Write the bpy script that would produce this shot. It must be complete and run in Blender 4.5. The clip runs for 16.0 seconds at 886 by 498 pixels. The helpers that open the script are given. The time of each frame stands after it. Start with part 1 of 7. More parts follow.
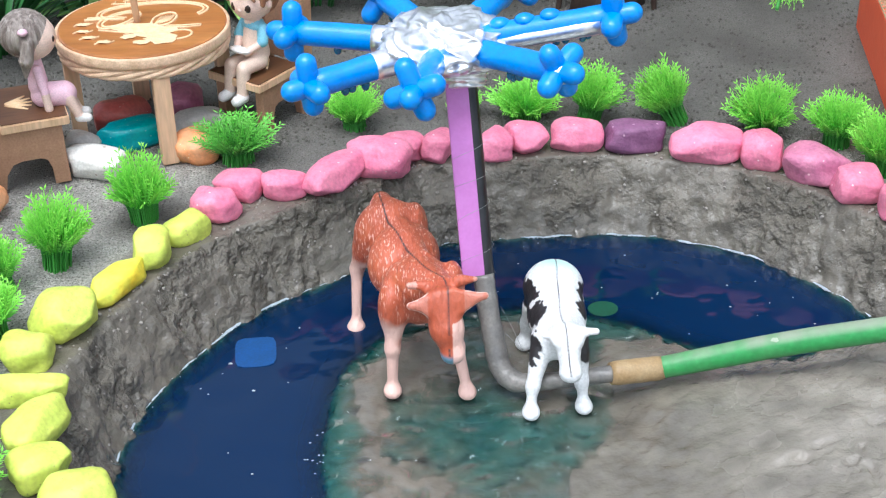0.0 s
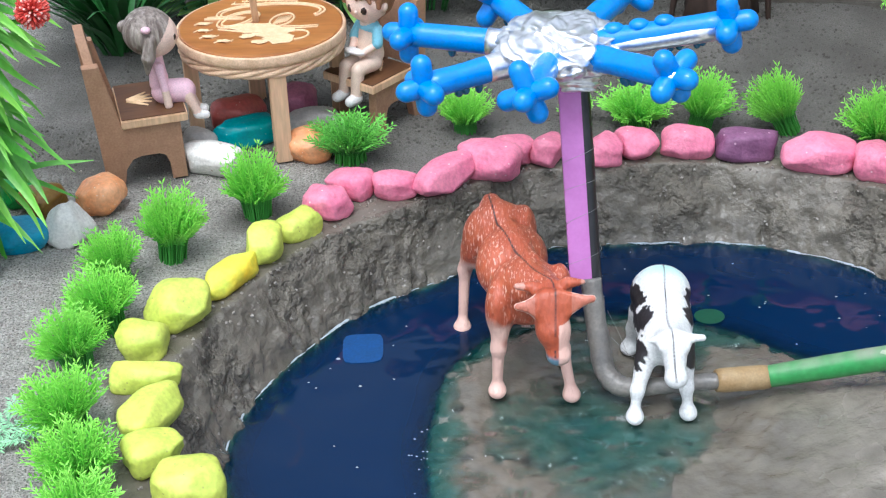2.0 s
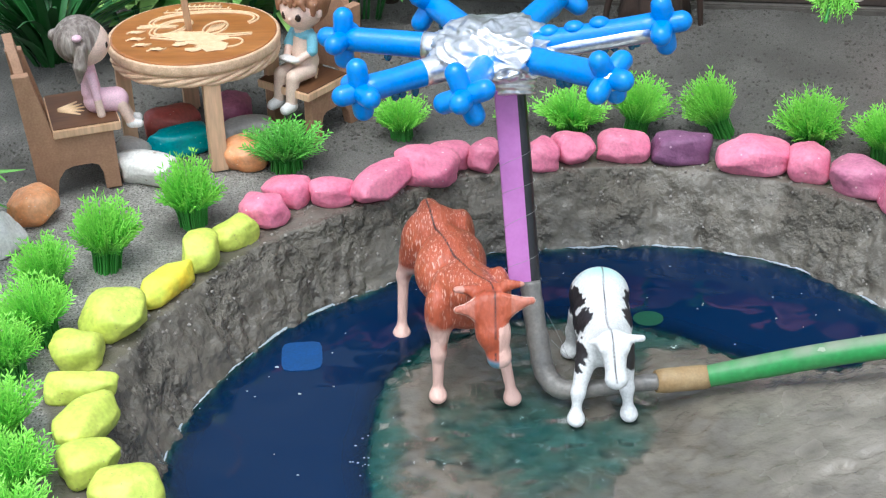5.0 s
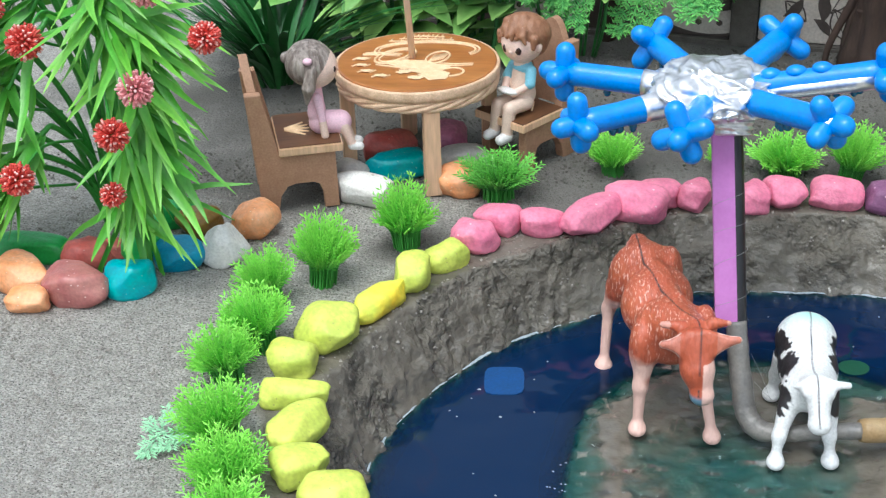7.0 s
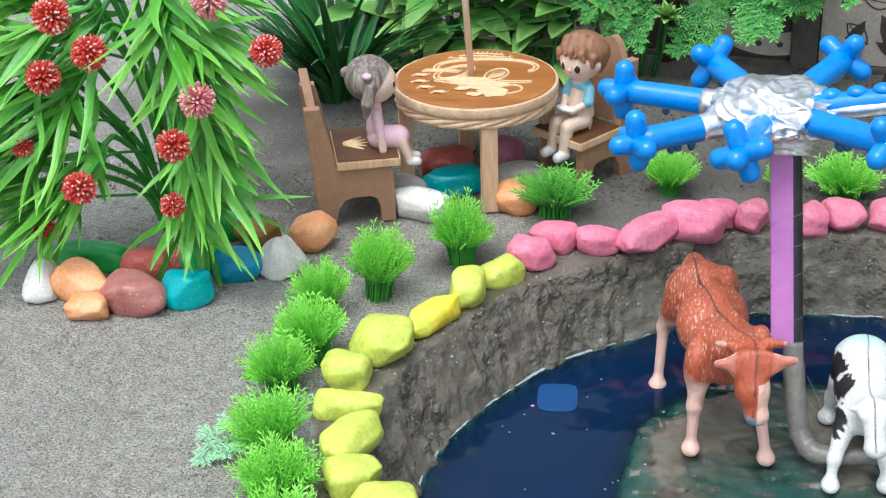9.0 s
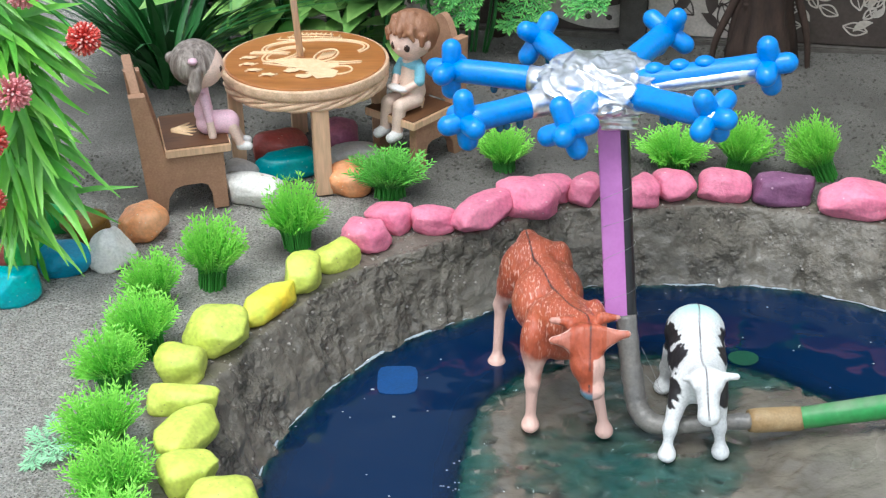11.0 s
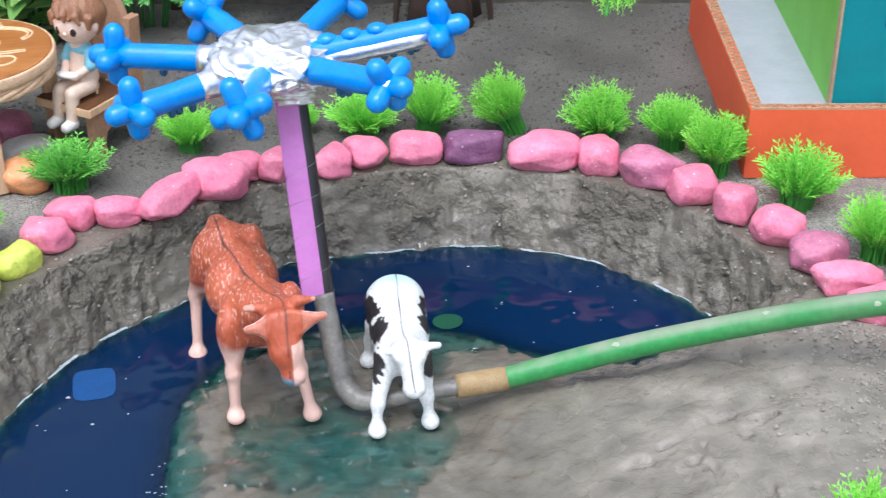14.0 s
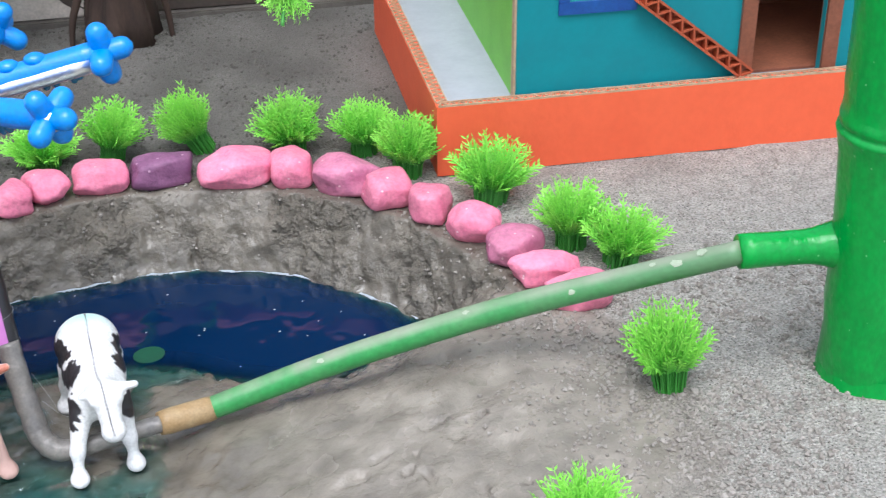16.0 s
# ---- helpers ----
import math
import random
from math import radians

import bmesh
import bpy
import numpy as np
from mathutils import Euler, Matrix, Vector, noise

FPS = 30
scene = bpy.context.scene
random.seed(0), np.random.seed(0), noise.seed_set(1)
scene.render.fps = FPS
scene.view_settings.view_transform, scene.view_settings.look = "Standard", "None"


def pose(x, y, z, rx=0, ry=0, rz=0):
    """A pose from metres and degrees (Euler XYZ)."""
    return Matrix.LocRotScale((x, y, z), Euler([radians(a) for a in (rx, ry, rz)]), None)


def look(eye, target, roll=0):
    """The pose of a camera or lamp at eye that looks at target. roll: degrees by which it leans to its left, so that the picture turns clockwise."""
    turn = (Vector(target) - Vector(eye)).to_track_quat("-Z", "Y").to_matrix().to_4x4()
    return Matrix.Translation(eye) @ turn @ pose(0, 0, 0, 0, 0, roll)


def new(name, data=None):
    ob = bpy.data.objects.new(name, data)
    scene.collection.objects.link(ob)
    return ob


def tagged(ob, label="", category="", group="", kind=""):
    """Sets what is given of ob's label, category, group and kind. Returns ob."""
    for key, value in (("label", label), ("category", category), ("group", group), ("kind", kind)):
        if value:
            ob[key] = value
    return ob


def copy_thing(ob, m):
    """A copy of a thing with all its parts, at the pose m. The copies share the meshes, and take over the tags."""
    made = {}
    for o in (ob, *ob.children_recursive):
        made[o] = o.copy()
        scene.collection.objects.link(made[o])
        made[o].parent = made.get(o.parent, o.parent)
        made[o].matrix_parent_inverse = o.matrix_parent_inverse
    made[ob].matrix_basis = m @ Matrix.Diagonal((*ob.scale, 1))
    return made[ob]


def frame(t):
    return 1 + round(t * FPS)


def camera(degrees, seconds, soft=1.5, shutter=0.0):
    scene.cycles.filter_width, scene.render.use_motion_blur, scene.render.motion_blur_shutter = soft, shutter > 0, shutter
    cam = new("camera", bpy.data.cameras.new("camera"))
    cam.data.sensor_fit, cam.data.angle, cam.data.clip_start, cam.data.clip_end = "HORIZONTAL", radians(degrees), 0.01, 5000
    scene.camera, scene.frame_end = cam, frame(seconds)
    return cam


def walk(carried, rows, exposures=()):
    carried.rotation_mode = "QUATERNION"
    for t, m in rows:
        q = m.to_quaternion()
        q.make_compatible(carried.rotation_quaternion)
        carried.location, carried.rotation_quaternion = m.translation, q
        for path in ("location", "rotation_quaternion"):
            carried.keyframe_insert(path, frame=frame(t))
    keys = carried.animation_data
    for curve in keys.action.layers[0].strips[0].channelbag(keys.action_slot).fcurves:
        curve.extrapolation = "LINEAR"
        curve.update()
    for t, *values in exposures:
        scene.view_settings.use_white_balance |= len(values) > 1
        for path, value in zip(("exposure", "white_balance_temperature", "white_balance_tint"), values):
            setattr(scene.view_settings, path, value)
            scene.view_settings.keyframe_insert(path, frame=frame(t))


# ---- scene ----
cam = camera(33.663, 16.0, 1.2, 0.25)
PATH = [
    (0.0, pose(0.0026, 0.0041, 0.3927, 58.560, 0.915, -2.338)),
    (0.5, pose(0.0030, 0.0035, 0.3929, 58.638, 0.943, -2.277)),
    (1.0, pose(0.0015, 0.0021, 0.3931, 58.566, 1.182, -1.343)),
    (1.5, pose(0.0000, 0.0000, 0.3935, 58.716, 1.362, 0.000)),
    (2.0, pose(-0.0010, -0.0032, 0.3934, 58.960, 1.623, 1.859)),
    (2.5, pose(-0.0002, -0.0029, 0.3942, 58.982, 1.574, 1.630)),
    (3.0, pose(0.0001, -0.0017, 0.3943, 59.042, 1.404, 1.060)),
    (3.5, pose(0.0010, -0.0002, 0.3942, 59.185, 1.087, -0.349)),
    (3.7, pose(0.0005, 0.0005, 0.3920, 59.257, 0.979, -0.988)),
    (5.8, pose(-0.0048, -0.0061, 0.3859, 59.674, 1.282, 0.233)),
    (6.0, pose(-0.0060, -0.0062, 0.3868, 59.586, 1.255, 1.223)),
    (6.5, pose(-0.0098, -0.0130, 0.3885, 60.507, 1.514, 4.815)),
    (7.0, pose(-0.0113, -0.0192, 0.3900, 61.267, 1.646, 7.460)),
    (7.5, pose(-0.0118, -0.0222, 0.3892, 62.234, 1.673, 8.632)),
    (8.0, pose(-0.0129, -0.0243, 0.3884, 62.243, 1.736, 9.895)),
    (8.2, pose(-0.0134, -0.0239, 0.3879, 62.254, 1.843, 10.067)),
    (10.3, pose(-0.0064, -0.0184, 0.3896, 61.553, 1.073, 6.497)),
    (10.5, pose(-0.0058, -0.0167, 0.3894, 61.401, 0.962, 5.482)),
    (11.0, pose(-0.0032, -0.0137, 0.3892, 61.005, 0.918, 3.712)),
    (11.5, pose(-0.0017, -0.0096, 0.3892, 60.632, 0.726, 2.025)),
    (12.0, pose(0.0001, -0.0050, 0.3894, 60.026, 0.636, 0.229)),
    (12.5, pose(0.0025, -0.0022, 0.3898, 59.818, 0.581, -1.271)),
    (13.0, pose(0.0070, 0.0009, 0.3911, 59.510, 0.643, -3.036)),
    (13.5, pose(0.0110, 0.0049, 0.3918, 59.073, 0.648, -4.749)),
    (14.0, pose(0.0173, 0.0097, 0.3904, 58.992, 0.548, -8.139)),
    (14.5, pose(0.0244, 0.0131, 0.3911, 58.791, 0.556, -11.197)),
    (15.0, pose(0.0319, 0.0158, 0.3897, 58.765, 0.649, -14.030)),
    (15.5, pose(0.0389, 0.0191, 0.3906, 58.673, 0.647, -17.098)),
    (16.0, pose(0.0422, 0.0225, 0.3876, 58.942, 0.353, -19.888)),
]
walk(cam, PATH, [(0.0, 0.34, 5830, 7), (1.5, 0.23, 5810, 7), (3.5, 0.14, 5850, 6), (6.0, 0.14, 5830, 4), (8.0, 0.09, 6030, 4), (11.0, 0.09, 5960, 4), (12.5, 0.06, 5880, 7), (13.5, 0.18, 5880, 8), (14.5, 0.34, 5860, 10), (16.0, 0.32, 5960, 10)])

# ---- world and light ----
world = bpy.data.worlds.new("overcast_sky")
scene.world = world
world.use_nodes = True
wn = world.node_tree
sky = wn.nodes.new("ShaderNodeTexSky")
sky.sky_type, sky.sun_disc = "NISHITA", False
sky.sun_elevation, sky.sun_rotation = radians(70), radians(204)
sky.dust_density, sky.air_density = 4.0, 1.0
wn.nodes["Background"].inputs[1].default_value = 0.15
soft_sky = wn.nodes.new("ShaderNodeHueSaturation")
soft_sky.inputs["Saturation"].default_value, soft_sky.inputs["Value"].default_value = 0.35, 1.45
wn.links.new(sky.outputs[0], soft_sky.inputs["Color"])
wn.links.new(soft_sky.outputs[0], wn.nodes["Background"].inputs[0])
sun = new("sun", bpy.data.lights.new("sun", "SUN"))
sun.data.energy, sun.data.angle, sun.data.color = 1.2, radians(28), (1.0, 0.985, 0.96)
sun.matrix_world = look((-0.20, -0.26, 2.0), (0.1, 0.4, 0.0))


# ---- material helpers ----
def material(name, base, rough=0.6, metal=0.0, second=None, scale=200.0, amount=0.5, bump=0.0, bump_scale=600.0,
             spec=0.5, speck=None, speck_scale=900.0, speck_size=0.3, per_object=0.0, coat=0.0, detail=4.0, stretch=None, grain=0.16):
    """A surface with grain at two scales: a broad mottling towards a second colour, fine specks and relief."""
    m = bpy.data.materials.new(name)
    m.use_nodes = True
    nt = m.node_tree
    N, L = nt.nodes, nt.links
    b = N["Principled BSDF"]
    b.inputs["Roughness"].default_value, b.inputs["Metallic"].default_value = rough, metal
    b.inputs["Specular IOR Level"].default_value = spec
    b.inputs["Coat Weight"].default_value = coat
    tc = N.new("ShaderNodeTexCoord")
    mp = N.new("ShaderNodeMapping")
    if stretch:
        mp.inputs["Scale"].default_value = stretch
    L.new(tc.outputs["Object"], mp.inputs["Vector"])
    n1 = N.new("ShaderNodeTexNoise")
    n1.inputs["Scale"].default_value, n1.inputs["Detail"].default_value = scale, detail
    n2 = N.new("ShaderNodeTexNoise")
    n2.inputs["Scale"].default_value, n2.inputs["Detail"].default_value = scale * 6.3, 3.0
    for n in (n1, n2):
        L.new(mp.outputs[0], n.inputs["Vector"])
    second = second or tuple(c * 0.6 for c in base)
    mix = N.new("ShaderNodeMix")
    mix.data_type = "RGBA"
    mix.inputs[6].default_value, mix.inputs[7].default_value = (*base, 1), (*second, 1)
    ramp = N.new("ShaderNodeMapRange")
    ramp.inputs[1].default_value, ramp.inputs[2].default_value, ramp.inputs[4].default_value = 0.38, 0.68, amount
    L.new(n1.outputs[0], ramp.inputs[0])
    L.new(ramp.outputs[0], mix.inputs[0])
    fine = N.new("ShaderNodeMix")
    fine.data_type, fine.blend_type = "RGBA", "MULTIPLY"
    fine.inputs[0].default_value = 1.0
    fr = N.new("ShaderNodeMapRange")
    fr.inputs[1].default_value, fr.inputs[2].default_value, fr.inputs[3].default_value, fr.inputs[4].default_value = 0.3, 0.7, 1 - grain, 1 + grain * 0.6
    L.new(n2.outputs[0], fr.inputs[0])
    L.new(mix.outputs[2], fine.inputs[6])
    L.new(fr.outputs[0], fine.inputs[7])
    out = fine.outputs[2]
    if per_object:
        oi = N.new("ShaderNodeObjectInfo")
        hs = N.new("ShaderNodeHueSaturation")
        vr = N.new("ShaderNodeMapRange")
        vr.inputs[3].default_value, vr.inputs[4].default_value = 1 - per_object, 1 + per_object
        L.new(oi.outputs["Random"], vr.inputs[0])
        L.new(vr.outputs[0], hs.inputs["Value"])
        L.new(out, hs.inputs["Color"])
        out = hs.outputs[0]
    if speck:
        vo = N.new("ShaderNodeTexVoronoi")
        vo.inputs["Scale"].default_value = speck_scale
        L.new(mp.outputs[0], vo.inputs["Vector"])
        cut = N.new("ShaderNodeMapRange")
        cut.inputs[1].default_value, cut.inputs[2].default_value = speck_size, speck_size * 0.6
        L.new(vo.outputs["Distance"], cut.inputs[0])
        gate = N.new("ShaderNodeMath")
        gate.operation = "GREATER_THAN"
        gate.inputs[1].default_value = 0.55
        sep = N.new("ShaderNodeSeparateColor")
        L.new(vo.outputs["Color"], sep.inputs[0])
        L.new(sep.outputs[0], gate.inputs[0])
        both = N.new("ShaderNodeMath")
        both.operation = "MULTIPLY"
        L.new(cut.outputs[0], both.inputs[0])
        L.new(gate.outputs[0], both.inputs[1])
        sm = N.new("ShaderNodeMix")
        sm.data_type = "RGBA"
        sm.inputs[7].default_value = (*speck, 1)
        L.new(both.outputs[0], sm.inputs[0])
        L.new(out, sm.inputs[6])
        out = sm.outputs[2]
    L.new(out, b.inputs["Base Color"])
    if bump:
        nb = N.new("ShaderNodeTexNoise")
        nb.inputs["Scale"].default_value, nb.inputs["Detail"].default_value = bump_scale, 6.0
        L.new(mp.outputs[0], nb.inputs["Vector"])
        bp = N.new("ShaderNodeBump")
        bp.inputs["Strength"].default_value, bp.inputs["Distance"].default_value = 1.0, bump
        L.new(nb.outputs[0], bp.inputs["Height"])
        L.new(bp.outputs[0], b.inputs["Normal"])
    return m


def attribute_mix(m, attr, colour, low=0.0, high=1.0, rough=None):
    """Blends the base colour of m towards another colour where a vertex attribute says so."""
    nt = m.node_tree
    N, L = nt.nodes, nt.links
    b = N["Principled BSDF"]
    at = N.new("ShaderNodeAttribute")
    at.attribute_name = attr
    rg = N.new("ShaderNodeMapRange")
    rg.inputs[1].default_value, rg.inputs[2].default_value = low, high
    L.new(at.outputs["Fac"], rg.inputs[0])
    mx = N.new("ShaderNodeMix")
    mx.data_type = "RGBA"
    src = b.inputs["Base Color"].links[0].from_socket
    L.new(rg.outputs[0], mx.inputs[0])
    L.new(src, mx.inputs[6])
    mx.inputs[7].default_value = (*colour, 1)
    L.new(mx.outputs[2], b.inputs["Base Color"])
    if rough is not None:
        rr = N.new("ShaderNodeMapRange")
        rr.inputs[1].default_value, rr.inputs[2].default_value = low, high
        rr.inputs[3].default_value, rr.inputs[4].default_value = b.inputs["Roughness"].default_value, rough
        L.new(at.outputs["Fac"], rr.inputs[0])
        L.new(rr.outputs[0], b.inputs["Roughness"])
    return m


# ---- materials ----
M = {}
M["pink"] = material("painted_stone_pink", (0.80, 0.25, 0.36), 0.5, second=(0.66, 0.15, 0.26), scale=75, amount=0.85, bump=0.0006, bump_scale=500, speck=(0.88, 0.60, 0.64), speck_scale=170, speck_size=0.13, per_object=0.15)
M["mauve"] = material("painted_stone_mauve", (0.60, 0.21, 0.32), 0.5, second=(0.44, 0.12, 0.23), scale=75, amount=0.85, bump=0.0006, bump_scale=500, speck=(0.80, 0.5, 0.55), speck_scale=170, speck_size=0.13, per_object=0.08)
M["purple"] = material("painted_stone_purple", (0.25, 0.10, 0.20), 0.55, second=(0.17, 0.06, 0.14), scale=100, amount=0.9, bump=0.0006, bump_scale=500, speck=(0.5, 0.3, 0.4), speck_scale=170, speck_size=0.14)
M["lime"] = material("painted_stone_lime", (0.68, 0.74, 0.13), 0.5, second=(0.50, 0.60, 0.09), scale=70, amount=0.9, bump=0.0004, bump_scale=420, speck=(0.40, 0.42, 0.10), speck_scale=300, speck_size=0.16, per_object=0.08)
M["lime_yellow"] = material("painted_stone_yellow_edge", (0.70, 0.76, 0.09), 0.5, second=(0.86, 0.60, 0.03), scale=55, amount=1.0, bump=0.0004, bump_scale=420)
M["orange_stone"] = material("orange_stone", (0.82, 0.33, 0.13), 0.42, second=(0.86, 0.47, 0.26), scale=80, amount=0.8, bump=0.0003, bump_scale=500, speck=(0.85, 0.65, 0.5), speck_scale=380, speck_size=0.16, per_object=0.08)
M["red_stone"] = material("red_stone", (0.50, 0.10, 0.08), 0.4, second=(0.48, 0.14, 0.12), scale=80, amount=0.8, bump=0.0003, bump_scale=500, speck=(0.75, 0.5, 0.45), speck_scale=380, speck_size=0.16, per_object=0.1)
M["rose_stone"] = material("rose_stone", (0.42, 0.14, 0.13), 0.4, second=(0.52, 0.24, 0.2), scale=90, amount=0.8, bump=0.0003, bump_scale=500, speck=(0.8, 0.6, 0.55), speck_scale=350, speck_size=0.18)
M["teal_stone"] = material("teal_stone", (0.008, 0.36, 0.42), 0.3, second=(0.01, 0.46, 0.42), scale=80, amount=0.9, bump=0.0003, bump_scale=500, speck=(0.3, 0.55, 0.5), speck_scale=350, speck_size=0.14, per_object=0.1)
M["blue_stone"] = material("blue_stone", (0.01, 0.28, 0.48), 0.32, second=(0.015, 0.36, 0.55), scale=80, amount=0.9, bump=0.0003)
M["green_stone"] = material("green_stone", (0.04, 0.48, 0.10), 0.35, second=(0.025, 0.36, 0.06), scale=80, amount=0.9, bump=0.0003, per_object=0.15)
M["olive_stone"] = material("olive_stone", (0.30, 0.18, 0.03), 0.35, second=(0.20, 0.10, 0.02), scale=90, amount=0.9, bump=0.0003)
M["white_stone"] = material("white_stone", (0.80, 0.78, 0.74), 0.4, second=(0.64, 0.58, 0.52), scale=110, amount=0.5, bump=0.0003, speck=(0.45, 0.36, 0.28), speck_scale=120, speck_size=0.14)
M["grey_stone"] = material("grey_stone", (0.60, 0.57, 0.53), 0.5, second=(0.48, 0.45, 0.42), scale=110, amount=0.6, bump=0.0003)

M["stem"] = material("plastic_stem", (0.07, 0.34, 0.05), 0.45, scale=400, amount=0.5)
M["needle"] = attribute_mix(material("plastic_needle", (0.085, 0.47, 0.05), 0.45, second=(0.04, 0.31, 0.03), scale=150, amount=0.6, per_object=0.10), "tip", (0.38, 0.85, 0.11), 0.05, 0.95)
M["needle_dark"] = attribute_mix(material("plastic_needle_dark", (0.05, 0.27, 0.05), 0.45, second=(0.04, 0.20, 0.04), scale=150, amount=0.6, per_object=0.10), "tip", (0.24, 0.68, 0.10), 0.1, 0.9)
M["blade"] = attribute_mix(material("plastic_blade", (0.085, 0.37, 0.03), 0.35, second=(0.06, 0.28, 0.025), scale=60, amount=0.7, bump=0.0002, bump_scale=900, stretch=(1, 1, 0.25)), "tip", (0.30, 0.66, 0.075), 0.1, 0.95)
M["petal_red"] = material("petal_red", (0.66, 0.06, 0.045), 0.55, second=(0.72, 0.12, 0.09), scale=300, amount=0.9)
attribute_mix(M["petal_red"], "tip", (0.90, 0.52, 0.46), 0.55, 1.1)
M["petal_pink"] = material("petal_pink", (0.76, 0.26, 0.28), 0.55, second=(0.80, 0.35, 0.35), scale=300, amount=0.9)
attribute_mix(M["petal_pink"], "tip", (0.88, 0.60, 0.58), 0.5, 1.1)
M["leaf"] = attribute_mix(material("shrub_leaf", (0.085, 0.27, 0.045), 0.32, second=(0.14, 0.36, 0.08), scale=40, amount=0.8, bump=0.0004, bump_scale=200), "tip", (0.44, 0.68, 0.20), 0.3, 1.0)
M["leaf_dark"] = material("dark_leaf", (0.024, 0.125, 0.026), 0.35, second=(0.035, 0.17, 0.04), scale=60, amount=0.8)
M["cypress"] = attribute_mix(material("cypress_needle", (0.05, 0.28, 0.06), 0.5, second=(0.04, 0.22, 0.05), scale=80, amount=0.7), "tip", (0.22, 0.58, 0.12), 0.3, 1.0)
M["bark"] = material("dark_bark", (0.06, 0.035, 0.025), 0.85, second=(0.03, 0.018, 0.014), scale=120, amount=0.9, bump=0.0012, bump_scale=220, stretch=(1, 1, 0.3))

M["pale_wood"] = material("pale_wood", (0.74, 0.49, 0.31), 0.6, second=(0.60, 0.38, 0.22), scale=90, amount=0.8, bump=0.0002, bump_scale=500, stretch=(1, 1, 0.12))
M["brown_board"] = material("brown_fibre_board", (0.40, 0.225, 0.135), 0.65, second=(0.32, 0.17, 0.10), scale=130, amount=0.7, bump=0.0002, bump_scale=900)
M["stained_top"] = material("dark_stained_wood", (0.36, 0.125, 0.03), 0.28, second=(0.50, 0.21, 0.06), scale=45, amount=0.9, bump=0.0001, bump_scale=300, stretch=(0.25, 1, 1), coat=0.3)
M["stained_seat"] = material("dark_stained_seat", (0.10, 0.042, 0.018), 0.45, second=(0.15, 0.065, 0.025), scale=70, amount=0.8, bump=0.0001, bump_scale=300, stretch=(0.25, 1, 1))
M["burnt_line"] = material("pale_engraving", (0.84, 0.60, 0.36), 0.6, second=(0.70, 0.46, 0.24), scale=300, amount=0.6)
M["rope_rim"] = material("twisted_cane", (0.78, 0.55, 0.37), 0.65, second=(0.58, 0.37, 0.22), scale=170, amount=0.8, bump=0.0004, bump_scale=700)
M["skin"] = material("painted_skin", (0.82, 0.60, 0.50), 0.45, second=(0.84, 0.63, 0.53), scale=200, amount=0.4)
M["hair_grey"] = material("painted_grey_hair", (0.17, 0.13, 0.11), 0.45, second=(0.40, 0.34, 0.30), scale=420, amount=1.0, bump=0.0024, bump_scale=420, stretch=(1, 1, 0.12))
M["hair_brown"] = material("painted_brown_hair", (0.27, 0.12, 0.06), 0.5, second=(0.36, 0.18, 0.10), scale=220, amount=0.8, bump=0.0012, bump_scale=300, stretch=(1, 1, 0.3), speck=(0.6, 0.45, 0.38), speck_scale=500, speck_size=0.12)
M["dress_pink"] = material("painted_pink_dress", (0.83, 0.53, 0.62), 0.5, second=(0.85, 0.58, 0.66), scale=200, amount=0.5)
M["shirt_blue"] = material("painted_blue_shirt", (0.20, 0.50, 0.62), 0.5, scale=200, amount=0.2)
M["cream"] = material("painted_cream", (0.76, 0.58, 0.47), 0.5, second=(0.66, 0.48, 0.37), scale=240, amount=0.5)
M["ink"] = material("painted_dark_brown", (0.03, 0.015, 0.012), 0.3)
M["white_paint"] = material("white_paint", (0.80, 0.77, 0.74), 0.5, scale=200, amount=0.15)

M["blue_plastic"] = material("blue_plastic", (0.004, 0.23, 0.74), 0.34, second=(0.006, 0.28, 0.80), scale=90, amount=0.6, bump=0.0002, bump_scale=300, coat=0.2)
M["foil"] = material("crumpled_foil", (0.90, 0.90, 0.905), 0.30, 0.90, second=(0.88, 0.88, 0.89), scale=60, amount=0.5, bump=0.0009, bump_scale=80)
M["purple_strip"] = material("purple_paper", (0.52, 0.19, 0.50), 0.55, grain=0.04, second=(0.44, 0.13, 0.41), scale=90, amount=0.6)
M["black_tube"] = material("black_tape", (0.012, 0.011, 0.014), 0.3, second=(0.03, 0.028, 0.03), scale=120, amount=0.6, bump=0.0004, bump_scale=200)
M["grey_tape"] = material("grey_tape", (0.17, 0.16, 0.15), 0.34, second=(0.26, 0.24, 0.21), scale=110, amount=0.8, bump=0.0009, bump_scale=220)
M["brass"] = material("masking_tape", (0.34, 0.22, 0.10), 0.5, second=(0.42, 0.30, 0.16), scale=140, amount=0.9, bump=0.0004, bump_scale=300)
M["hose"] = material("green_hose", (0.040, 0.28, 0.070), 0.32, second=(0.09, 0.28, 0.10), scale=50, amount=0.8, bump=0.0003, bump_scale=300)
M["flake"] = material("pale_paint_flake", (0.38, 0.44, 0.32), 0.6, second=(0.36, 0.42, 0.30), scale=300, amount=0.7)
attribute_mix(M["hose"], "aged", (0.15, 0.21, 0.13), 0.6, 1.25)
attribute_mix(M["hose"], "dust", (0.34, 0.33, 0.27), 0.1, 1.1, 0.7)
M["bamboo"] = material("green_painted_bamboo", (0.003, 0.29, 0.04), 0.28, second=(0.006, 0.33, 0.045), scale=60, amount=0.8, bump=0.0010, bump_scale=160, speck=(0.25, 0.52, 0.27), speck_scale=260, speck_size=0.09, spec=0.5, stretch=(1, 1, 0.6))
M["thread"] = material("clear_thread", (0.28, 0.28, 0.27), 0.3, scale=100)

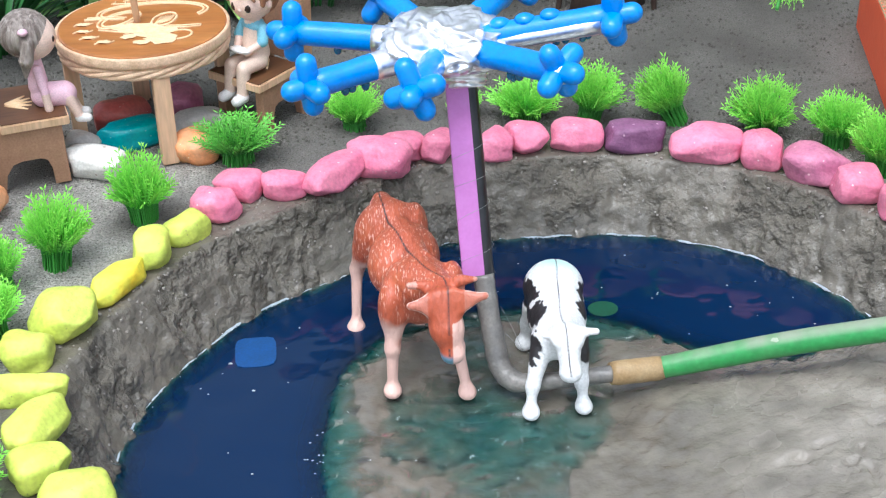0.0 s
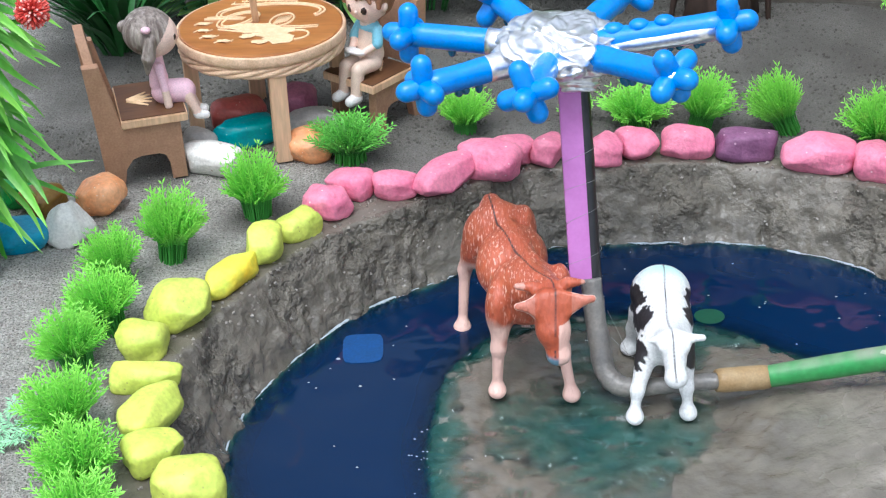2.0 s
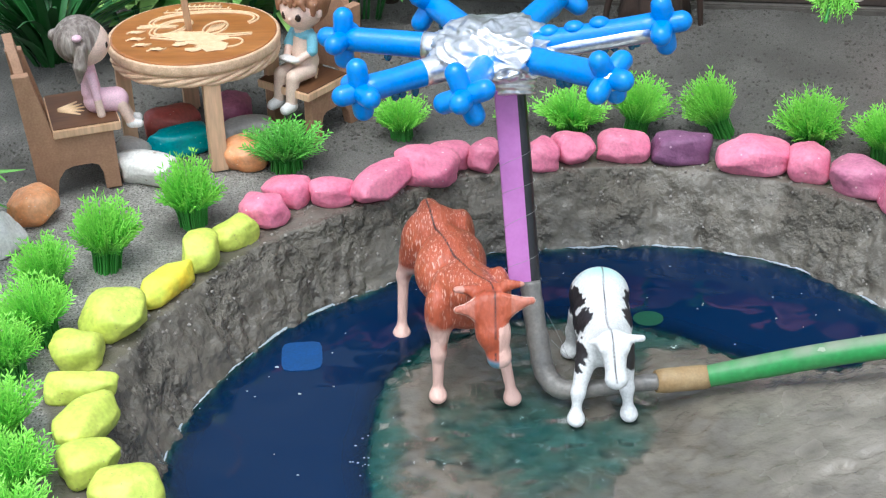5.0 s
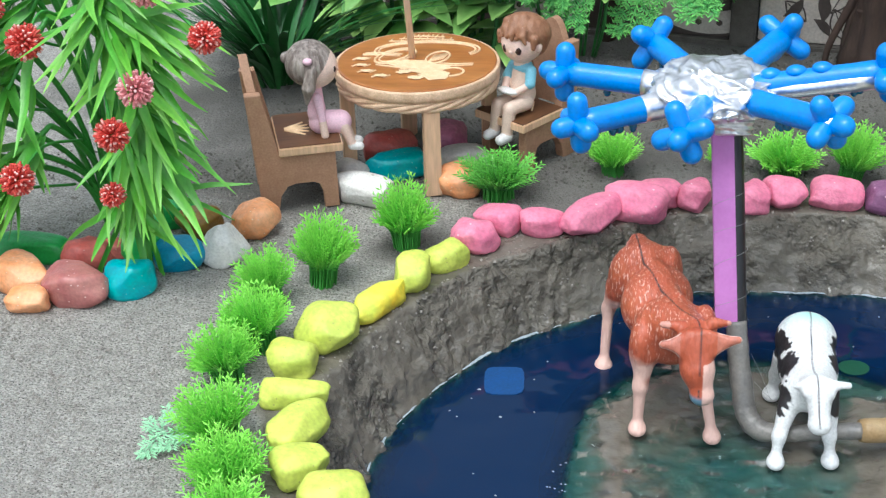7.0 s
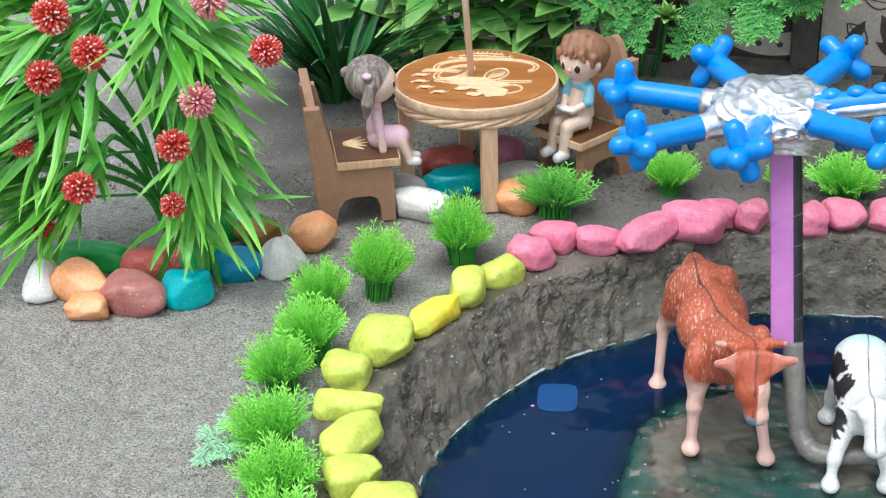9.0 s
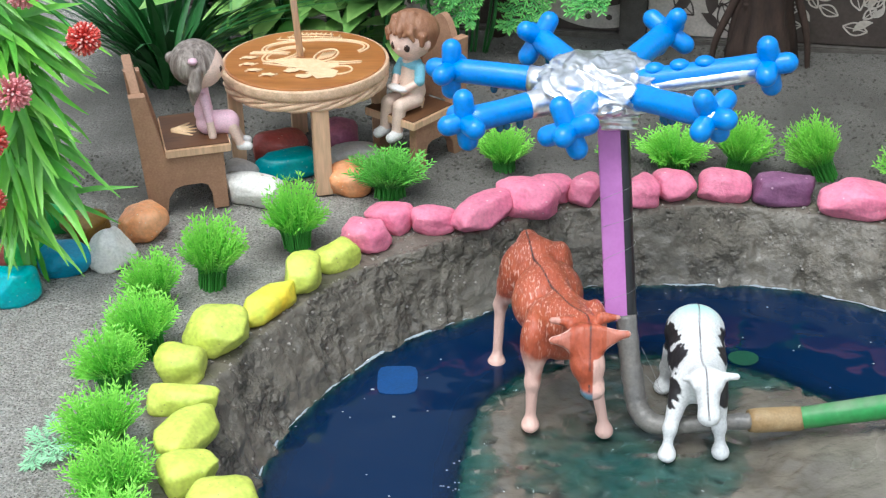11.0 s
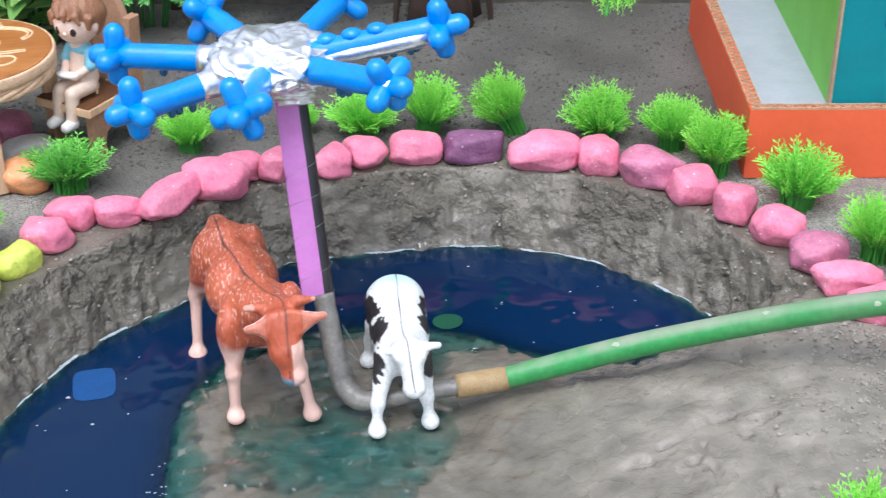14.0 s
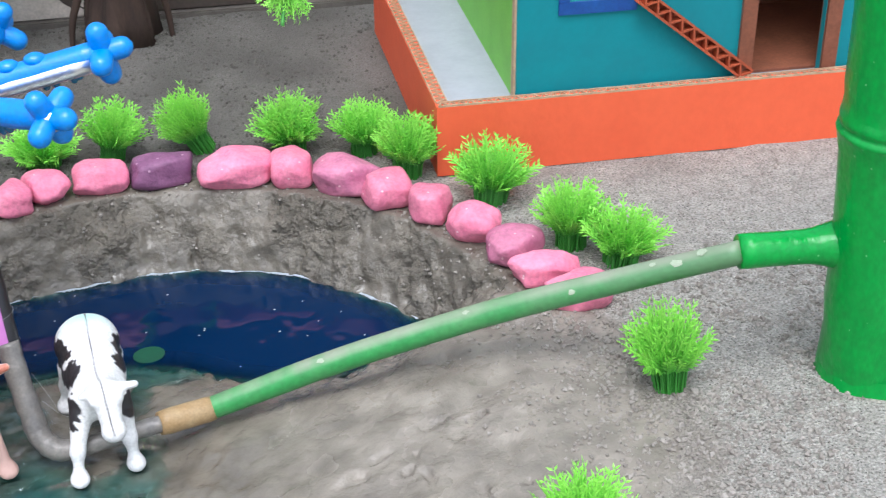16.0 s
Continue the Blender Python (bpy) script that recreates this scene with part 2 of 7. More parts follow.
M["card_orange"] = material("orange_painted_card", (0.86, 0.135, 0.05), 0.6, second=(0.80, 0.115, 0.042), scale=30, amount=0.6, grain=0.03, bump=0.00025, bump_scale=300)
M["card_raw"] = material("raw_cardboard", (0.50, 0.37, 0.24), 0.8, second=(0.38, 0.26, 0.15), scale=200, amount=0.7, bump=0.0002)
M["card_teal"] = material("teal_painted_card", (0.003, 0.25, 0.29), 0.75, grain=0.04, second=(0.005, 0.21, 0.25), scale=40, amount=0.7, bump=0.00025, bump_scale=250)
M["card_green"] = material("green_painted_card", (0.20, 0.56, 0.07), 0.55, grain=0.03, second=(0.14, 0.44, 0.05), scale=40, amount=0.6, bump=0.0002)
M["card_brown"] = material("brown_painted_card", (0.25, 0.085, 0.045), 0.6, second=(0.18, 0.06, 0.03), scale=70, amount=0.7, bump=0.0002)
M["card_rust"] = material("rust_painted_card", (0.44, 0.085, 0.03), 0.6, second=(0.34, 0.07, 0.03), scale=90, amount=0.7, bump=0.0003)
M["card_blue"] = material("blue_painted_card", (0.01, 0.07, 0.30), 0.5, second=(0.015, 0.10, 0.36), scale=80, amount=0.6)
M["card_grey"] = material("grey_foam_board", (0.37, 0.39, 0.43), 0.7, grain=0.03, second=(0.29, 0.31, 0.35), scale=60, amount=0.5, bump=0.0001)
M["tile_dark"] = material("dark_brown_tile", (0.085, 0.065, 0.055), 0.5, second=(0.06, 0.045, 0.04), scale=60, amount=0.8, bump=0.0002)
M["tile_pale"] = material("pale_tile_print", (0.62, 0.56, 0.50), 0.5, second=(0.50, 0.43, 0.37), scale=90, amount=0.7)
M["tile_joint"] = material("tile_joint", (0.13, 0.115, 0.10), 0.8, second=(0.08, 0.07, 0.06), scale=150, amount=0.7)
# floating specks, and the sky glint painted along the waterline
M["foam"] = material("foam_and_glint", (0.42, 0.48, 0.53), 0.4)
M["blue_chip"] = material("sunken_blue_plastic", (0.0015, 0.060, 0.22), 0.6, second=(0.0015, 0.05, 0.17), scale=100, amount=0.6)
M["green_chip"] = material("sunken_green_plastic", (0.002, 0.075, 0.035), 0.6, scale=100, amount=0.3)

# sandy ground, turning to smooth wet clay round and in the pond
ground_mat = material("sandy_ground", (0.465, 0.442, 0.400), 0.95, second=(0.33, 0.308, 0.270), scale=130, amount=0.75, detail=8.0, grain=0.45, spec=0.2, speck=(0.12, 0.11, 0.095), speck_scale=560, speck_size=0.31, bump=0.0040, bump_scale=620)
attribute_mix(ground_mat, "dark_soil", (0.112, 0.104, 0.092), 0.0, 1.0)
attribute_mix(ground_mat, "clay", (0.158, 0.140, 0.112), 0.25, 0.75, 0.25)
# dried mud, with the sky's sheen on wet clay mixed into its colour
attribute_mix(ground_mat, "dry_sheen", (0.265, 0.235, 0.198), 0.0, 1.0)


def clay_detail(m):
    nt = m.node_tree
    N, L = nt.nodes, nt.links
    b = N["Principled BSDF"]
    tc, no, at = N.new("ShaderNodeTexCoord"), N.new("ShaderNodeTexNoise"), N.new("ShaderNodeAttribute")
    at.attribute_name = "clay"
    no.inputs["Scale"].default_value, no.inputs["Detail"].default_value = 60, 8
    L.new(tc.outputs["Object"], no.inputs["Vector"])
    r = N.new("ShaderNodeMapRange")
    r.inputs[1].default_value, r.inputs[2].default_value, r.inputs[3].default_value, r.inputs[4].default_value = 0.3, 0.7, 0.68, 1.22
    L.new(no.outputs[0], r.inputs[0])
    mx = N.new("ShaderNodeMix")
    mx.data_type, mx.blend_type = "RGBA", "MULTIPLY"
    L.new(at.outputs["Fac"], mx.inputs[0])
    L.new(b.inputs["Base Color"].links[0].from_socket, mx.inputs[6])
    L.new(r.outputs[0], mx.inputs[7])
    L.new(mx.outputs[2], b.inputs["Base Color"])
    fine = N.new("ShaderNodeTexNoise")
    fine.inputs["Scale"].default_value, fine.inputs["Detail"].default_value = 260, 9
    L.new(tc.outputs["Object"], fine.inputs["Vector"])
    bp = N.new("ShaderNodeBump")
    bp.inputs["Distance"].default_value = 0.0058
    L.new(fine.outputs[0], bp.inputs["Height"])
    rel = N.new("ShaderNodeAttribute")
    rel.attribute_name = "relief"
    L.new(rel.outputs["Fac"], bp.inputs["Strength"])
    wet = N.new("ShaderNodeTexNoise")
    wet.inputs["Scale"].default_value, wet.inputs["Detail"].default_value = 45, 4
    L.new(tc.outputs["Object"], wet.inputs["Vector"])
    wr = N.new("ShaderNodeMapRange")
    wr.inputs[1].default_value, wr.inputs[2].default_value, wr.inputs[3].default_value, wr.inputs[4].default_value = 0.42, 0.58, -0.16, 0.16
    L.new(wet.outputs[0], wr.inputs[0])
    amount = N.new("ShaderNodeMath")
    amount.operation = "MULTIPLY_ADD"
    L.new(wr.outputs[0], amount.inputs[0])
    L.new(at.outputs["Fac"], amount.inputs[1])
    L.new(b.inputs["Roughness"].links[0].from_socket, amount.inputs[2])
    film, less, gloss = N.new("ShaderNodeAttribute"), N.new("ShaderNodeMapRange"), N.new("ShaderNodeMath")
    film.attribute_name, gloss.operation = "wet", "MULTIPLY"
    less.inputs[3].default_value, less.inputs[4].default_value = 1.0, 0.42
    L.new(film.outputs["Fac"], less.inputs[0])
    L.new(amount.outputs[0], gloss.inputs[0])
    L.new(less.outputs[0], gloss.inputs[1])
    L.new(gloss.outputs[0], b.inputs["Roughness"])
    b.inputs["Specular IOR Level"].default_value = 0.45
    b.inputs["Coat Roughness"].default_value, b.inputs["Coat IOR"].default_value = 0.06, 1.4
    L.new(film.outputs["Fac"], b.inputs["Coat Weight"])
    old = b.inputs["Normal"].links[0].from_node
    keep = N.new("ShaderNodeMapRange")
    keep.inputs[3].default_value, keep.inputs[4].default_value = 1.0, 0.15
    L.new(at.outputs["Fac"], keep.inputs[0])
    L.new(keep.outputs[0], old.inputs["Strength"])
    L.new(old.outputs[0], bp.inputs["Normal"])
    L.new(bp.outputs[0], b.inputs["Normal"])


clay_detail(ground_mat)


def water_material():
    """Dyed pond water: its tint and cloudiness grow with the depth below each point."""
    m = bpy.data.materials.new("dyed_water")
    m.use_nodes = True
    nt = m.node_tree
    N, L = nt.nodes, nt.links
    N.remove(N["Principled BSDF"])
    out = N["Material Output"]
    at = N.new("ShaderNodeAttribute")
    at.attribute_name = "depth"
    comb = N.new("ShaderNodeCombineColor")
    for k, rate in enumerate((-210.0, -50.0, -48.0)):
        mul, ex = N.new("ShaderNodeMath"), N.new("ShaderNodeMath")
        mul.operation, ex.operation = "MULTIPLY", "EXPONENT"
        mul.inputs[1].default_value = rate
        L.new(at.outputs["Fac"], mul.inputs[0])
        L.new(mul.outputs[0], ex.inputs[0])
        L.new(ex.outputs[0], comb.inputs[k])
    clear = N.new("ShaderNodeBsdfTransparent")
    L.new(comb.outputs[0], clear.inputs["Color"])
    cloudy = N.new("ShaderNodeBsdfDiffuse")
    thin = N.new("ShaderNodeMix")
    thin.data_type = "RGBA"
    thin.inputs[6].default_value, thin.inputs[7].default_value = (0.009, 0.19, 0.16, 1), (0.001, 0.017, 0.062, 1)
    reach = N.new("ShaderNodeMapRange")
    reach.inputs[1].default_value, reach.inputs[2].default_value = 0.0012, 0.0060
    L.new(at.outputs["Fac"], reach.inputs[0])
    L.new(reach.outputs[0], thin.inputs[0])
    L.new(thin.outputs[2], cloudy.inputs["Color"])
    mulc, exc, one = (N.new("ShaderNodeMath") for _ in range(3))
    mulc.operation, exc.operation, one.operation = "MULTIPLY", "EXPONENT", "SUBTRACT"
    mulc.inputs[1].default_value, one.inputs[0].default_value = -65.0, 1.0
    L.new(at.outputs["Fac"], mulc.inputs[0])
    L.new(mulc.outputs[0], exc.inputs[0])
    L.new(exc.outputs[0], one.inputs[1])
    body = N.new("ShaderNodeMixShader")
    L.new(one.outputs[0], body.inputs[0])
    L.new(clear.outputs[0], body.inputs[1])
    L.new(cloudy.outputs[0], body.inputs[2])
    tc, no, bp = N.new("ShaderNodeTexCoord"), N.new("ShaderNodeTexNoise"), N.new("ShaderNodeBump")
    no.inputs["Scale"].default_value, no.inputs["Detail"].default_value = 34, 1.5
    bp.inputs["Strength"].default_value, bp.inputs["Distance"].default_value = 1.0, 0.0016
    L.new(tc.outputs["Object"], no.inputs["Vector"])
    L.new(no.outputs[0], bp.inputs["Height"])
    # the thin film over the mound lies unevenly
    film, thin_film, uneven = N.new("ShaderNodeTexNoise"), N.new("ShaderNodeMapRange"), N.new("ShaderNodeBump")
    film.inputs["Scale"].default_value, film.inputs["Detail"].default_value = 62, 1.0
    thin_film.inputs[1].default_value, thin_film.inputs[2].default_value = 0.0025, 0.0090
    thin_film.inputs[3].default_value, thin_film.inputs[4].default_value = 1.0, 0.0
    uneven.inputs["Distance"].default_value = 0.0150
    L.new(at.outputs["Fac"], thin_film.inputs[0])
    L.new(thin_film.outputs[0], uneven.inputs["Strength"])
    L.new(tc.outputs["Object"], film.inputs["Vector"])
    L.new(film.outputs[0], uneven.inputs["Height"])
    L.new(bp.outputs[0], uneven.inputs["Normal"])
    bp = uneven
    gloss = N.new("ShaderNodeBsdfGlossy")
    gloss.inputs["Roughness"].default_value, gloss.inputs["Color"].default_value = 0.05, (1, 1, 1, 1)
    L.new(bp.outputs[0], gloss.inputs["Normal"])
    fr = N.new("ShaderNodeFresnel")
    fr.inputs["IOR"].default_value = 1.33
    L.new(bp.outputs[0], fr.inputs["Normal"])
    top = N.new("ShaderNodeMixShader")
    L.new(fr.outputs[0], top.inputs[0])
    L.new(body.outputs[0], top.inputs[1])
    L.new(gloss.outputs[0], top.inputs[2])
    L.new(top.outputs[0], out.inputs["Surface"])
    return m


M["water"] = water_material()


# ---- mesh helpers ----
def part(name, bm, mats, parent=None, label="", smooth=True):
    """Links a bmesh as one mesh object, under a thing or a part if one is given."""
    me = bpy.data.meshes.new(name)
    bm.to_mesh(me)
    bm.free()
    for m in mats if isinstance(mats, (list, tuple)) else [mats]:
        me.materials.append(m)
    me.polygons.foreach_set("use_smooth", [smooth] * len(me.polygons))
    ob = new(name, me)
    if parent:
        ob.parent = parent
    if label:
        ob["label"] = label
    return ob


def empty(name, m, label, category, group=""):
    ob = new(name)
    ob.empty_display_size = 0.01
    ob.matrix_world = m
    return tagged(ob, label, category, group)


def quick(name, verts, faces, mats, parent=None, label="", smooth=True, attrs=None, face_mats=None):
    """A mesh from computed arrays, with optional float attributes on its points."""
    me = bpy.data.meshes.new(name)
    me.from_pydata([tuple(v) for v in verts], [], [tuple(int(i) for i in f) for f in faces])
    for m in mats if isinstance(mats, (list, tuple)) else [mats]:
        me.materials.append(m)
    me.polygons.foreach_set("use_smooth", [smooth] * len(me.polygons))
    if face_mats is not None:
        me.polygons.foreach_set("material_index", [int(i) for i in face_mats])
    for key, values in (attrs or {}).items():
        a = me.attributes.new(key, "FLOAT", "POINT")
        a.data.foreach_set("value", np.asarray(values, dtype=np.float32))
    me.update()
    ob = new(name, me)
    if parent:
        ob.parent = parent
    if label:
        ob["label"] = label
    return ob


def box(bm, lo, hi, bevel=0.0, m=None, mat=0):
    """A box between two corners with worn edges."""
    lo, hi = Vector(lo), Vector(hi)
    made = bmesh.ops.create_cube(bm, size=1.0)["verts"]
    for v in made:
        v.co = Vector([(lo[k] + hi[k]) / 2 + v.co[k] * (hi[k] - lo[k]) for k in range(3)])
    faces = list({f for v in made for f in v.link_faces})
    if bevel:
        edges = list({e for v in made for e in v.link_edges})
        made = list({v for f in bmesh.ops.bevel(bm, geom=edges, offset=bevel, segments=2, affect="EDGES")["faces"] for v in f.verts} | set(v for v in made if v.is_valid))
        faces = list({f for v in made for f in v.link_faces})
    if m:
        bmesh.ops.transform(bm, matrix=m, verts=made)
    for f in faces:
        f.material_index = mat
    return made


def tube_arrays(points, radii, seg=12, closed=True):
    """Vertices and faces of a round tube along points, with a radius for each."""
    pts = [Vector(p) for p in points]
    verts, faces = [], []
    up = Vector((0.13, 0.21, 1)).normalized()
    for i, p in enumerate(pts):
        d = (pts[min(i + 1, len(pts) - 1)] - pts[max(i - 1, 0)]).normalized()
        if abs(d.dot(up)) > 0.95:
            up = Vector((1, 0.1, 0))
        a = d.cross(up).normalized()
        b = a.cross(d)
        up = b
        for k in range(seg):
            w = 2 * math.pi * k / seg
            verts.append(p + (a * math.cos(w) + b * math.sin(w)) * radii[i])
    for i in range(len(pts) - 1):
        for k in range(seg):
            faces.append((i * seg + k, i * seg + (k + 1) % seg, (i + 1) * seg + (k + 1) % seg, (i + 1) * seg + k))
    if closed:
        faces.append(tuple(range(seg - 1, -1, -1)))
        n = (len(pts) - 1) * seg
        faces.append(tuple(range(n, n + seg)))
    return verts, faces


def rounded(a, b, r, steps=5):
    """Points and radii of a capsule from a to b."""
    a, b = Vector(a), Vector(b)
    d = (b - a).normalized()
    pts, rad = [], []
    for i in range(steps + 1):
        w = math.pi / 2 * i / steps
        pts.append(a - d * r * math.cos(w))
        rad.append(max(r * math.sin(w), r * 0.05))
    for i in range(steps + 1):
        w = math.pi / 2 * i / steps
        pts.append(b + d * r * math.sin(w))
        rad.append(max(r * math.cos(w), r * 0.05))
    return pts, rad


def bezier(points, n=24):
    """A smooth line through the given points."""
    P = [Vector(p) for p in points]
    P = [P[0] * 2 - P[1]] + P + [P[-1] * 2 - P[-2]]
    out = []
    for i in range(1, len(P) - 2):
        for k in range(n):
            t = k / n
            a, b, c, d = P[i - 1], P[i], P[i + 1], P[i + 2]
            out.append(0.5 * ((2 * b) + (c - a) * t + (2 * a - 5 * b + 4 * c - d) * t * t + (3 * b - a - 3 * c + d) * t ** 3))
    return out + [P[-2]]


TABLE = np.random.RandomState(7).rand(256, 256)


def value_noise(x, y, scale, off=0):
    """Smooth noise from 0 to 1 over arrays of places; scale: metres a cell."""
    u, v = np.asarray(x) / scale + 37.3 + off * 11.7, np.asarray(y) / scale + 19.1 + off * 5.3
    i, j = np.floor(u).astype(int), np.floor(v).astype(int)
    a, b = u - i, v - j
    a, b = a * a * (3 - 2 * a), b * b * (3 - 2 * b)
    g = lambda p, q: TABLE[p % 256, q % 256]
    return (g(i, j) * (1 - a) + g(i + 1, j) * a) * (1 - b) + (g(i, j + 1) * (1 - a) + g(i + 1, j + 1) * a) * b


def value_noise3(P, scale, off=0):
    """Smooth noise from 0 to 1 at an array of points."""
    u = np.asarray(P) / scale + 41.7 + off * 7.9
    i = np.floor(u).astype(int)
    a = u - i
    a = a * a * (3 - 2 * a)
    out = np.zeros(len(u))
    for dx in (0, 1):
        for dy in (0, 1):
            for dz in (0, 1):
                w = (a[:, 0] if dx else 1 - a[:, 0]) * (a[:, 1] if dy else 1 - a[:, 1]) * (a[:, 2] if dz else 1 - a[:, 2])
                out += w * TABLE[((i[:, 0] + dx) * 7 + (i[:, 2] + dz) * 131) % 256, ((i[:, 1] + dy) * 3 + (i[:, 2] + dz) * 59) % 256]
    return out


def sculpt(prims, voxel, blend):
    """One closed skin round blended capsules (a, ra, b, rb, paint) and ellipsoids (centre, radii, turn, paint).
    Returns points, faces, and the paint of each face."""
    lo, hi = np.full(3, 1e9), np.full(3, -1e9)
    for p in prims:
        for c, r in (((p[0], p[1]), (p[2], p[3])) if len(p) == 5 else ((p[0], max(p[1])),)):
            lo, hi = np.minimum(lo, np.array(c) - r), np.maximum(hi, np.array(c) + r)
    lo, hi = lo - 3 * voxel, hi + 3 * voxel
    ax = [np.arange(lo[k], hi[k] + voxel, voxel) for k in range(3)]

    def dist(p, X):
        if len(p) == 5:
            a, b = np.array(p[0], float), np.array(p[2], float)
            ab = b - a
            t = np.clip(((X - a) @ ab) / max(ab @ ab, 1e-12), 0, 1)
            return np.linalg.norm(X - a - t[..., None] * ab, axis=-1) - (p[1] + (p[3] - p[1]) * t)
        R = np.array(Euler([radians(w) for w in p[2]]).to_matrix())
        Y = (X - np.array(p[0], float)) @ R
        k0 = np.linalg.norm(Y / np.array(p[1]), axis=-1)
        k1 = np.linalg.norm(Y / np.array(p[1]) ** 2, axis=-1)
        return k0 * (k0 - 1) / np.maximum(k1, 1e-9)

    X = np.stack(np.meshgrid(*ax, indexing="ij"), -1)
    S = None
    for p in prims:
        d = dist(p, X)
        if S is None:
            S = d
        else:
            h = np.clip(0.5 + 0.5 * (S - d) / blend, 0, 1)
            S = S * (1 - h) + d * h - blend * h * (1 - h)
    n = [len(a) for a in ax]
    corner = [(i, j, k) for i in (0, 1) for j in (0, 1) for k in (0, 1)]
    C = [S[i:n[0] - 1 + i, j:n[1] - 1 + j, k:n[2] - 1 + k] for i, j, k in corner]
    total, count = np.zeros(C[0].shape + (3,)), np.zeros(C[0].shape)
    for u in range(8):
        for v in range(u + 1, 8):
            if sum(a != b for a, b in zip(corner[u], corner[v])) != 1:
                continue
            cross = (C[u] < 0) != (C[v] < 0)
            t = np.where(cross, C[u] / np.where(cross, C[u] - C[v], 1), 0)
            total += np.where(cross[..., None], np.array(corner[u]) + t[..., None] * (np.array(corner[v]) - np.array(corner[u])), 0)
            count += cross
    live = count > 0
    index = np.full(live.shape, -1)
    index[live] = np.arange(live.sum())
    cells = np.argwhere(live)
    verts = lo + voxel * (cells + total[live] / count[live][:, None])
    faces = []
    ins = S < 0
    for axis in range(3):
        e1, e2 = [(1, 2), (2, 0), (0, 1)][axis]
        sl0, sl1 = [slice(None)] * 3, [slice(None)] * 3
        sl0[axis], sl1[axis] = slice(0, -1), slice(1, None)
        A, B = ins[tuple(sl0)], ins[tuple(sl1)]
        for flip, where in ((False, A & ~B), (True, ~A & B)):
            q = np.argwhere(where)
            q = q[(q[:, e1] > 0) & (q[:, e2] > 0)]
            d1, d2 = np.zeros(3, int), np.zeros(3, int)
            d1[e1], d2[e2] = 1, 1
            ring = [index[tuple((q - s * d1 - r * d2).T)] for s, r in ((0, 0), (1, 0), (1, 1), (0, 1))]
            f = np.stack(ring if not flip else ring[::-1], 1)
            faces.append(f[(f >= 0).all(1)])
    faces = np.concatenate(faces)
    mid = verts[faces].mean(1)
    D = np.stack([dist(p, mid) for p in prims], 1)
    paint = np.array([p[-1] for p in prims])[D.argmin(1)]
    return verts, faces, paint


# ---- ground with the pond ----
WATER = -0.0385
RIM = [(-0.130, 0.440), (-0.143, 0.480), (-0.152, 0.520), (-0.150, 0.556), (-0.138, 0.592), (-0.122, 0.622), (-0.099, 0.657), (-0.072, 0.680), (-0.040, 0.704), (-0.014, 0.721),
       (0.018, 0.733), (0.060, 0.738), (0.100, 0.740), (0.135, 0.738), (0.170, 0.727), (0.204, 0.709), (0.232, 0.683), (0.252, 0.655), (0.264, 0.628), (0.274, 0.596),
       (0.283, 0.555), (0.282, 0.500), (0.262, 0.440), (0.200, 0.390), (0.100, 0.372), (0.000, 0.375), (-0.080, 0.392)]
SHELF = [(0.236, 0.604), (0.197, 0.592), (0.163, 0.596), (0.137, 0.609), (0.117, 0.626), (0.089, 0.638), (0.054, 0.643), (0.017, 0.639), (-0.012, 0.620), (-0.028, 0.595),
         (-0.034, 0.563), (-0.037, 0.525), (-0.026, 0.478), (0.004, 0.430), (0.045, 0.385), (0.120, 0.360), (0.240, 0.360), (0.320, 0.420), (0.330, 0.520), (0.290, 0.585)]


def closed_curve(points, n=6):
    P = [Vector((*p, 0)) for p in points]
    out = []
    for i in range(len(P)):
        a, b, c, d = P[i - 1], P[i], P[(i + 1) % len(P)], P[(i + 2) % len(P)]
        for k in range(n):
            t = k / n
            out.append(0.5 * ((2 * b) + (c - a) * t + (2 * a - 5 * b + 4 * c - d) * t * t + (3 * b - a - 3 * c + d) * t ** 3))
    return np.array([(p.x, p.y) for p in out])


def inside_distance(x, y, poly):
    """Distance to a closed outline, positive inside it."""
    best, odd = np.full(x.shape, 1e9), np.zeros(x.shape, bool)
    for (ax, ay), (bx, by) in zip(poly, np.roll(poly, -1, 0)):
        dx, dy = bx - ax, by - ay
        t = np.clip(((x - ax) * dx + (y - ay) * dy) / (dx * dx + dy * dy + 1e-12), 0, 1)
        best = np.minimum(best, (x - ax - t * dx) ** 2 + (y - ay - t * dy) ** 2)
        cut = ((ay > y) != (by > y)) & (x < dx * (y - ay) / np.where(abs(dy) < 1e-12, 1e-12, dy) + ax)
        odd ^= cut
    return np.where(odd, 1, -1) * np.sqrt(best)


RIM_LINE, SHELF_LINE = closed_curve(RIM), closed_curve(SHELF)


def step(a, b, x):
    t = np.clip((x - a) / (b - a), 0, 1)
    return t * t * (3 - 2 * t)


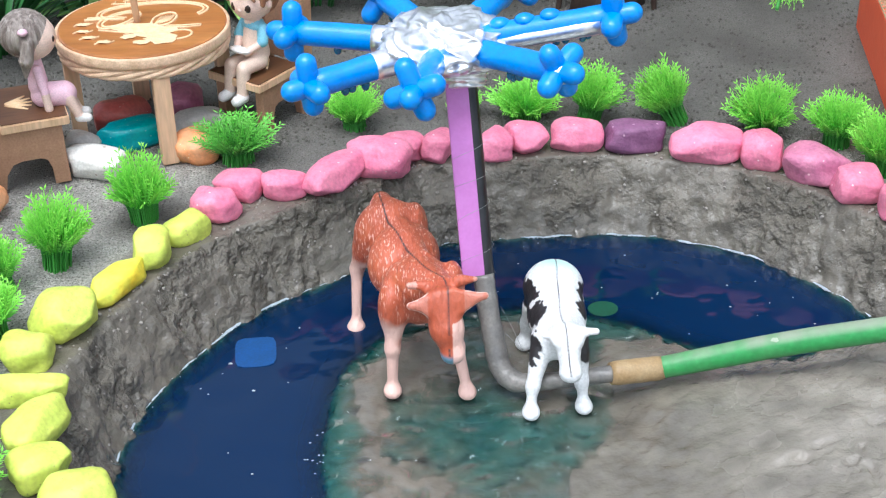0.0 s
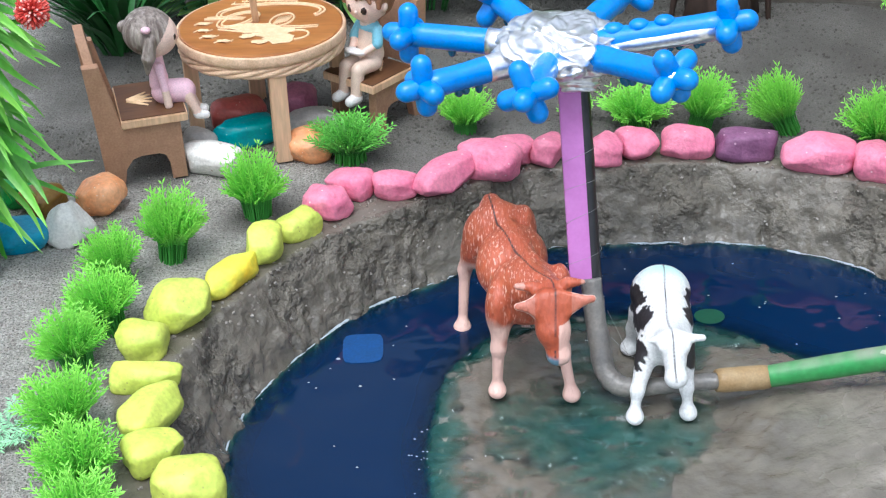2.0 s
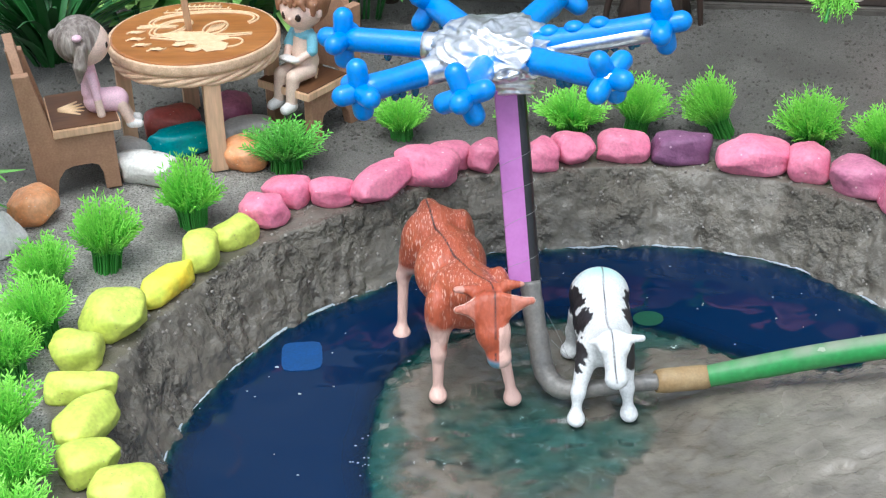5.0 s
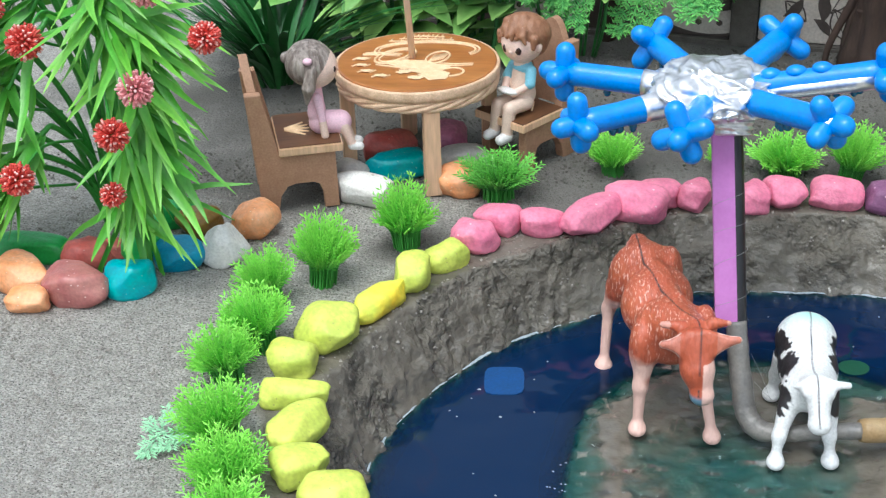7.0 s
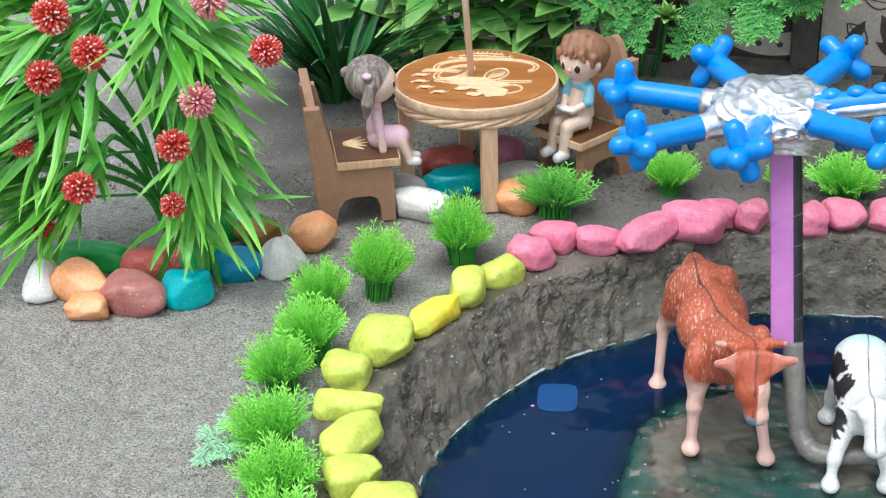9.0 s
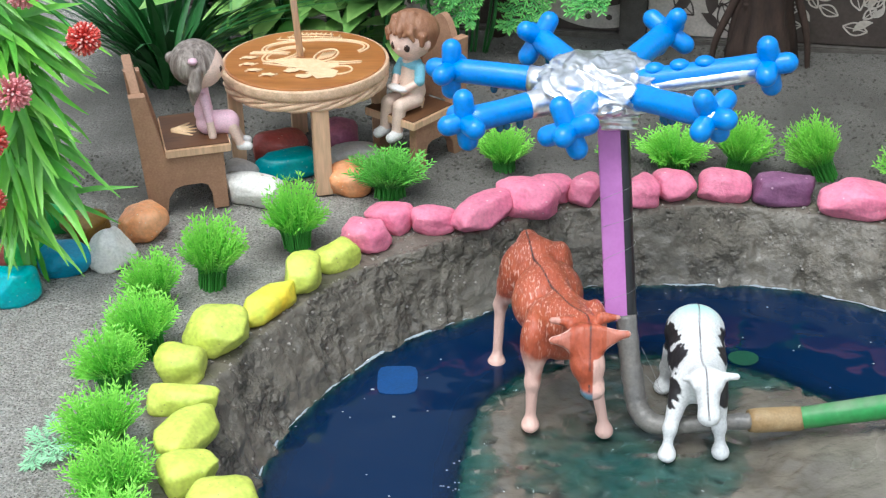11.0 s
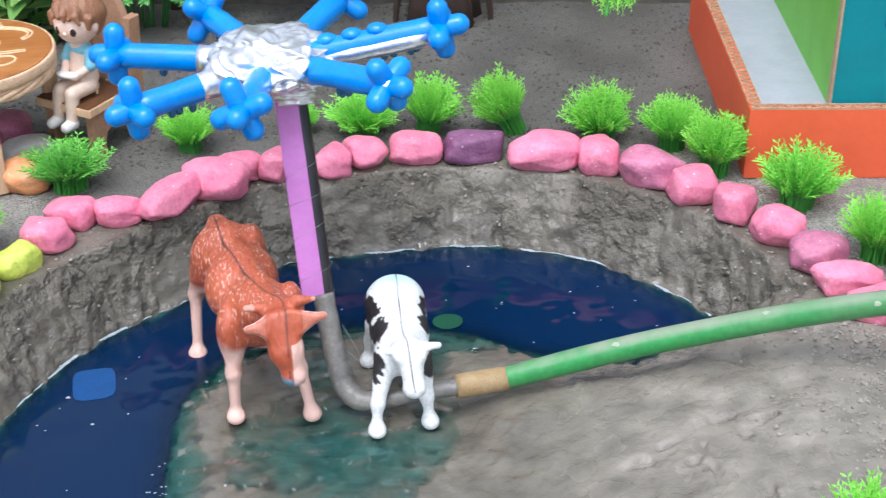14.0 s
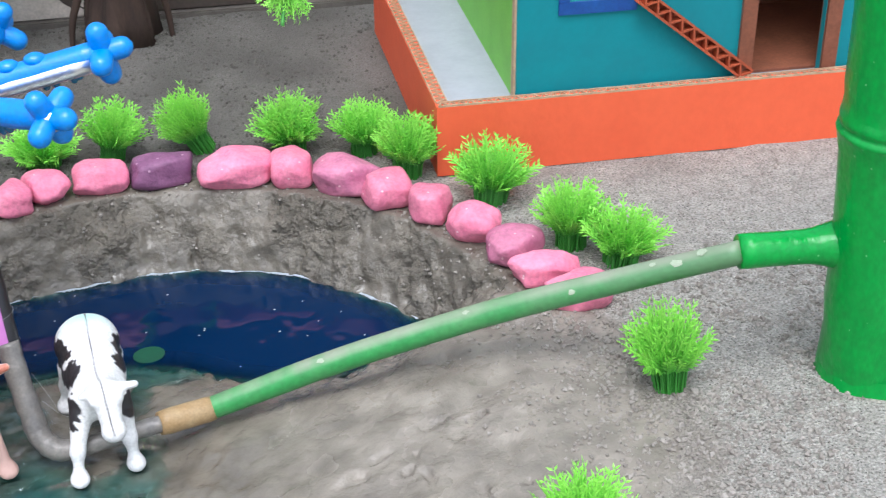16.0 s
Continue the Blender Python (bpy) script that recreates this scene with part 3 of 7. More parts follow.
def ground_height(x, y):
    """Height of the ground, and how far it is clay, at arrays of places."""
    x, y = np.asarray(x, float), np.asarray(y, float)
    z = 0.0022 * (value_noise(x, y, 0.05) - 0.5) + 0.0016 * (value_noise(x, y, 0.013, 1) - 0.5) + 0.0008 * (value_noise(x, y, 0.005, 9) - 0.5)
    near = (x > -0.35) & (x < 0.5) & (y > 0.25) & (y < 0.9)
    clay = np.zeros(x.shape)
    X, Y = x[near], y[near]
    d = inside_distance(X, Y, RIM_LINE)
    s = inside_distance(X, Y, SHELF_LINE)
    lump = 0.6 * value_noise(X, Y, 0.016, 2) + 0.4 * value_noise(X, Y, 0.008, 3) - 0.5
    smear = value_noise(0.22 * X + 0.06 * Y, Y - 0.30 * X, 0.011, 17) - 0.5
    pit = step(0.74, 0.90, value_noise(X, Y, 0.0085, 18)) * step(0.4, 0.6, value_noise(X, Y, 0.03, 19))
    dd = d + 0.0045 * lump
    wall = -0.011 * step(-0.004, 0.006, dd) - 0.033 * step(0.002, 0.026, dd) - 0.032 * step(0.019, 0.040, dd)
    rough = step(-0.002, 0.006, d) * (1 - step(0.03, 0.06, d))
    wall = wall + rough * 0.0018 * lump
    film = 0.0026 * (value_noise(X, Y, 0.030, 5) - 0.45) + 0.0016 * (value_noise(X, Y, 0.010, 6) - 0.5) + 0.0008 * (value_noise(X, Y, 0.004, 14) - 0.5)
    hump = 0.0030 * step(0.0, 0.022, s) + 0.0016 * np.exp(-((s - 0.012) / 0.014) ** 2) * (1 - step(0.05, 0.10, X)) * step(0.0, 0.004, s) - 0.0031 * (1 - step(0.085, 0.145, X)) - 0.0030 * np.exp(-(((X - 0.050) / 0.050) ** 2 + ((Y - 0.535) / 0.030) ** 2))
    rise = 0.0385 * step(0.085, 0.315, X + 0.35 * (0.56 - Y)) ** 0.9 * np.maximum(step(-0.004, 0.045, s), step(0.232, 0.275, X))
    shelf = WATER - 0.0001 + hump + film * (1.10 - 0.70 * step(0.10, 0.16, X)) + rise + (0.0020 * lump + 0.0016 * smear - 0.0020 * pit) * step(0.10, 0.17, X) + np.where(s < 0, 1.9 * s, 0)
    in_pond = np.where(d > -0.02, np.maximum(wall, np.where(s > -0.05, shelf, -1)), wall)
    blend = step(-0.016, 0.0, d)
    z[near] = z[near] * (1 - 0.8 * blend) + np.minimum(in_pond, 0.001 * lump)
    clay[near] = step(-0.034, -0.018, d + 0.016 * (value_noise(X, Y, 0.02, 7) - 0.5) + 0.008 * (value_noise(X, Y, 0.006, 8) - 0.5))
    # paler clay on the right: dried mud plus painted wet sheen
    dry_sheen = np.zeros(x.shape)
    dry_sheen[near] = step(0.105, 0.190, X + 0.03 * lump) * step(0.004, 0.02, s) * (1 - 0.3 * step(0.3, 0.6, value_noise(X, Y, 0.02, 16)))
    return z, (clay, dry_sheen)


def spread(lo, hi, fine, outer):
    """Grid lines: fine between lo and hi, then ever coarser out to the horizon."""
    mid = list(np.arange(lo, hi, fine))
    grow, a, b, w = 1.25, [], [], fine * 2
    p, q = lo, hi
    while p > -outer:
        p, q = p - w, q + w
        a.append(p)
        b.append(q)
        w = min(w * grow, 0.012) if abs(p) < 0.6 and q < 1.15 else w * 1.5
    return np.array(a[::-1] + mid + [hi] + b)


def build_ground():
    xs, ys = spread(-0.175, 0.310, 0.0013, 80.0), spread(0.435, 0.755, 0.0013, 80.0)
    gx, gy = np.meshgrid(xs, ys, indexing="ij")
    z, (clay, dry_sheen) = ground_height(gx.ravel(), gy.ravel())
    verts = np.stack([gx.ravel(), gy.ravel(), z], 1)
    nx, ny = len(xs), len(ys)
    # darker soil, in an uneven patch behind the pond
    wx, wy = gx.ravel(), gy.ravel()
    dark_soil = step(0.0, 0.09, 0.305 - np.hypot((wx - 0.09) * 0.60, wy - 0.94) + 0.10 * (value_noise(wx, wy, 0.07, 21) - 0.5) + 0.05 * (value_noise(wx, wy, 0.025, 22) - 0.5)) * (0.70 + 0.30 * value_noise(wx, wy, 0.03, 23))
    # lumps pressed into the clay, pushed out along the slope
    grid = z.reshape(nx, ny)
    slope = np.stack([-np.gradient(grid, xs, axis=0).ravel(), -np.gradient(grid, ys, axis=1).ravel(), np.ones(nx * ny)], 1)
    slope /= np.linalg.norm(slope, axis=1)[:, None]
    soft = np.where(clay > 0.02)[0]
    P = verts[soft]
    steep = np.clip((1 - slope[soft, 2]) * 3.0, 0, 1)
    push = 0.0058 * (value_noise3(P, 0.014) - 0.5) + 0.0034 * (0.5 - abs(2 * value_noise3(P, 0.0075, 1) - 1)) + 0.0042 * (value_noise3(P, 0.0040, 2) - 0.5)
    flat = 0.0006 * (value_noise3(P, 0.009, 3) - 0.5) + 0.0003 * (value_noise3(P, 0.0036, 4) - 0.5)
    relief = np.zeros(nx * ny)
    # rough crumbly stretches between smeared smooth ones
    rugged = 0.30 + 0.85 * step(0.36, 0.62, value_noise3(P, 0.026, 5))
    relief[soft] = clay[soft] * (0.14 + 0.80 * steep * rugged + 0.10 * dry_sheen[soft])
    verts[soft] += slope[soft] * (push * steep * (0.45 + 0.6 * rugged) + flat * (1 - steep) * (1 + 0.7 * dry_sheen[soft]))[:, None]
    i = (np.arange(nx - 1)[:, None] * ny + np.arange(ny - 1)[None]).ravel()
    faces = np.stack([i, i + ny, i + ny + 1, i + 1], 1)
    ob = quick("ground", verts, faces, ground_mat, attrs={"clay": clay, "dry_sheen": dry_sheen, "relief": relief, "dark_soil": dark_soil, "wet": clay * (1 - step(WATER + 0.003, WATER + 0.022, verts[:, 2]))})
    tagged(ob, "grey sandy ground with a dug pond of dark wet clay", "ground", kind="structure")
    xs, ys = np.arange(-0.165, 0.300, 0.002), np.arange(0.365, 0.755, 0.002)
    gx, gy = np.meshgrid(xs, ys, indexing="ij")
    z, _ = ground_height(gx.ravel(), gy.ravel())
    deep = np.clip(WATER - z, 0, 1)
    nx, ny = len(xs), len(ys)
    i = (np.arange(nx - 1)[:, None] * ny + np.arange(ny - 1)[None]).ravel()
    faces = np.stack([i, i + ny, i + ny + 1, i + 1], 1)
    wet = ((WATER - z)[faces] > -0.004).any(1)
    faces = faces[wet]
    used = np.unique(faces)
    back = np.full(nx * ny, -1)
    back[used] = np.arange(len(used))
    verts = np.stack([gx.ravel(), gy.ravel(), np.full(gx.size, WATER)], 1)[used]
    ob = quick("water", verts, back[faces], M["water"], attrs={"depth": deep[used]})
    tagged(ob, "dark blue dyed pond water with teal shallows", "water", kind="structure")


build_ground()


def floor_at(x, y):
    return float(ground_height(np.array([x]), np.array([y]))[0][0])


# ---- stones ----
def stone(name, x, y, length, thick, yaw, mat, label, group, seed, flat=0.82, base=None, pitch=0.0, peak=0.0):
    """A tumbled pebble: an uneven, softly faceted lump lying on the ground."""
    rng = random.Random(seed)
    bm = bmesh.new()
    bmesh.ops.create_icosphere(bm, subdivisions=4, radius=1.0)
    cuts = []
    for _ in range(9):
        n = Vector((rng.gauss(0, 1), rng.gauss(0, 1), rng.gauss(0, 0.8))).normalized()
        cuts.append((n, rng.uniform(0.80, 1.02)))
    off = Vector((rng.uniform(-9, 9), rng.uniform(-9, 9), rng.uniform(-9, 9)))
    taper = rng.uniform(-0.15, 0.15)
    for v in bm.verts:
        p = v.co.copy()
        p = p / (abs(p.x) ** 3.4 + abs(p.y) ** 3.4 + abs(p.z) ** 3.4) ** (1 / 3.4)
        for n, h in cuts:
            over = p.dot(n) - h
            if over > 0:
                p -= n * over * 0.80
        p *= 1.0 + 0.11 * noise.noise(p * 1.3 + off) + 0.03 * noise.noise(p * 4 + off)
        s = 1 + taper * p.x
        v.co = Vector((p.x, p.y * s, p.z * s))
        if peak:
            slim = 1 - peak * (v.co.z + 0.9) / 1.8
            v.co.x, v.co.y = v.co.x * slim, v.co.y * slim
    lo = [min(v.co[k] for v in bm.verts) for k in range(3)]
    hi = [max(v.co[k] for v in bm.verts) for k in range(3)]
    want = (length * 1.02, thick * 1.04, thick * flat * 1.04)
    for v in bm.verts:
        v.co = Vector([((v.co[k] - lo[k]) / (hi[k] - lo[k]) - 0.5) * want[k] for k in range(3)])
    ob = part(name, bm, mat)
    z = floor_at(x, y) if base is None else base
    ob.matrix_world = pose(x, y, z + thick * flat * 0.44, 0, pitch, yaw)
    return tagged(ob, label, "stone", group)


PINKS = [(-0.0970, 0.6882, 0.0275, 0.0225, -2), (-0.0866, 0.7107, 0.0275, 0.0205, -21), (-0.0614, 0.7096, 0.0250, 0.0195, -2), (-0.0333, 0.7184, 0.0490, 0.0215, 57),
         (-0.0102, 0.7334, 0.0375, 0.0255, -28), (0.0025, 0.7497, 0.0270, 0.0215, -26), (0.0232, 0.7472, 0.0200, 0.0220, 4), (0.0554, 0.7466, 0.0235, 0.0210, 32),
         (0.0735, 0.7555, 0.0275, 0.0210, -52), (0.1043, 0.7549, 0.0305, 0.0220, -3)]
PINKS_EAST = [(0.1759, 0.7376, 0.0415, 0.0255, -3), (0.2055, 0.7279, 0.0235, 0.0250, -10), (0.2489, 0.6869, 0.0280, 0.0225, 7), (0.2646, 0.6623, 0.0235, 0.0228, -12),
              (0.2785, 0.6367, 0.0300, 0.0228, -51), (0.2965, 0.5852, 0.0360, 0.0185, -9), (0.3036, 0.5595, 0.0330, 0.0215, -12)]
MAUVES = [(0.2319, 0.7083, 0.0385, 0.0245, -25), (0.2897, 0.6083, 0.0310, 0.0235, 15)]
LIMES = [(-0.1112, 0.6673, 0.0255, 0.0190, 35), (-0.1255, 0.6429, 0.0195, 0.0250, -2), (-0.1389, 0.6183, 0.0400, 0.0165, 58), (-0.1598, 0.5841, 0.0315, 0.0270, -2),
         (-0.1716, 0.5586, 0.0240, 0.0220, -5), (-0.1644, 0.5318, 0.0330, 0.0168, 0), (-0.1565, 0.5027, 0.0370, 0.0205, 68), (-0.1493, 0.4767, 0.0260, 0.0200, 33), (-0.1305, 0.4539, 0.0300, 0.0235, 14)]


def build_rim_stones():
    for k, p in enumerate(PINKS + PINKS_EAST):
        stone("rim_stone", *p, M["pink"], "pink painted pebble set on the clay rim of the pond", "painted stones round the pond", 20 + k, base=-0.001)
    for k, p in enumerate(MAUVES):
        stone("rim_stone", *p, M["mauve"], "dull mauve painted pebble among the pink rim stones", "painted stones round the pond", 60 + k, base=-0.001)
    stone("rim_stone", 0.1379, 0.7525, 0.0360, 0.0220, 0, M["purple"], "dark purple painted pebble between two pink stones", "painted stones round the pond", 77, base=-0.001)
    for k, p in enumerate(LIMES):
        yellow = k == 2
        stone("rim_stone", *p, M["lime_yellow"] if yellow else M["lime"],
              "long lime pebble with a yellow edge on the pond rim" if yellow else "lime green painted pebble set on the clay rim of the pond", "painted stones round the pond", 90 + k, base=-0.001)


build_rim_stones()
UNDER = [("red_stone", "dark red", (-0.1622, 0.7978, 0.0310, 0.0225, 6)), ("teal_stone", "teal", (-0.1554, 0.7753, 0.0370, 0.0190, 23)), ("white_stone", "white brown-spotted", (-0.1686, 0.7399, 0.0365, 0.0200, -33)),
         ("mauve", "magenta pink", (-0.1271, 0.8142, 0.0200, 0.0225, 6)), ("grey_stone", "pale grey", (-0.1155, 0.7871, 0.0290, 0.0185, 16)), ("orange_stone", "orange", (-0.1135, 0.7570, 0.0240, 0.0215, -4)),
         ("grey_stone", "small grey", (-0.1801, 0.7676, 0.0190, 0.0150, -2))]
HEAP = [("white_stone", "pointed white", (-0.3580, 0.6269, 0.0330, 0.0210, 99)), ("orange_stone", "orange", (-0.3328, 0.6229, 0.0380, 0.0235, -29)), ("orange_stone", "small orange", (-0.3220, 0.6015, 0.0235, 0.0165, 7)),
        ("rose_stone", "dusky rose", (-0.2989, 0.6148, 0.0350, 0.0250, 0)), ("red_stone", "brick red", (-0.3070, 0.6512, 0.0280, 0.0205, 18)), ("red_stone", "small dark red", (-0.2943, 0.6603, 0.0150, 0.0155, 7)),
        ("teal_stone", "teal", (-0.2736, 0.6254, 0.0270, 0.0240, 10)), ("green_stone", "bright green", (-0.2779, 0.6647, 0.0250, 0.0280, 7)), ("blue_stone", "blue", (-0.2559, 0.6549, 0.0280, 0.0215, 14)),
        ("white_stone", "pointed white", (-0.2337, 0.6652, 0.0275, 0.0225, 55)), ("olive_stone", "olive brown", (-0.2554, 0.6949, 0.0250, 0.0205, 50)), ("green_stone", "dark green", (-0.2711, 0.7048, 0.0210, 0.0195, 6)),
        ("orange_stone", "orange", (-0.2236, 0.6982, 0.0265, 0.0245, -2)), ("green_stone", "long green", (-0.3424, 0.6575, 0.0460, 0.0185, -6))]
for k, (mat_name, colour, p) in enumerate(UNDER):
    stone("garden_stone", p[0], p[1], p[2] * 1.08, p[3] * 1.12, p[4], M[mat_name], colour + " pebble lying on the ground under the toy table", "loose coloured stones", 130 + k)
for k, (mat_name, colour, p) in enumerate(HEAP):
    stone("garden_stone", *p, M[mat_name], colour + " pebble in the heap round the tall flowering plant", "loose coloured stones", 160 + k, flat=1.0 if "pointed" in colour else 0.82, peak=0.55 if "pointed" in colour else 0.0)


# ---- plastic grass tufts ----
def add_tube(V, F, T, pts, radii, seg, tips):
    v, f = tube_arrays(pts, radii, seg, closed=False)
    n = len(V)
    V.extend(v)
    F.extend(tuple(i + n for i in q) for q in f)
    for t in tips:
        T.extend([t] * seg)


def add_leaflet(V, F, T, p, d, side, length, width, t0, t1):
    """A small folded leaf from p along d."""
    n = len(V)
    nrm = d.cross(side).normalized()
    V.extend([p, p + d * length * 0.45 + side * width, p + d * length, p + d * length * 0.45 - side * width, p + d * length * 0.45 + nrm * width * 0.5])
    F.extend([(n, n + 1, n + 4), (n + 1, n + 2, n + 4), (n + 2, n + 3, n + 4), (n + 3, n, n + 4)])
    T.extend([t0, (t0 + t1) / 2, t1, (t0 + t1) / 2, (t0 + t1) / 2])


def tuft_meshes(seed, fan, stems=104):
    """A bushy tuft 1 high and about 1 wide: a narrow bundle of stems below, opening into fronds of forked needles."""
    rng = random.Random(seed)
    V1, F1, T1, V2, F2, T2 = [], [], [], [], [], []
    heart = Vector((0, 0, 0.36))
    for s in range(stems):
        az = s * 2.39996 + rng.uniform(-0.2, 0.2)
        cz = 1 - 0.80 * fan * ((s + 0.5) / stems) ** 0.92
        out = Vector((math.cos(az), math.sin(az), 0))
        aim = out * math.sqrt(max(0.0, 1 - cz * cz)) + Vector((0, 0, cz))
        reach = rng.uniform(0.70, 1.14)
        tip = heart + Vector((aim.x * 0.54, aim.y * 0.54, aim.z * 0.52)) * reach
        root = out * 0.20 * math.sqrt((s + 0.5) / stems)
        mid = heart * 0.78 + out * (0.06 + 0.24 * (1.0 - cz))
        pts = bezier([root, mid, tip], 4)
        add_tube(V1, F1, T1, pts[:5], [0.015, 0.014, 0.013, 0.012, 0.011], 4, (0, 0, 0.05, 0.1, 0.15))
        add_tube(V2, F2, T2, pts[4:], [0.013, 0.013, 0.013, 0.012, 0.005], 4, (0.1, 0.25, 0.45, 0.65, 0.9))
        n = len(pts) - 1
        plane = rng.uniform(0, math.pi)
        for k in range(7):
            t = 0.50 + 0.50 * k / 6
            i = min(int(t * n), n - 1)
            p = pts[i].lerp(pts[i + 1], t * n - i)
            d = (pts[i + 1] - pts[i]).normalized()
            u = d.cross(Vector((0.31, 0.17, 0.93))).normalized()
            flat = u * math.cos(plane) + d.cross(u) * math.sin(plane)
            for sg in (-1, 1):
                dirn = (d * rng.uniform(0.85, 1.15) + flat * sg * rng.uniform(0.60, 1.00) + d.cross(flat) * rng.uniform(-0.25, 0.25)).normalized()
                size = rng.uniform(0.095, 0.15) * (1.1 - 0.35 * abs(t - 0.7) / 0.3)
                add_leaflet(V2, F2, T2, p, dirn, dirn.cross(d.cross(flat)).normalized(), size, 0.0145, 0.02 + 0.5 * (t - 0.5) / 0.5, min(1.0, 0.15 + 0.95 * (t - 0.40) / 0.60 * rng.uniform(0.75, 1.1)))
    return (V1, F1, T1), (V2, F2, T2)


def tuft_kind(seed, fan, needle, label):
    (V1, F1, T1), (V2, F2, T2) = tuft_meshes(seed, fan)
    t = empty("grass_tuft", pose(0, 0, -5), label, "plastic plant", "grass tufts round the pond")
    quick("base", V1, F1, M["stem"], t, smooth=False)
    quick("foliage", V2, F2, M[needle], t, smooth=False, attrs={"tip": T2})
    return t


TUFTS_WEST = [(-0.174, 0.643, 0.044, 0.036, 3), (-0.135, 0.686, 0.043, 0.037, -1), (-0.196, 0.620, 0.034, 0.033, -5), (-0.191, 0.577, 0.037, 0.039, -5), (-0.200, 0.548, 0.033, 0.036, -3), (-0.190, 0.500, 0.033, 0.041, -4),
              (-0.178, 0.464, 0.032, 0.041, -1), (-0.170, 0.430, 0.032, 0.039, 0)]
TUFTS_EAST = [(-0.024, 0.787, 0.030, 0.036, -1), (0.044, 0.798, 0.023, 0.022, -3), (0.078, 0.789, 0.030, 0.046, -1), (0.115, 0.789, 0.040, 0.037, 5), (0.168, 0.781, 0.045, 0.034, -16), (0.215, 0.763, 0.038, 0.043, -2),
              (0.253, 0.745, 0.035, 0.039, -1), (0.268, 0.712, 0.041, 0.041, 1), (0.301, 0.669, 0.040, 0.045, 2), (0.322, 0.610, 0.038, 0.041, 0), (0.338, 0.585, 0.034, 0.044, 2), (0.313, 0.483, 0.046, 0.037, -3), (0.233, 0.401, 0.038, 0.038, 0)]


def build_tufts():
    lime = "lime green plastic grass tuft planted in sandy ground"
    kinds = [tuft_kind(5, 0.95, "needle", lime), tuft_kind(6, 1.06, "needle", lime), tuft_kind(7, 0.88, "needle", lime)]
    dark = tuft_kind(8, 0.80, "needle_dark", "spreading darker green plastic tuft beside the toy table")
    rng = random.Random(3)
    for k, (x, y, h, w, lean) in enumerate(TUFTS_WEST + TUFTS_EAST):
        ob = copy_thing(kinds[k % 3], pose(0, 0, 0))
        tilt = math.degrees(math.atan2(lean * 0.001, h * 0.75))
        ob.matrix_basis = pose(x, y, floor_at(x, y) - 0.001, rng.uniform(-4, 4), tilt, 0) @ Matrix.Rotation(rng.uniform(0, 6.28), 4, "Z") @ Matrix.Diagonal((w * 0.95, w * 0.95, h * 1.06, 1))
        if lean == -16:
            ob["label"] = "lime green plastic grass tuft leaning to one side"
    x, y = -0.090, 0.750
    dark.matrix_basis = pose(x, y, floor_at(x, y) - 0.001) @ Matrix.Diagonal((0.046, 0.046, 0.032, 1))
    for ob in kinds:
        for o in list(ob.children) + [ob]:
            bpy.data.objects.remove(o)


build_tufts()


# ---- toy table and chairs ----
TC = (-0.1429, 0.7944)
M["stick"] = material("pale_stick", (0.72, 0.53, 0.38), 0.6, second=(0.62, 0.43, 0.29), scale=120, amount=0.6, stretch=(1, 1, 0.1))


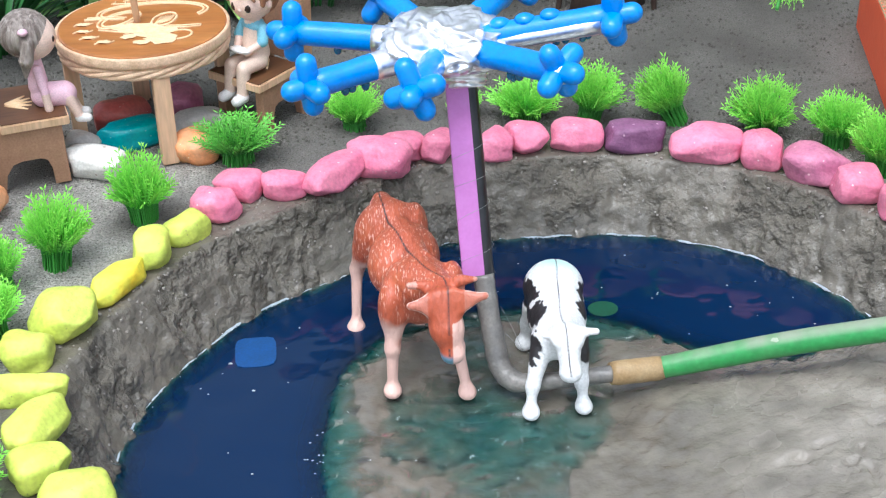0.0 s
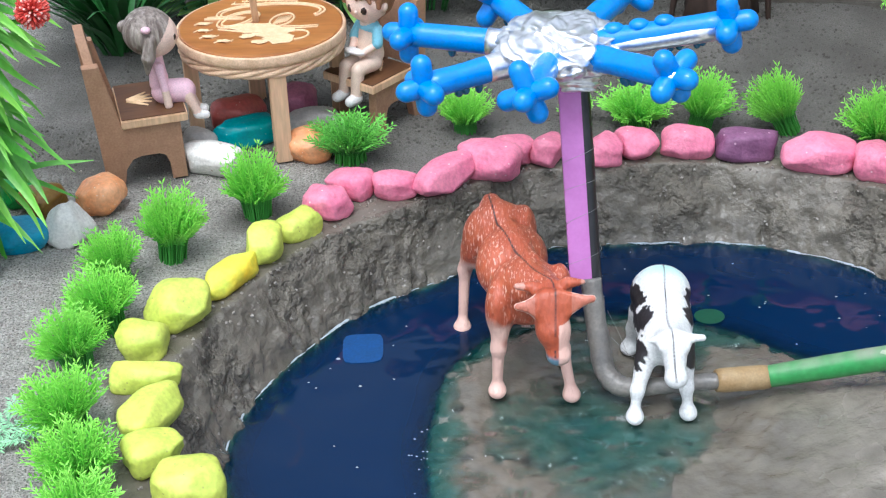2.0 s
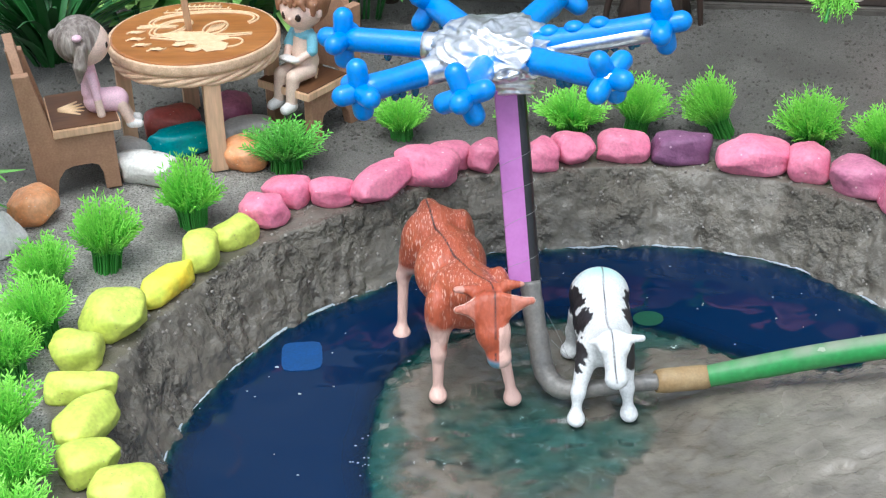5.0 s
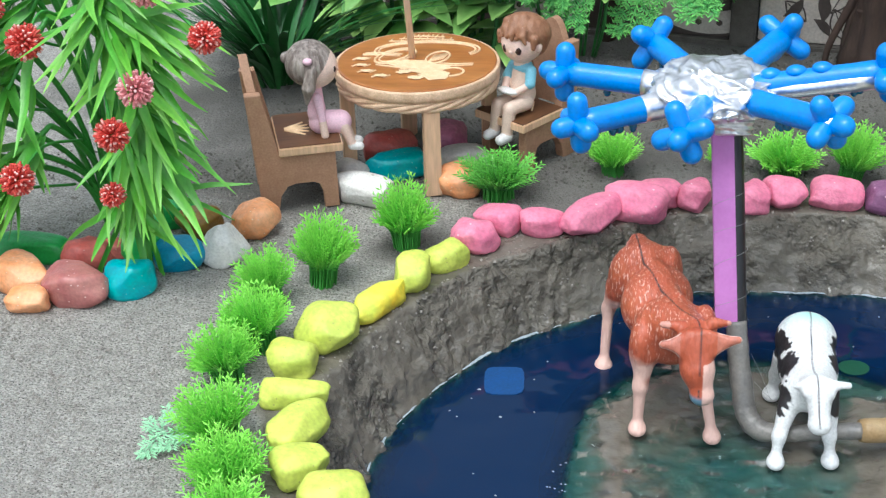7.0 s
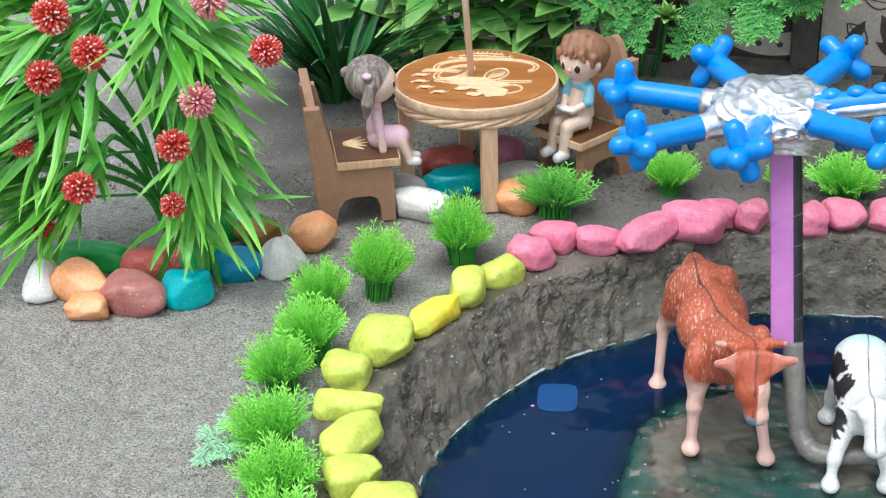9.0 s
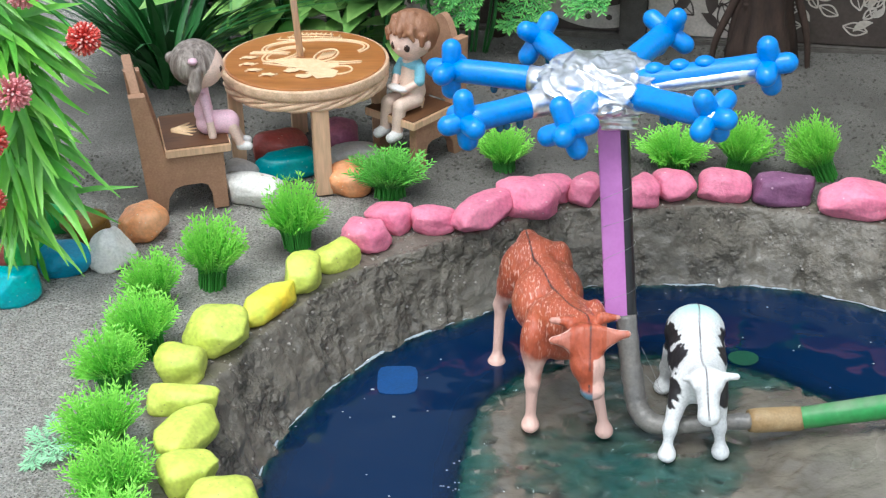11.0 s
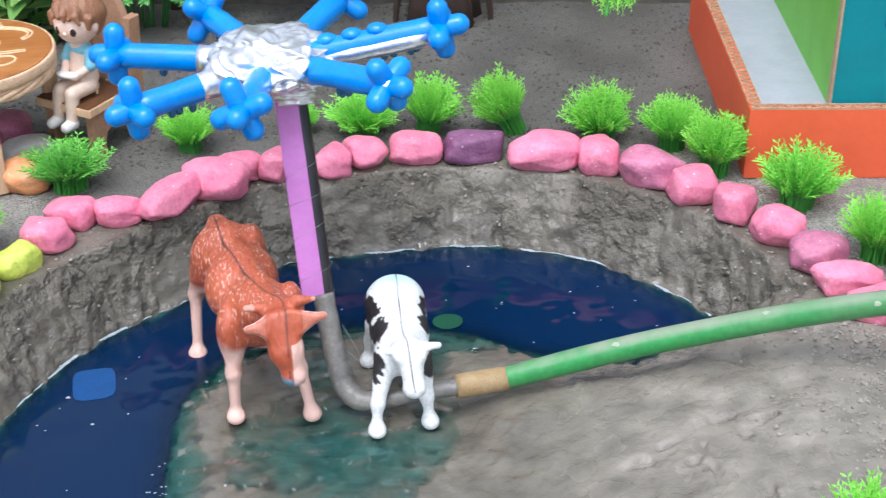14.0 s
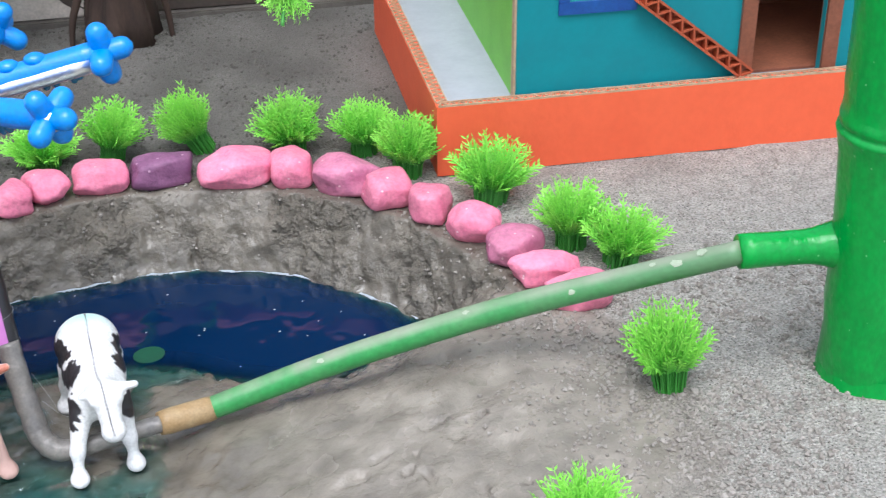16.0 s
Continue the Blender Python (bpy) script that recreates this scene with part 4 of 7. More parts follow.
def build_table():
    t = empty("toy_table", pose(*TC, 0), "round toy table with dark stained top, cane rim and pale legs", "table")
    bm = bmesh.new()
    profile = [(0.0, 0.0680), (0.0470, 0.0680), (0.0478, 0.0677), (0.0480, 0.0668), (0.0480, 0.0600), (0.0, 0.0600)]
    n = 96
    rings = [[bm.verts.new((r * math.cos(2 * math.pi * k / n), r * math.sin(2 * math.pi * k / n), z)) for k in range(n)] if r else [bm.verts.new((0, 0, z))] for r, z in profile]
    for a, b in zip(rings, rings[1:]):
        for k in range(n):
            if len(a) == 1:
                bm.faces.new((a[0], b[k], b[(k + 1) % n]))
            elif len(b) == 1:
                bm.faces.new((a[k], b[0], a[(k + 1) % n]))
            else:
                bm.faces.new((a[k], b[k], b[(k + 1) % n], a[(k + 1) % n]))
    bmesh.ops.recalc_face_normals(bm, faces=bm.faces)
    part("tabletop", bm, M["stained_top"], t, "dark stained round top with pale engraving", smooth=False)
    # plain bent band, and below it twisted cane strands
    bm = bmesh.new()
    prof = [(0.0478, 0.0668), (0.0486, 0.0674), (0.0496, 0.0672), (0.0500, 0.0664), (0.0500, 0.0625), (0.0494, 0.0606), (0.0478, 0.0606)]
    rings = [[bm.verts.new((r * math.cos(2 * math.pi * k / n), r * math.sin(2 * math.pi * k / n), z)) for k in range(n)] for r, z in prof]
    for p, q in zip(rings, rings[1:] + rings[:1]):
        for k in range(n):
            bm.faces.new((p[k], q[k], q[(k + 1) % n], p[(k + 1) % n]))
    bmesh.ops.recalc_face_normals(bm, faces=bm.faces)
    part("edge_band", bm, M["rope_rim"], t, "pale bent wood band")
    V, F = [], []
    for strand in range(4):
        pts, N = [], 180
        for k in range(N + 1):
            w = 2 * math.pi * k / N
            ph = w * 5 + strand * 1.571
            r = 0.0470 + 0.0008 * math.cos(ph)
            pts.append((r * math.cos(w), r * math.sin(w), 0.0573 + 0.0022 * math.sin(ph)))
        v, f = tube_arrays(pts, [0.0018] * len(pts), 7, closed=False)
        F.extend(tuple(i + len(V) for i in q) for q in f)
        V.extend(v)
    quick("cane_rim", V, F, M["rope_rim"], t, "pale twisted cane strands")
    for k in range(4):
        a = math.radians(-72 + 90 * k)
        bm = bmesh.new()
        box(bm, (-0.0048, -0.0040, 0), (0.0048, 0.0040, 0.0600), 0.0005, Matrix.Translation((0.0437 * math.cos(a), 0.0437 * math.sin(a), 0)) @ Matrix.Rotation(a + math.pi / 2, 4, "Z"))
        part("leg", bm, M["pale_wood"], t, smooth=False)
        bm = bmesh.new()
        a2 = a + math.radians(45)
        box(bm, (-0.024, -0.002, 0.051), (0.024, 0.002, 0.0595), 0.0004, Matrix.Translation((0.0275 * math.cos(a2), 0.0275 * math.sin(a2), 0)) @ Matrix.Rotation(a2 + math.pi / 2, 4, "Z"))
        part("apron", bm, M["pale_wood"], t, smooth=False)
    # engraved drawing: a bowl, plates and little shapes in pale lines
    V, F = [], []

    def line(pts, r=0.00075):
        v, f = tube_arrays([(x, y, 0.0681) for x, y in pts], [r] * len(pts), 5)
        F.extend(tuple(i + len(V) for i in q) for q in f)
        V.extend(v)

    def oval(cx, cy, a, b, turn=0, lo=0, hi=360, r=0.00075, n=40):
        c, s = math.cos(radians(turn)), math.sin(radians(turn))
        pts = []
        for k in range(n + 1):
            w = radians(lo + (hi - lo) * k / n)
            u, v = a * math.cos(w), b * math.sin(w)
            pts.append((cx + u * c - v * s, cy + u * s + v * c))
        line(pts, r)

    def blot(cx, cy, a, b, seed):
        rng = random.Random(seed)
        n = len(V)
        ring = 14
        zz = 0.0682 + 0.00008 * seed
        V.append((cx, cy, zz))
        for k in range(ring):
            w = 2 * math.pi * k / ring
            q = rng.uniform(0.65, 1.1)
            V.append((cx + a * q * math.cos(w), cy + b * q * math.sin(w), zz))
        F.extend((n, n + 1 + k, n + 1 + (k + 1) % ring) for k in range(ring))

    # plate with a spoon handle, tilted bowl, stacked bricks, knife, jug and four small marks
    oval(0.004, 0.0165, 0.0320, 0.0150, 6, -35, 200)
    oval(0.004, 0.0165, 0.0295, 0.0125, 6, -30, 190)
    line([(-0.034, 0.0060), (-0.022, 0.0070), (-0.011, 0.0065)], 0.0012)
    line([(-0.033, 0.0095), (-0.020, 0.0110), (-0.010, 0.0090)], 0.0006)
    oval(-0.0140, 0.0060, 0.0150, 0.0085, 52)
    oval(-0.0140, 0.0060, 0.0120, 0.0060, 52)
    line([(-0.0235, -0.0090), (-0.012, -0.0120), (0.002, -0.0150)])
    for y0, lo, hi in ((0.0300, -0.022, 0.022), (0.0345, -0.016, 0.018), (0.0390, -0.009, 0.012)):
        line([(lo, y0), ((lo + hi) / 2, y0 + 0.0012), (hi, y0)], 0.0006)
        for k in range(7):
            x = lo + (hi - lo) * (k + (0.5 if y0 == 0.0345 else 0.2)) / 7
            line([(x, y0), (x + 0.0006, y0 + 0.0042)], 0.0005)
    oval(0.0120, 0.0050, 0.0062, 0.0100, -20)
    for k in range(7):
        line([(0.0072 + 0.0013 * k, -0.0030 + 0.0009 * k), (0.0098 + 0.0013 * k, 0.0090 + 0.0005 * k)], 0.00045)
    line([(0.014, -0.0045), (0.024, -0.0050), (0.034, -0.0035)], 0.0006)
    line([(0.014, -0.0070), (0.024, -0.0078), (0.034, -0.0060), (0.034, -0.0035)], 0.0006)
    blot(-0.0040, -0.0070, 0.0150, 0.0085, 1)
    blot(0.0080, -0.0120, 0.0130, 0.0105, 2)
    blot(0.0140, -0.0230, 0.0105, 0.0085, 3)
    blot(0.0040, -0.0280, 0.0055, 0.0040, 4)
    blot(-0.0050, -0.0200, 0.0050, 0.0034, 5)
    oval(0.0230, -0.0180, 0.0075, 0.0060, 30, -120, 100)
    for k, (x, y) in enumerate(((-0.0335, -0.0005), (-0.0320, -0.0110), (-0.0270, -0.0200), (-0.0175, -0.0270))):
        blot(x, y, 0.0046, 0.0026, 6 + k)
        line([(x - 0.0052, y - 0.0016), (x - 0.0018, y + 0.0026), (x + 0.0022, y - 0.0014), (x + 0.0052, y + 0.0022)], 0.0006)
    quick("engraving", V, F, M["burnt_line"], t, "pale burnt-in drawing of bowls and plates")
    v, f = tube_arrays([(-0.003, 0.003, 0.066), (-0.006, 0.002, 0.12), (-0.011, 0.0, 0.20)], [0.0020, 0.0020, 0.0019], 8)
    s = quick("parasol_stick", v, f, M["stick"])
    s.location = (*TC, 0)
    tagged(s, "thin pale wooden stick standing on the tabletop", "stick")


build_table()


def build_chair(m, width, seat, label):
    """x points forward, y to its left; the origin lies on the ground at its rear right corner."""
    t = empty("toy_chair", m, label, "chair", "chairs at the toy table")
    th = 0.006
    outline = [(-0.0045, 0.0), (0.0050, 0.0), (0.0070, 0.010), (0.0110, 0.0155), (0.016, 0.0170), (0.026, 0.0170), (0.0295, 0.0155), (0.0315, 0.010), (0.032, 0.0), (0.0405, 0.0), (0.0400, seat - 0.004),
               (0.0080, seat - 0.004), (0.0000, 0.074), (-0.0090, 0.074), (-0.0062, seat - 0.006)]
    for side in (0, 1):
        bm = bmesh.new()
        y0 = side * (width - th)
        lo, hi = [bm.verts.new((x, y0, z)) for x, z in outline], [bm.verts.new((x, y0 + th, z)) for x, z in outline]
        n = len(outline)
        bm.faces.new(lo)
        bm.faces.new(hi[::-1])
        for k in range(n):
            bm.faces.new((lo[k], hi[k], hi[(k + 1) % n], lo[(k + 1) % n]))
        bmesh.ops.recalc_face_normals(bm, faces=bm.faces)
        bmesh.ops.bevel(bm, geom=[e for e in bm.edges if abs(e.verts[0].co.y - e.verts[1].co.y) < 1e-6], offset=0.0004, segments=1, affect="EDGES")
        part("side_panel", bm, M["brown_board"], t, smooth=False)
    bm = bmesh.new()
    box(bm, (0.0075, -0.002, seat - 0.0038), (0.0445, width + 0.002, seat + 0.0012), 0.0005)
    part("seat", bm, M["pale_wood"], t, "pale wooden seat board", smooth=False)
    bm = bmesh.new()
    box(bm, (0.0080, -0.0012, seat + 0.0012), (0.0438, width + 0.0012, seat + 0.0018), 0.0002)
    part("seat_stain", bm, M["stained_seat"], t, "dark stained seat surface", smooth=False)
    V, F = [], []
    for k in range(5):
        a = radians(-40 + 20 * k)
        v, f = tube_arrays([(0.014, width / 2, seat + 0.0017), (0.014 + 0.014 * math.cos(a), width / 2 + 0.014 * math.sin(a), seat + 0.0017)], [0.0018, 0.0006], 6)
        F.extend(tuple(i + len(V) for i in q) for q in f)
        V.extend(v)
    quick("seat_motif", V, F, M["burnt_line"], t)
    bm = bmesh.new()
    n = 18
    ring = [(th * 0.6, 0.0)] + [(th * 0.6 + (width - th * 1.2) * k / n, 0.030 + 0.021 * math.sin(math.pi * k / n)) for k in range(n + 1)] + [(width - th * 0.6, 0.0)]
    sl = 0.0065 / 0.044
    a = [bm.verts.new((0.003 - sl * z, y, seat + z)) for y, z in ring]
    b = [bm.verts.new((-0.002 - sl * z, y, seat + z)) for y, z in ring]
    bm.faces.new(a)
    bm.faces.new(b[::-1])
    for k in range(len(ring)):
        bm.faces.new((a[k], b[k], b[(k + 1) % len(ring)], a[(k + 1) % len(ring)]))
    bmesh.ops.recalc_face_normals(bm, faces=bm.faces)
    part("backrest", bm, M["brown_board"], t, smooth=False)
    return t


build_chair(pose(-0.2207, 0.7205, 0.0, 0, 0, 18.5), 0.046, 0.0395, "brown board toy chair with a dark stained seat")
build_chair(pose(-0.0810, 0.8330, 0.0, 0, 0, 233), 0.036, 0.0340, "brown board toy chair with an arched back")


# ---- toy figures ----
def figure(name, origin, yaw, prims, paints, voxel, blend, label, category):
    v, f, p = sculpt(prims, voxel, blend)
    ob = quick(name, v, f, paints, face_mats=p)
    ob.matrix_world = pose(*origin, 0, 0, yaw)
    return tagged(ob, label, category)


# seated girl, facing +x: paints 0 skin, 1 hair, 2 dress, 3 ink, 4 white
GIRL = [((0.0010, 0, 0.0410), (0.0128, 0.0128, 0.0125), (0, 0, 0), 0), ((-0.0022, 0, 0.0433), (0.0140, 0.0140, 0.0134), (0, 0, 0), 1), ((-0.0050, 0.0130, 0.0395), 0.0040, (-0.0050, 0.0150, 0.0250), 0.0022, 1),
        ((-0.0010, -0.0130, 0.0425), 0.0034, (-0.0035, -0.0150, 0.0335), 0.0038, 1), ((-0.0035, -0.0150, 0.0335), 0.0038, (-0.0050, -0.0145, 0.0245), 0.0012, 1), ((-0.0150, 0.0020, 0.0465), (0.0034, 0.0040, 0.0034), (0, 0, 0), 1),
        ((0.0132, 0, 0.0385), (0.0011, 0.001, 0.001), (0, 0, 0), 0), ((0, 0, 0.0275), 0.0040, (0.000, 0, 0.012), 0.0054, 2)] + [((0.002, 0, 0.0062), 0.0070, (0.013, 0, 0.0058), 0.0070, 2),
        ((0.001, -0.0060, 0.0235), 0.0030, (0.0030, -0.0095, 0.0115), 0.0022, 2), ((0.0030, -0.0095, 0.0115), 0.0021, (0.0040, -0.0100, 0.0020), 0.0024, 0),
        ((0.001, 0.0060, 0.0235), 0.0030, (0.0030, 0.0095, 0.0115), 0.0022, 2), ((0.0030, 0.0095, 0.0115), 0.0021, (0.0040, 0.0100, 0.0020), 0.0024, 0),
        ((0.0150, -0.0040, 0.0045), 0.0032, (0.0190, -0.0042, -0.0060), 0.0026, 0), ((0.0150, 0.0040, 0.0045), 0.0032, (0.0190, 0.0042, -0.0060), 0.0026, 0),
        ((0.0194, -0.0044, -0.0080), 0.0027, (0.0238, -0.0044, -0.0086), 0.0025, 4)] + [((0.0194, 0.0044, -0.0080), 0.0027, (0.0238, 0.0044, -0.0086), 0.0025, 4),
        ((-0.0030, -0.0135, 0.0490), (0.0026, 0.0022, 0.0018), (0, 0, 0), 2), ((0.0112, -0.0062, 0.0410), (0.0017, 0.0013, 0.0020), (0, 0, 0), 3), ((0.0112, 0.0062, 0.0410), (0.0017, 0.0013, 0.0020), (0, 0, 0), 3)]
BOY = [((0.0, 0, 0.0425), (0.0125, 0.0125, 0.0120), (0, 0, 0), 0), ((-0.0040, 0, 0.0478), (0.0150, 0.0152, 0.0118), (0, -20, 0), 1), ((-0.0050, 0, 0.0430), (0.0108, 0.0138, 0.0115), (0, 0, 0), 1),
       ((0.0020, 0.0020, 0.0570), 0.0042, (0.0105, 0.0070, 0.0505), 0.0022, 1), ((0.0105, 0.0070, 0.0505), 0.0022, (0.0108, 0.0095, 0.0465), 0.0010, 1), ((0.0030, -0.0020, 0.0568), 0.0040, (0.0120, 0.0000, 0.0510), 0.0020, 1), ((0.0120, 0.0000, 0.0510), 0.0020, (0.0128, 0.0012, 0.0478), 0.0009, 1), ((0.0080, 0.0060, 0.0525), 0.0030, (0.0116, 0.0035, 0.0486), 0.0012, 1), ((0.0040, -0.0070, 0.0550), 0.0036, (0.0098, -0.0085, 0.0478), 0.0012, 1), ((0.0080, -0.0060, 0.0525), 0.0028, (0.0112, -0.0035, 0.0488), 0.0014, 1), ((-0.0020, 0, 0.0570), 0.0018, (-0.0040, 0, 0.0592), 0.0008, 1), ((0.0050, -0.0120, 0.0480), 0.0026, (0.0062, -0.0122, 0.0425), 0.0012, 1), ((0.0050, 0.0120, 0.0480), 0.0026, (0.0062, 0.0122, 0.0425), 0.0012, 1)] + [((0.001, -0.0125, 0.0415), (0.0022, 0.0018, 0.0028), (0, 0, 0), 0), ((0.001, 0.0125, 0.0415), (0.0022, 0.0018, 0.0028), (0, 0, 0), 0), ((0.0122, 0, 0.0398), (0.0011, 0.001, 0.0009), (0, 0, 0), 0),
       ((0, 0, 0.028), 0.0055, (0, 0, 0.010), 0.0082, 2), ((0, 0, 0.0275), (0.0058, 0.0075, 0.0040), (0, 0, 0), 3),
       ((0, -0.0075, 0.0265), 0.0032, (0.0030, -0.0098, 0.0195), 0.0032, 3), ((0, 0.0075, 0.0265), 0.0032, (0.0030, 0.0098, 0.0195), 0.0032, 3),
       ((0.003, -0.0098, 0.0190), 0.0022, (0.0110, -0.0040, 0.0140), 0.0022, 0)] + [((0.003, 0.0098, 0.0190), 0.0022, (0.0110, 0.0040, 0.0140), 0.0022, 0),
       ((0.0125, 0, 0.0150), (0.0050, 0.0070, 0.0020), (0, -15, 0), 5), ((0.002, -0.0045, 0.0060), 0.0052, (0.0150, -0.0050, 0.0055), 0.0043, 2), ((0.002, 0.0045, 0.0060), 0.0052, (0.0150, 0.0050, 0.0055), 0.0043, 2),
       ((0.0155, -0.0050, 0.0045), 0.0042, (0.0180, -0.0052, -0.0090), 0.0034, 2), ((0.0155, 0.0050, 0.0045), 0.0042, (0.0180, 0.0052, -0.0090), 0.0034, 2),
       ((0.0180, -0.0054, -0.0115), 0.0036, (0.0235, -0.0056, -0.0122), 0.0032, 5), ((0.0180, 0.0054, -0.0115), 0.0036, (0.0235, 0.0056, -0.0122), 0.0032, 5)] + [((0.0110, -0.0048, 0.0412), (0.0013, 0.0017, 0.0024), (0, 0, 0), 4), ((0.0110, 0.0048, 0.0412), (0.0013, 0.0017, 0.0024), (0, 0, 0), 4)]


def turn_head(prims, neck, degrees):
    """Turns all that lies above the neck about the upright axis."""
    c, s = math.cos(radians(degrees)), math.sin(radians(degrees))
    r = lambda p: (p[0] * c - p[1] * s, p[0] * s + p[1] * c, p[2])
    out = []
    for p in prims:
        if p[0][2] < neck:
            out.append(p)
        elif len(p) == 5:
            out.append((r(p[0]), p[1], r(p[2]), p[3], p[4]))
        else:
            out.append((r(p[0]), p[1], (p[2][0], p[2][1], p[2][2] + degrees), p[3]))
    return out


figure("girl_figurine", (-0.1955, 0.7475, 0.0405), 13, GIRL, [M["skin"], M["hair_grey"], M["dress_pink"], M["ink"], M["white_paint"]], 0.00055, 0.0008, "seated girl figurine with grey-brown ponytails and pink dress", "figurine")
figure("boy_figurine", (-0.0800, 0.8000, 0.0362), 228, turn_head(BOY, 0.036, 12), [M["skin"], M["hair_brown"], M["cream"], M["shirt_blue"], M["ink"], M["white_paint"]], 0.00055, 0.0008, "seated boy figurine with brown hair and cream overalls", "figurine")


def slimmer(prims, share):
    """The same body with its lower legs drawn thinner."""
    return [(p[0], p[1] * share, p[2], p[3] * share, p[4]) if len(p) == 5 and p[2][2] < -0.006 else p for p in prims]


def animal(name, prims, spine, paint_rule, mat, label, voxel=0.0008, blend=0.0034):
    """A moulded toy animal in one mesh; its paint zones are stored on the points."""
    v, f, p = sculpt(prims, voxel, blend)
    me_ob = quick(name, v, f, mat)
    nrm = np.array([tuple(q.normal) for q in me_ob.data.vertices])
    S = np.array([tuple(q) for q in bezier(spine, 16)])
    d = np.full(len(v), 1e9)
    for a, b in zip(S[:-1], S[1:]):
        ab = (b - a)[:2]
        t = np.clip(((v[:, :2] - a[:2]) @ ab) / max(ab @ ab, 1e-12), 0, 1)
        d = np.minimum(d, np.linalg.norm(v[:, :2] - a[:2] - t[:, None] * ab, axis=1))
    attrs = paint_rule(v, nrm)
    attrs["seam"] = np.where(nrm[:, 2] > 0.15, np.clip(1 - d / 0.0009, 0, 1), 0)
    for key, val in attrs.items():
        a = me_ob.data.attributes.new(key, "FLOAT", "POINT")
        a.data.foreach_set("value", np.asarray(val, dtype=np.float32))
    return tagged(me_ob, label, "toy cow")


CALF = [((-0.0045, 0.6380, 0.0160), (0.0172, 0.0130, 0.0180), (0, 0, 0), 0), ((0.0022, 0.6130, 0.0145), (0.0174, 0.0230, 0.0172), (0, 0, -15), 0), ((0.0090, 0.5870, 0.0140), (0.0178, 0.0140, 0.0172), (0, 0, 0), 0),
        ((-0.0080, 0.6470, 0.0290), 0.0050, (0.0015, 0.6220, 0.0255), 0.0050, 0), ((0.0015, 0.6220, 0.0255), 0.0050, (0.0100, 0.5920, 0.0265), 0.0058, 0),
        ((-0.0160, 0.6410, 0.0090), (0.0066, 0.0100, 0.0140), (0, 0, 0), 0), ((0.0085, 0.6400, 0.0165), (0.0066, 0.0110, 0.0140), (0, 0, 0), 0),
        ((-0.0050, 0.5800, 0.0095), (0.0058, 0.0085, 0.0125), (0, 0, 0), 0), ((0.0248, 0.5850, 0.0170), (0.0058, 0.0100, 0.0125), (0, 0, 0), 0)] + [((0.0105, 0.5800, 0.0215), 0.0120, (0.0192, 0.5620, 0.0280), 0.0082, 0),
        ((0.0188, 0.5535, 0.0280), 0.0082, (0.0206, 0.5480, 0.0180), 0.0074, 0), ((0.0206, 0.5480, 0.0180), 0.0070, (0.0230, 0.5440, 0.0085), 0.0047, 0), ((0.0230, 0.5432, 0.0072), (0.0051, 0.0045, 0.0042), (0, 0, 0), 0),
        ((0.0165, 0.5515, 0.0345), 0.0022, (0.0044, 0.5492, 0.0300), 0.0004, 1), ((0.0130, 0.5485, 0.0272), 0.0022, (0.0044, 0.5492, 0.0300), 0.0004, 1), ((0.0148, 0.5500, 0.0308), 0.0022, (0.0044, 0.5492, 0.0300), 0.0004, 1),
        ((0.0230, 0.5515, 0.0355), 0.0022, (0.0380, 0.5492, 0.0342), 0.0004, 1), ((0.0268, 0.5485, 0.0275), 0.0022, (0.0380, 0.5492, 0.0342), 0.0004, 1), ((0.0250, 0.5500, 0.0315), 0.0022, (0.0380, 0.5492, 0.0342), 0.0004, 1),
        ((0.0110, 0.5605, 0.0335), 0.0026, (0.0042, 0.5610, 0.0334), 0.0015, 1), ((0.0270, 0.5605, 0.0355), 0.0030, (0.0345, 0.5608, 0.0358), 0.0011, 1)] + [
        ((-0.0030, 0.5790, 0.0050), 0.0068, (-0.0046, 0.5755, -0.0110), 0.0038, 0), ((-0.0046, 0.5755, -0.0110), 0.0036, (-0.0052, 0.5738, -0.0300), 0.0029, 0), ((-0.0053, 0.5722, -0.0338), (0.0045, 0.0052, 0.0034), (0, 0, 0), 0),
        ((0.0205, 0.5800, 0.0050), 0.0068, (0.0262, 0.5755, -0.0110), 0.0038, 0), ((0.0262, 0.5755, -0.0110), 0.0036, (0.0300, 0.5702, -0.0300), 0.0029, 0), ((0.0306, 0.5690, -0.0338), (0.0045, 0.0052, 0.0034), (0, 0, 0), 0),
        ((-0.0175, 0.6405, 0.0050), 0.0072, (-0.0220, 0.6430, -0.0080), 0.0038, 0), ((-0.0220, 0.6430, -0.0080), 0.0035, (-0.0234, 0.6375, -0.0340), 0.0029, 0), ((-0.0237, 0.6352, -0.0388), (0.0048, 0.0052, 0.0036), (0, 0, 0), 0),
        ((0.0040, 0.6430, 0.0060), 0.0080, (0.0085, 0.6460, -0.0150), 0.0040, 0), ((0.0085, 0.6460, -0.0150), 0.0036, (0.0090, 0.6430, -0.0400), 0.0031, 0), ((-0.0115, 0.6520, 0.0250), 0.0026, (-0.0150, 0.6550, -0.0050), 0.0018, 0)]
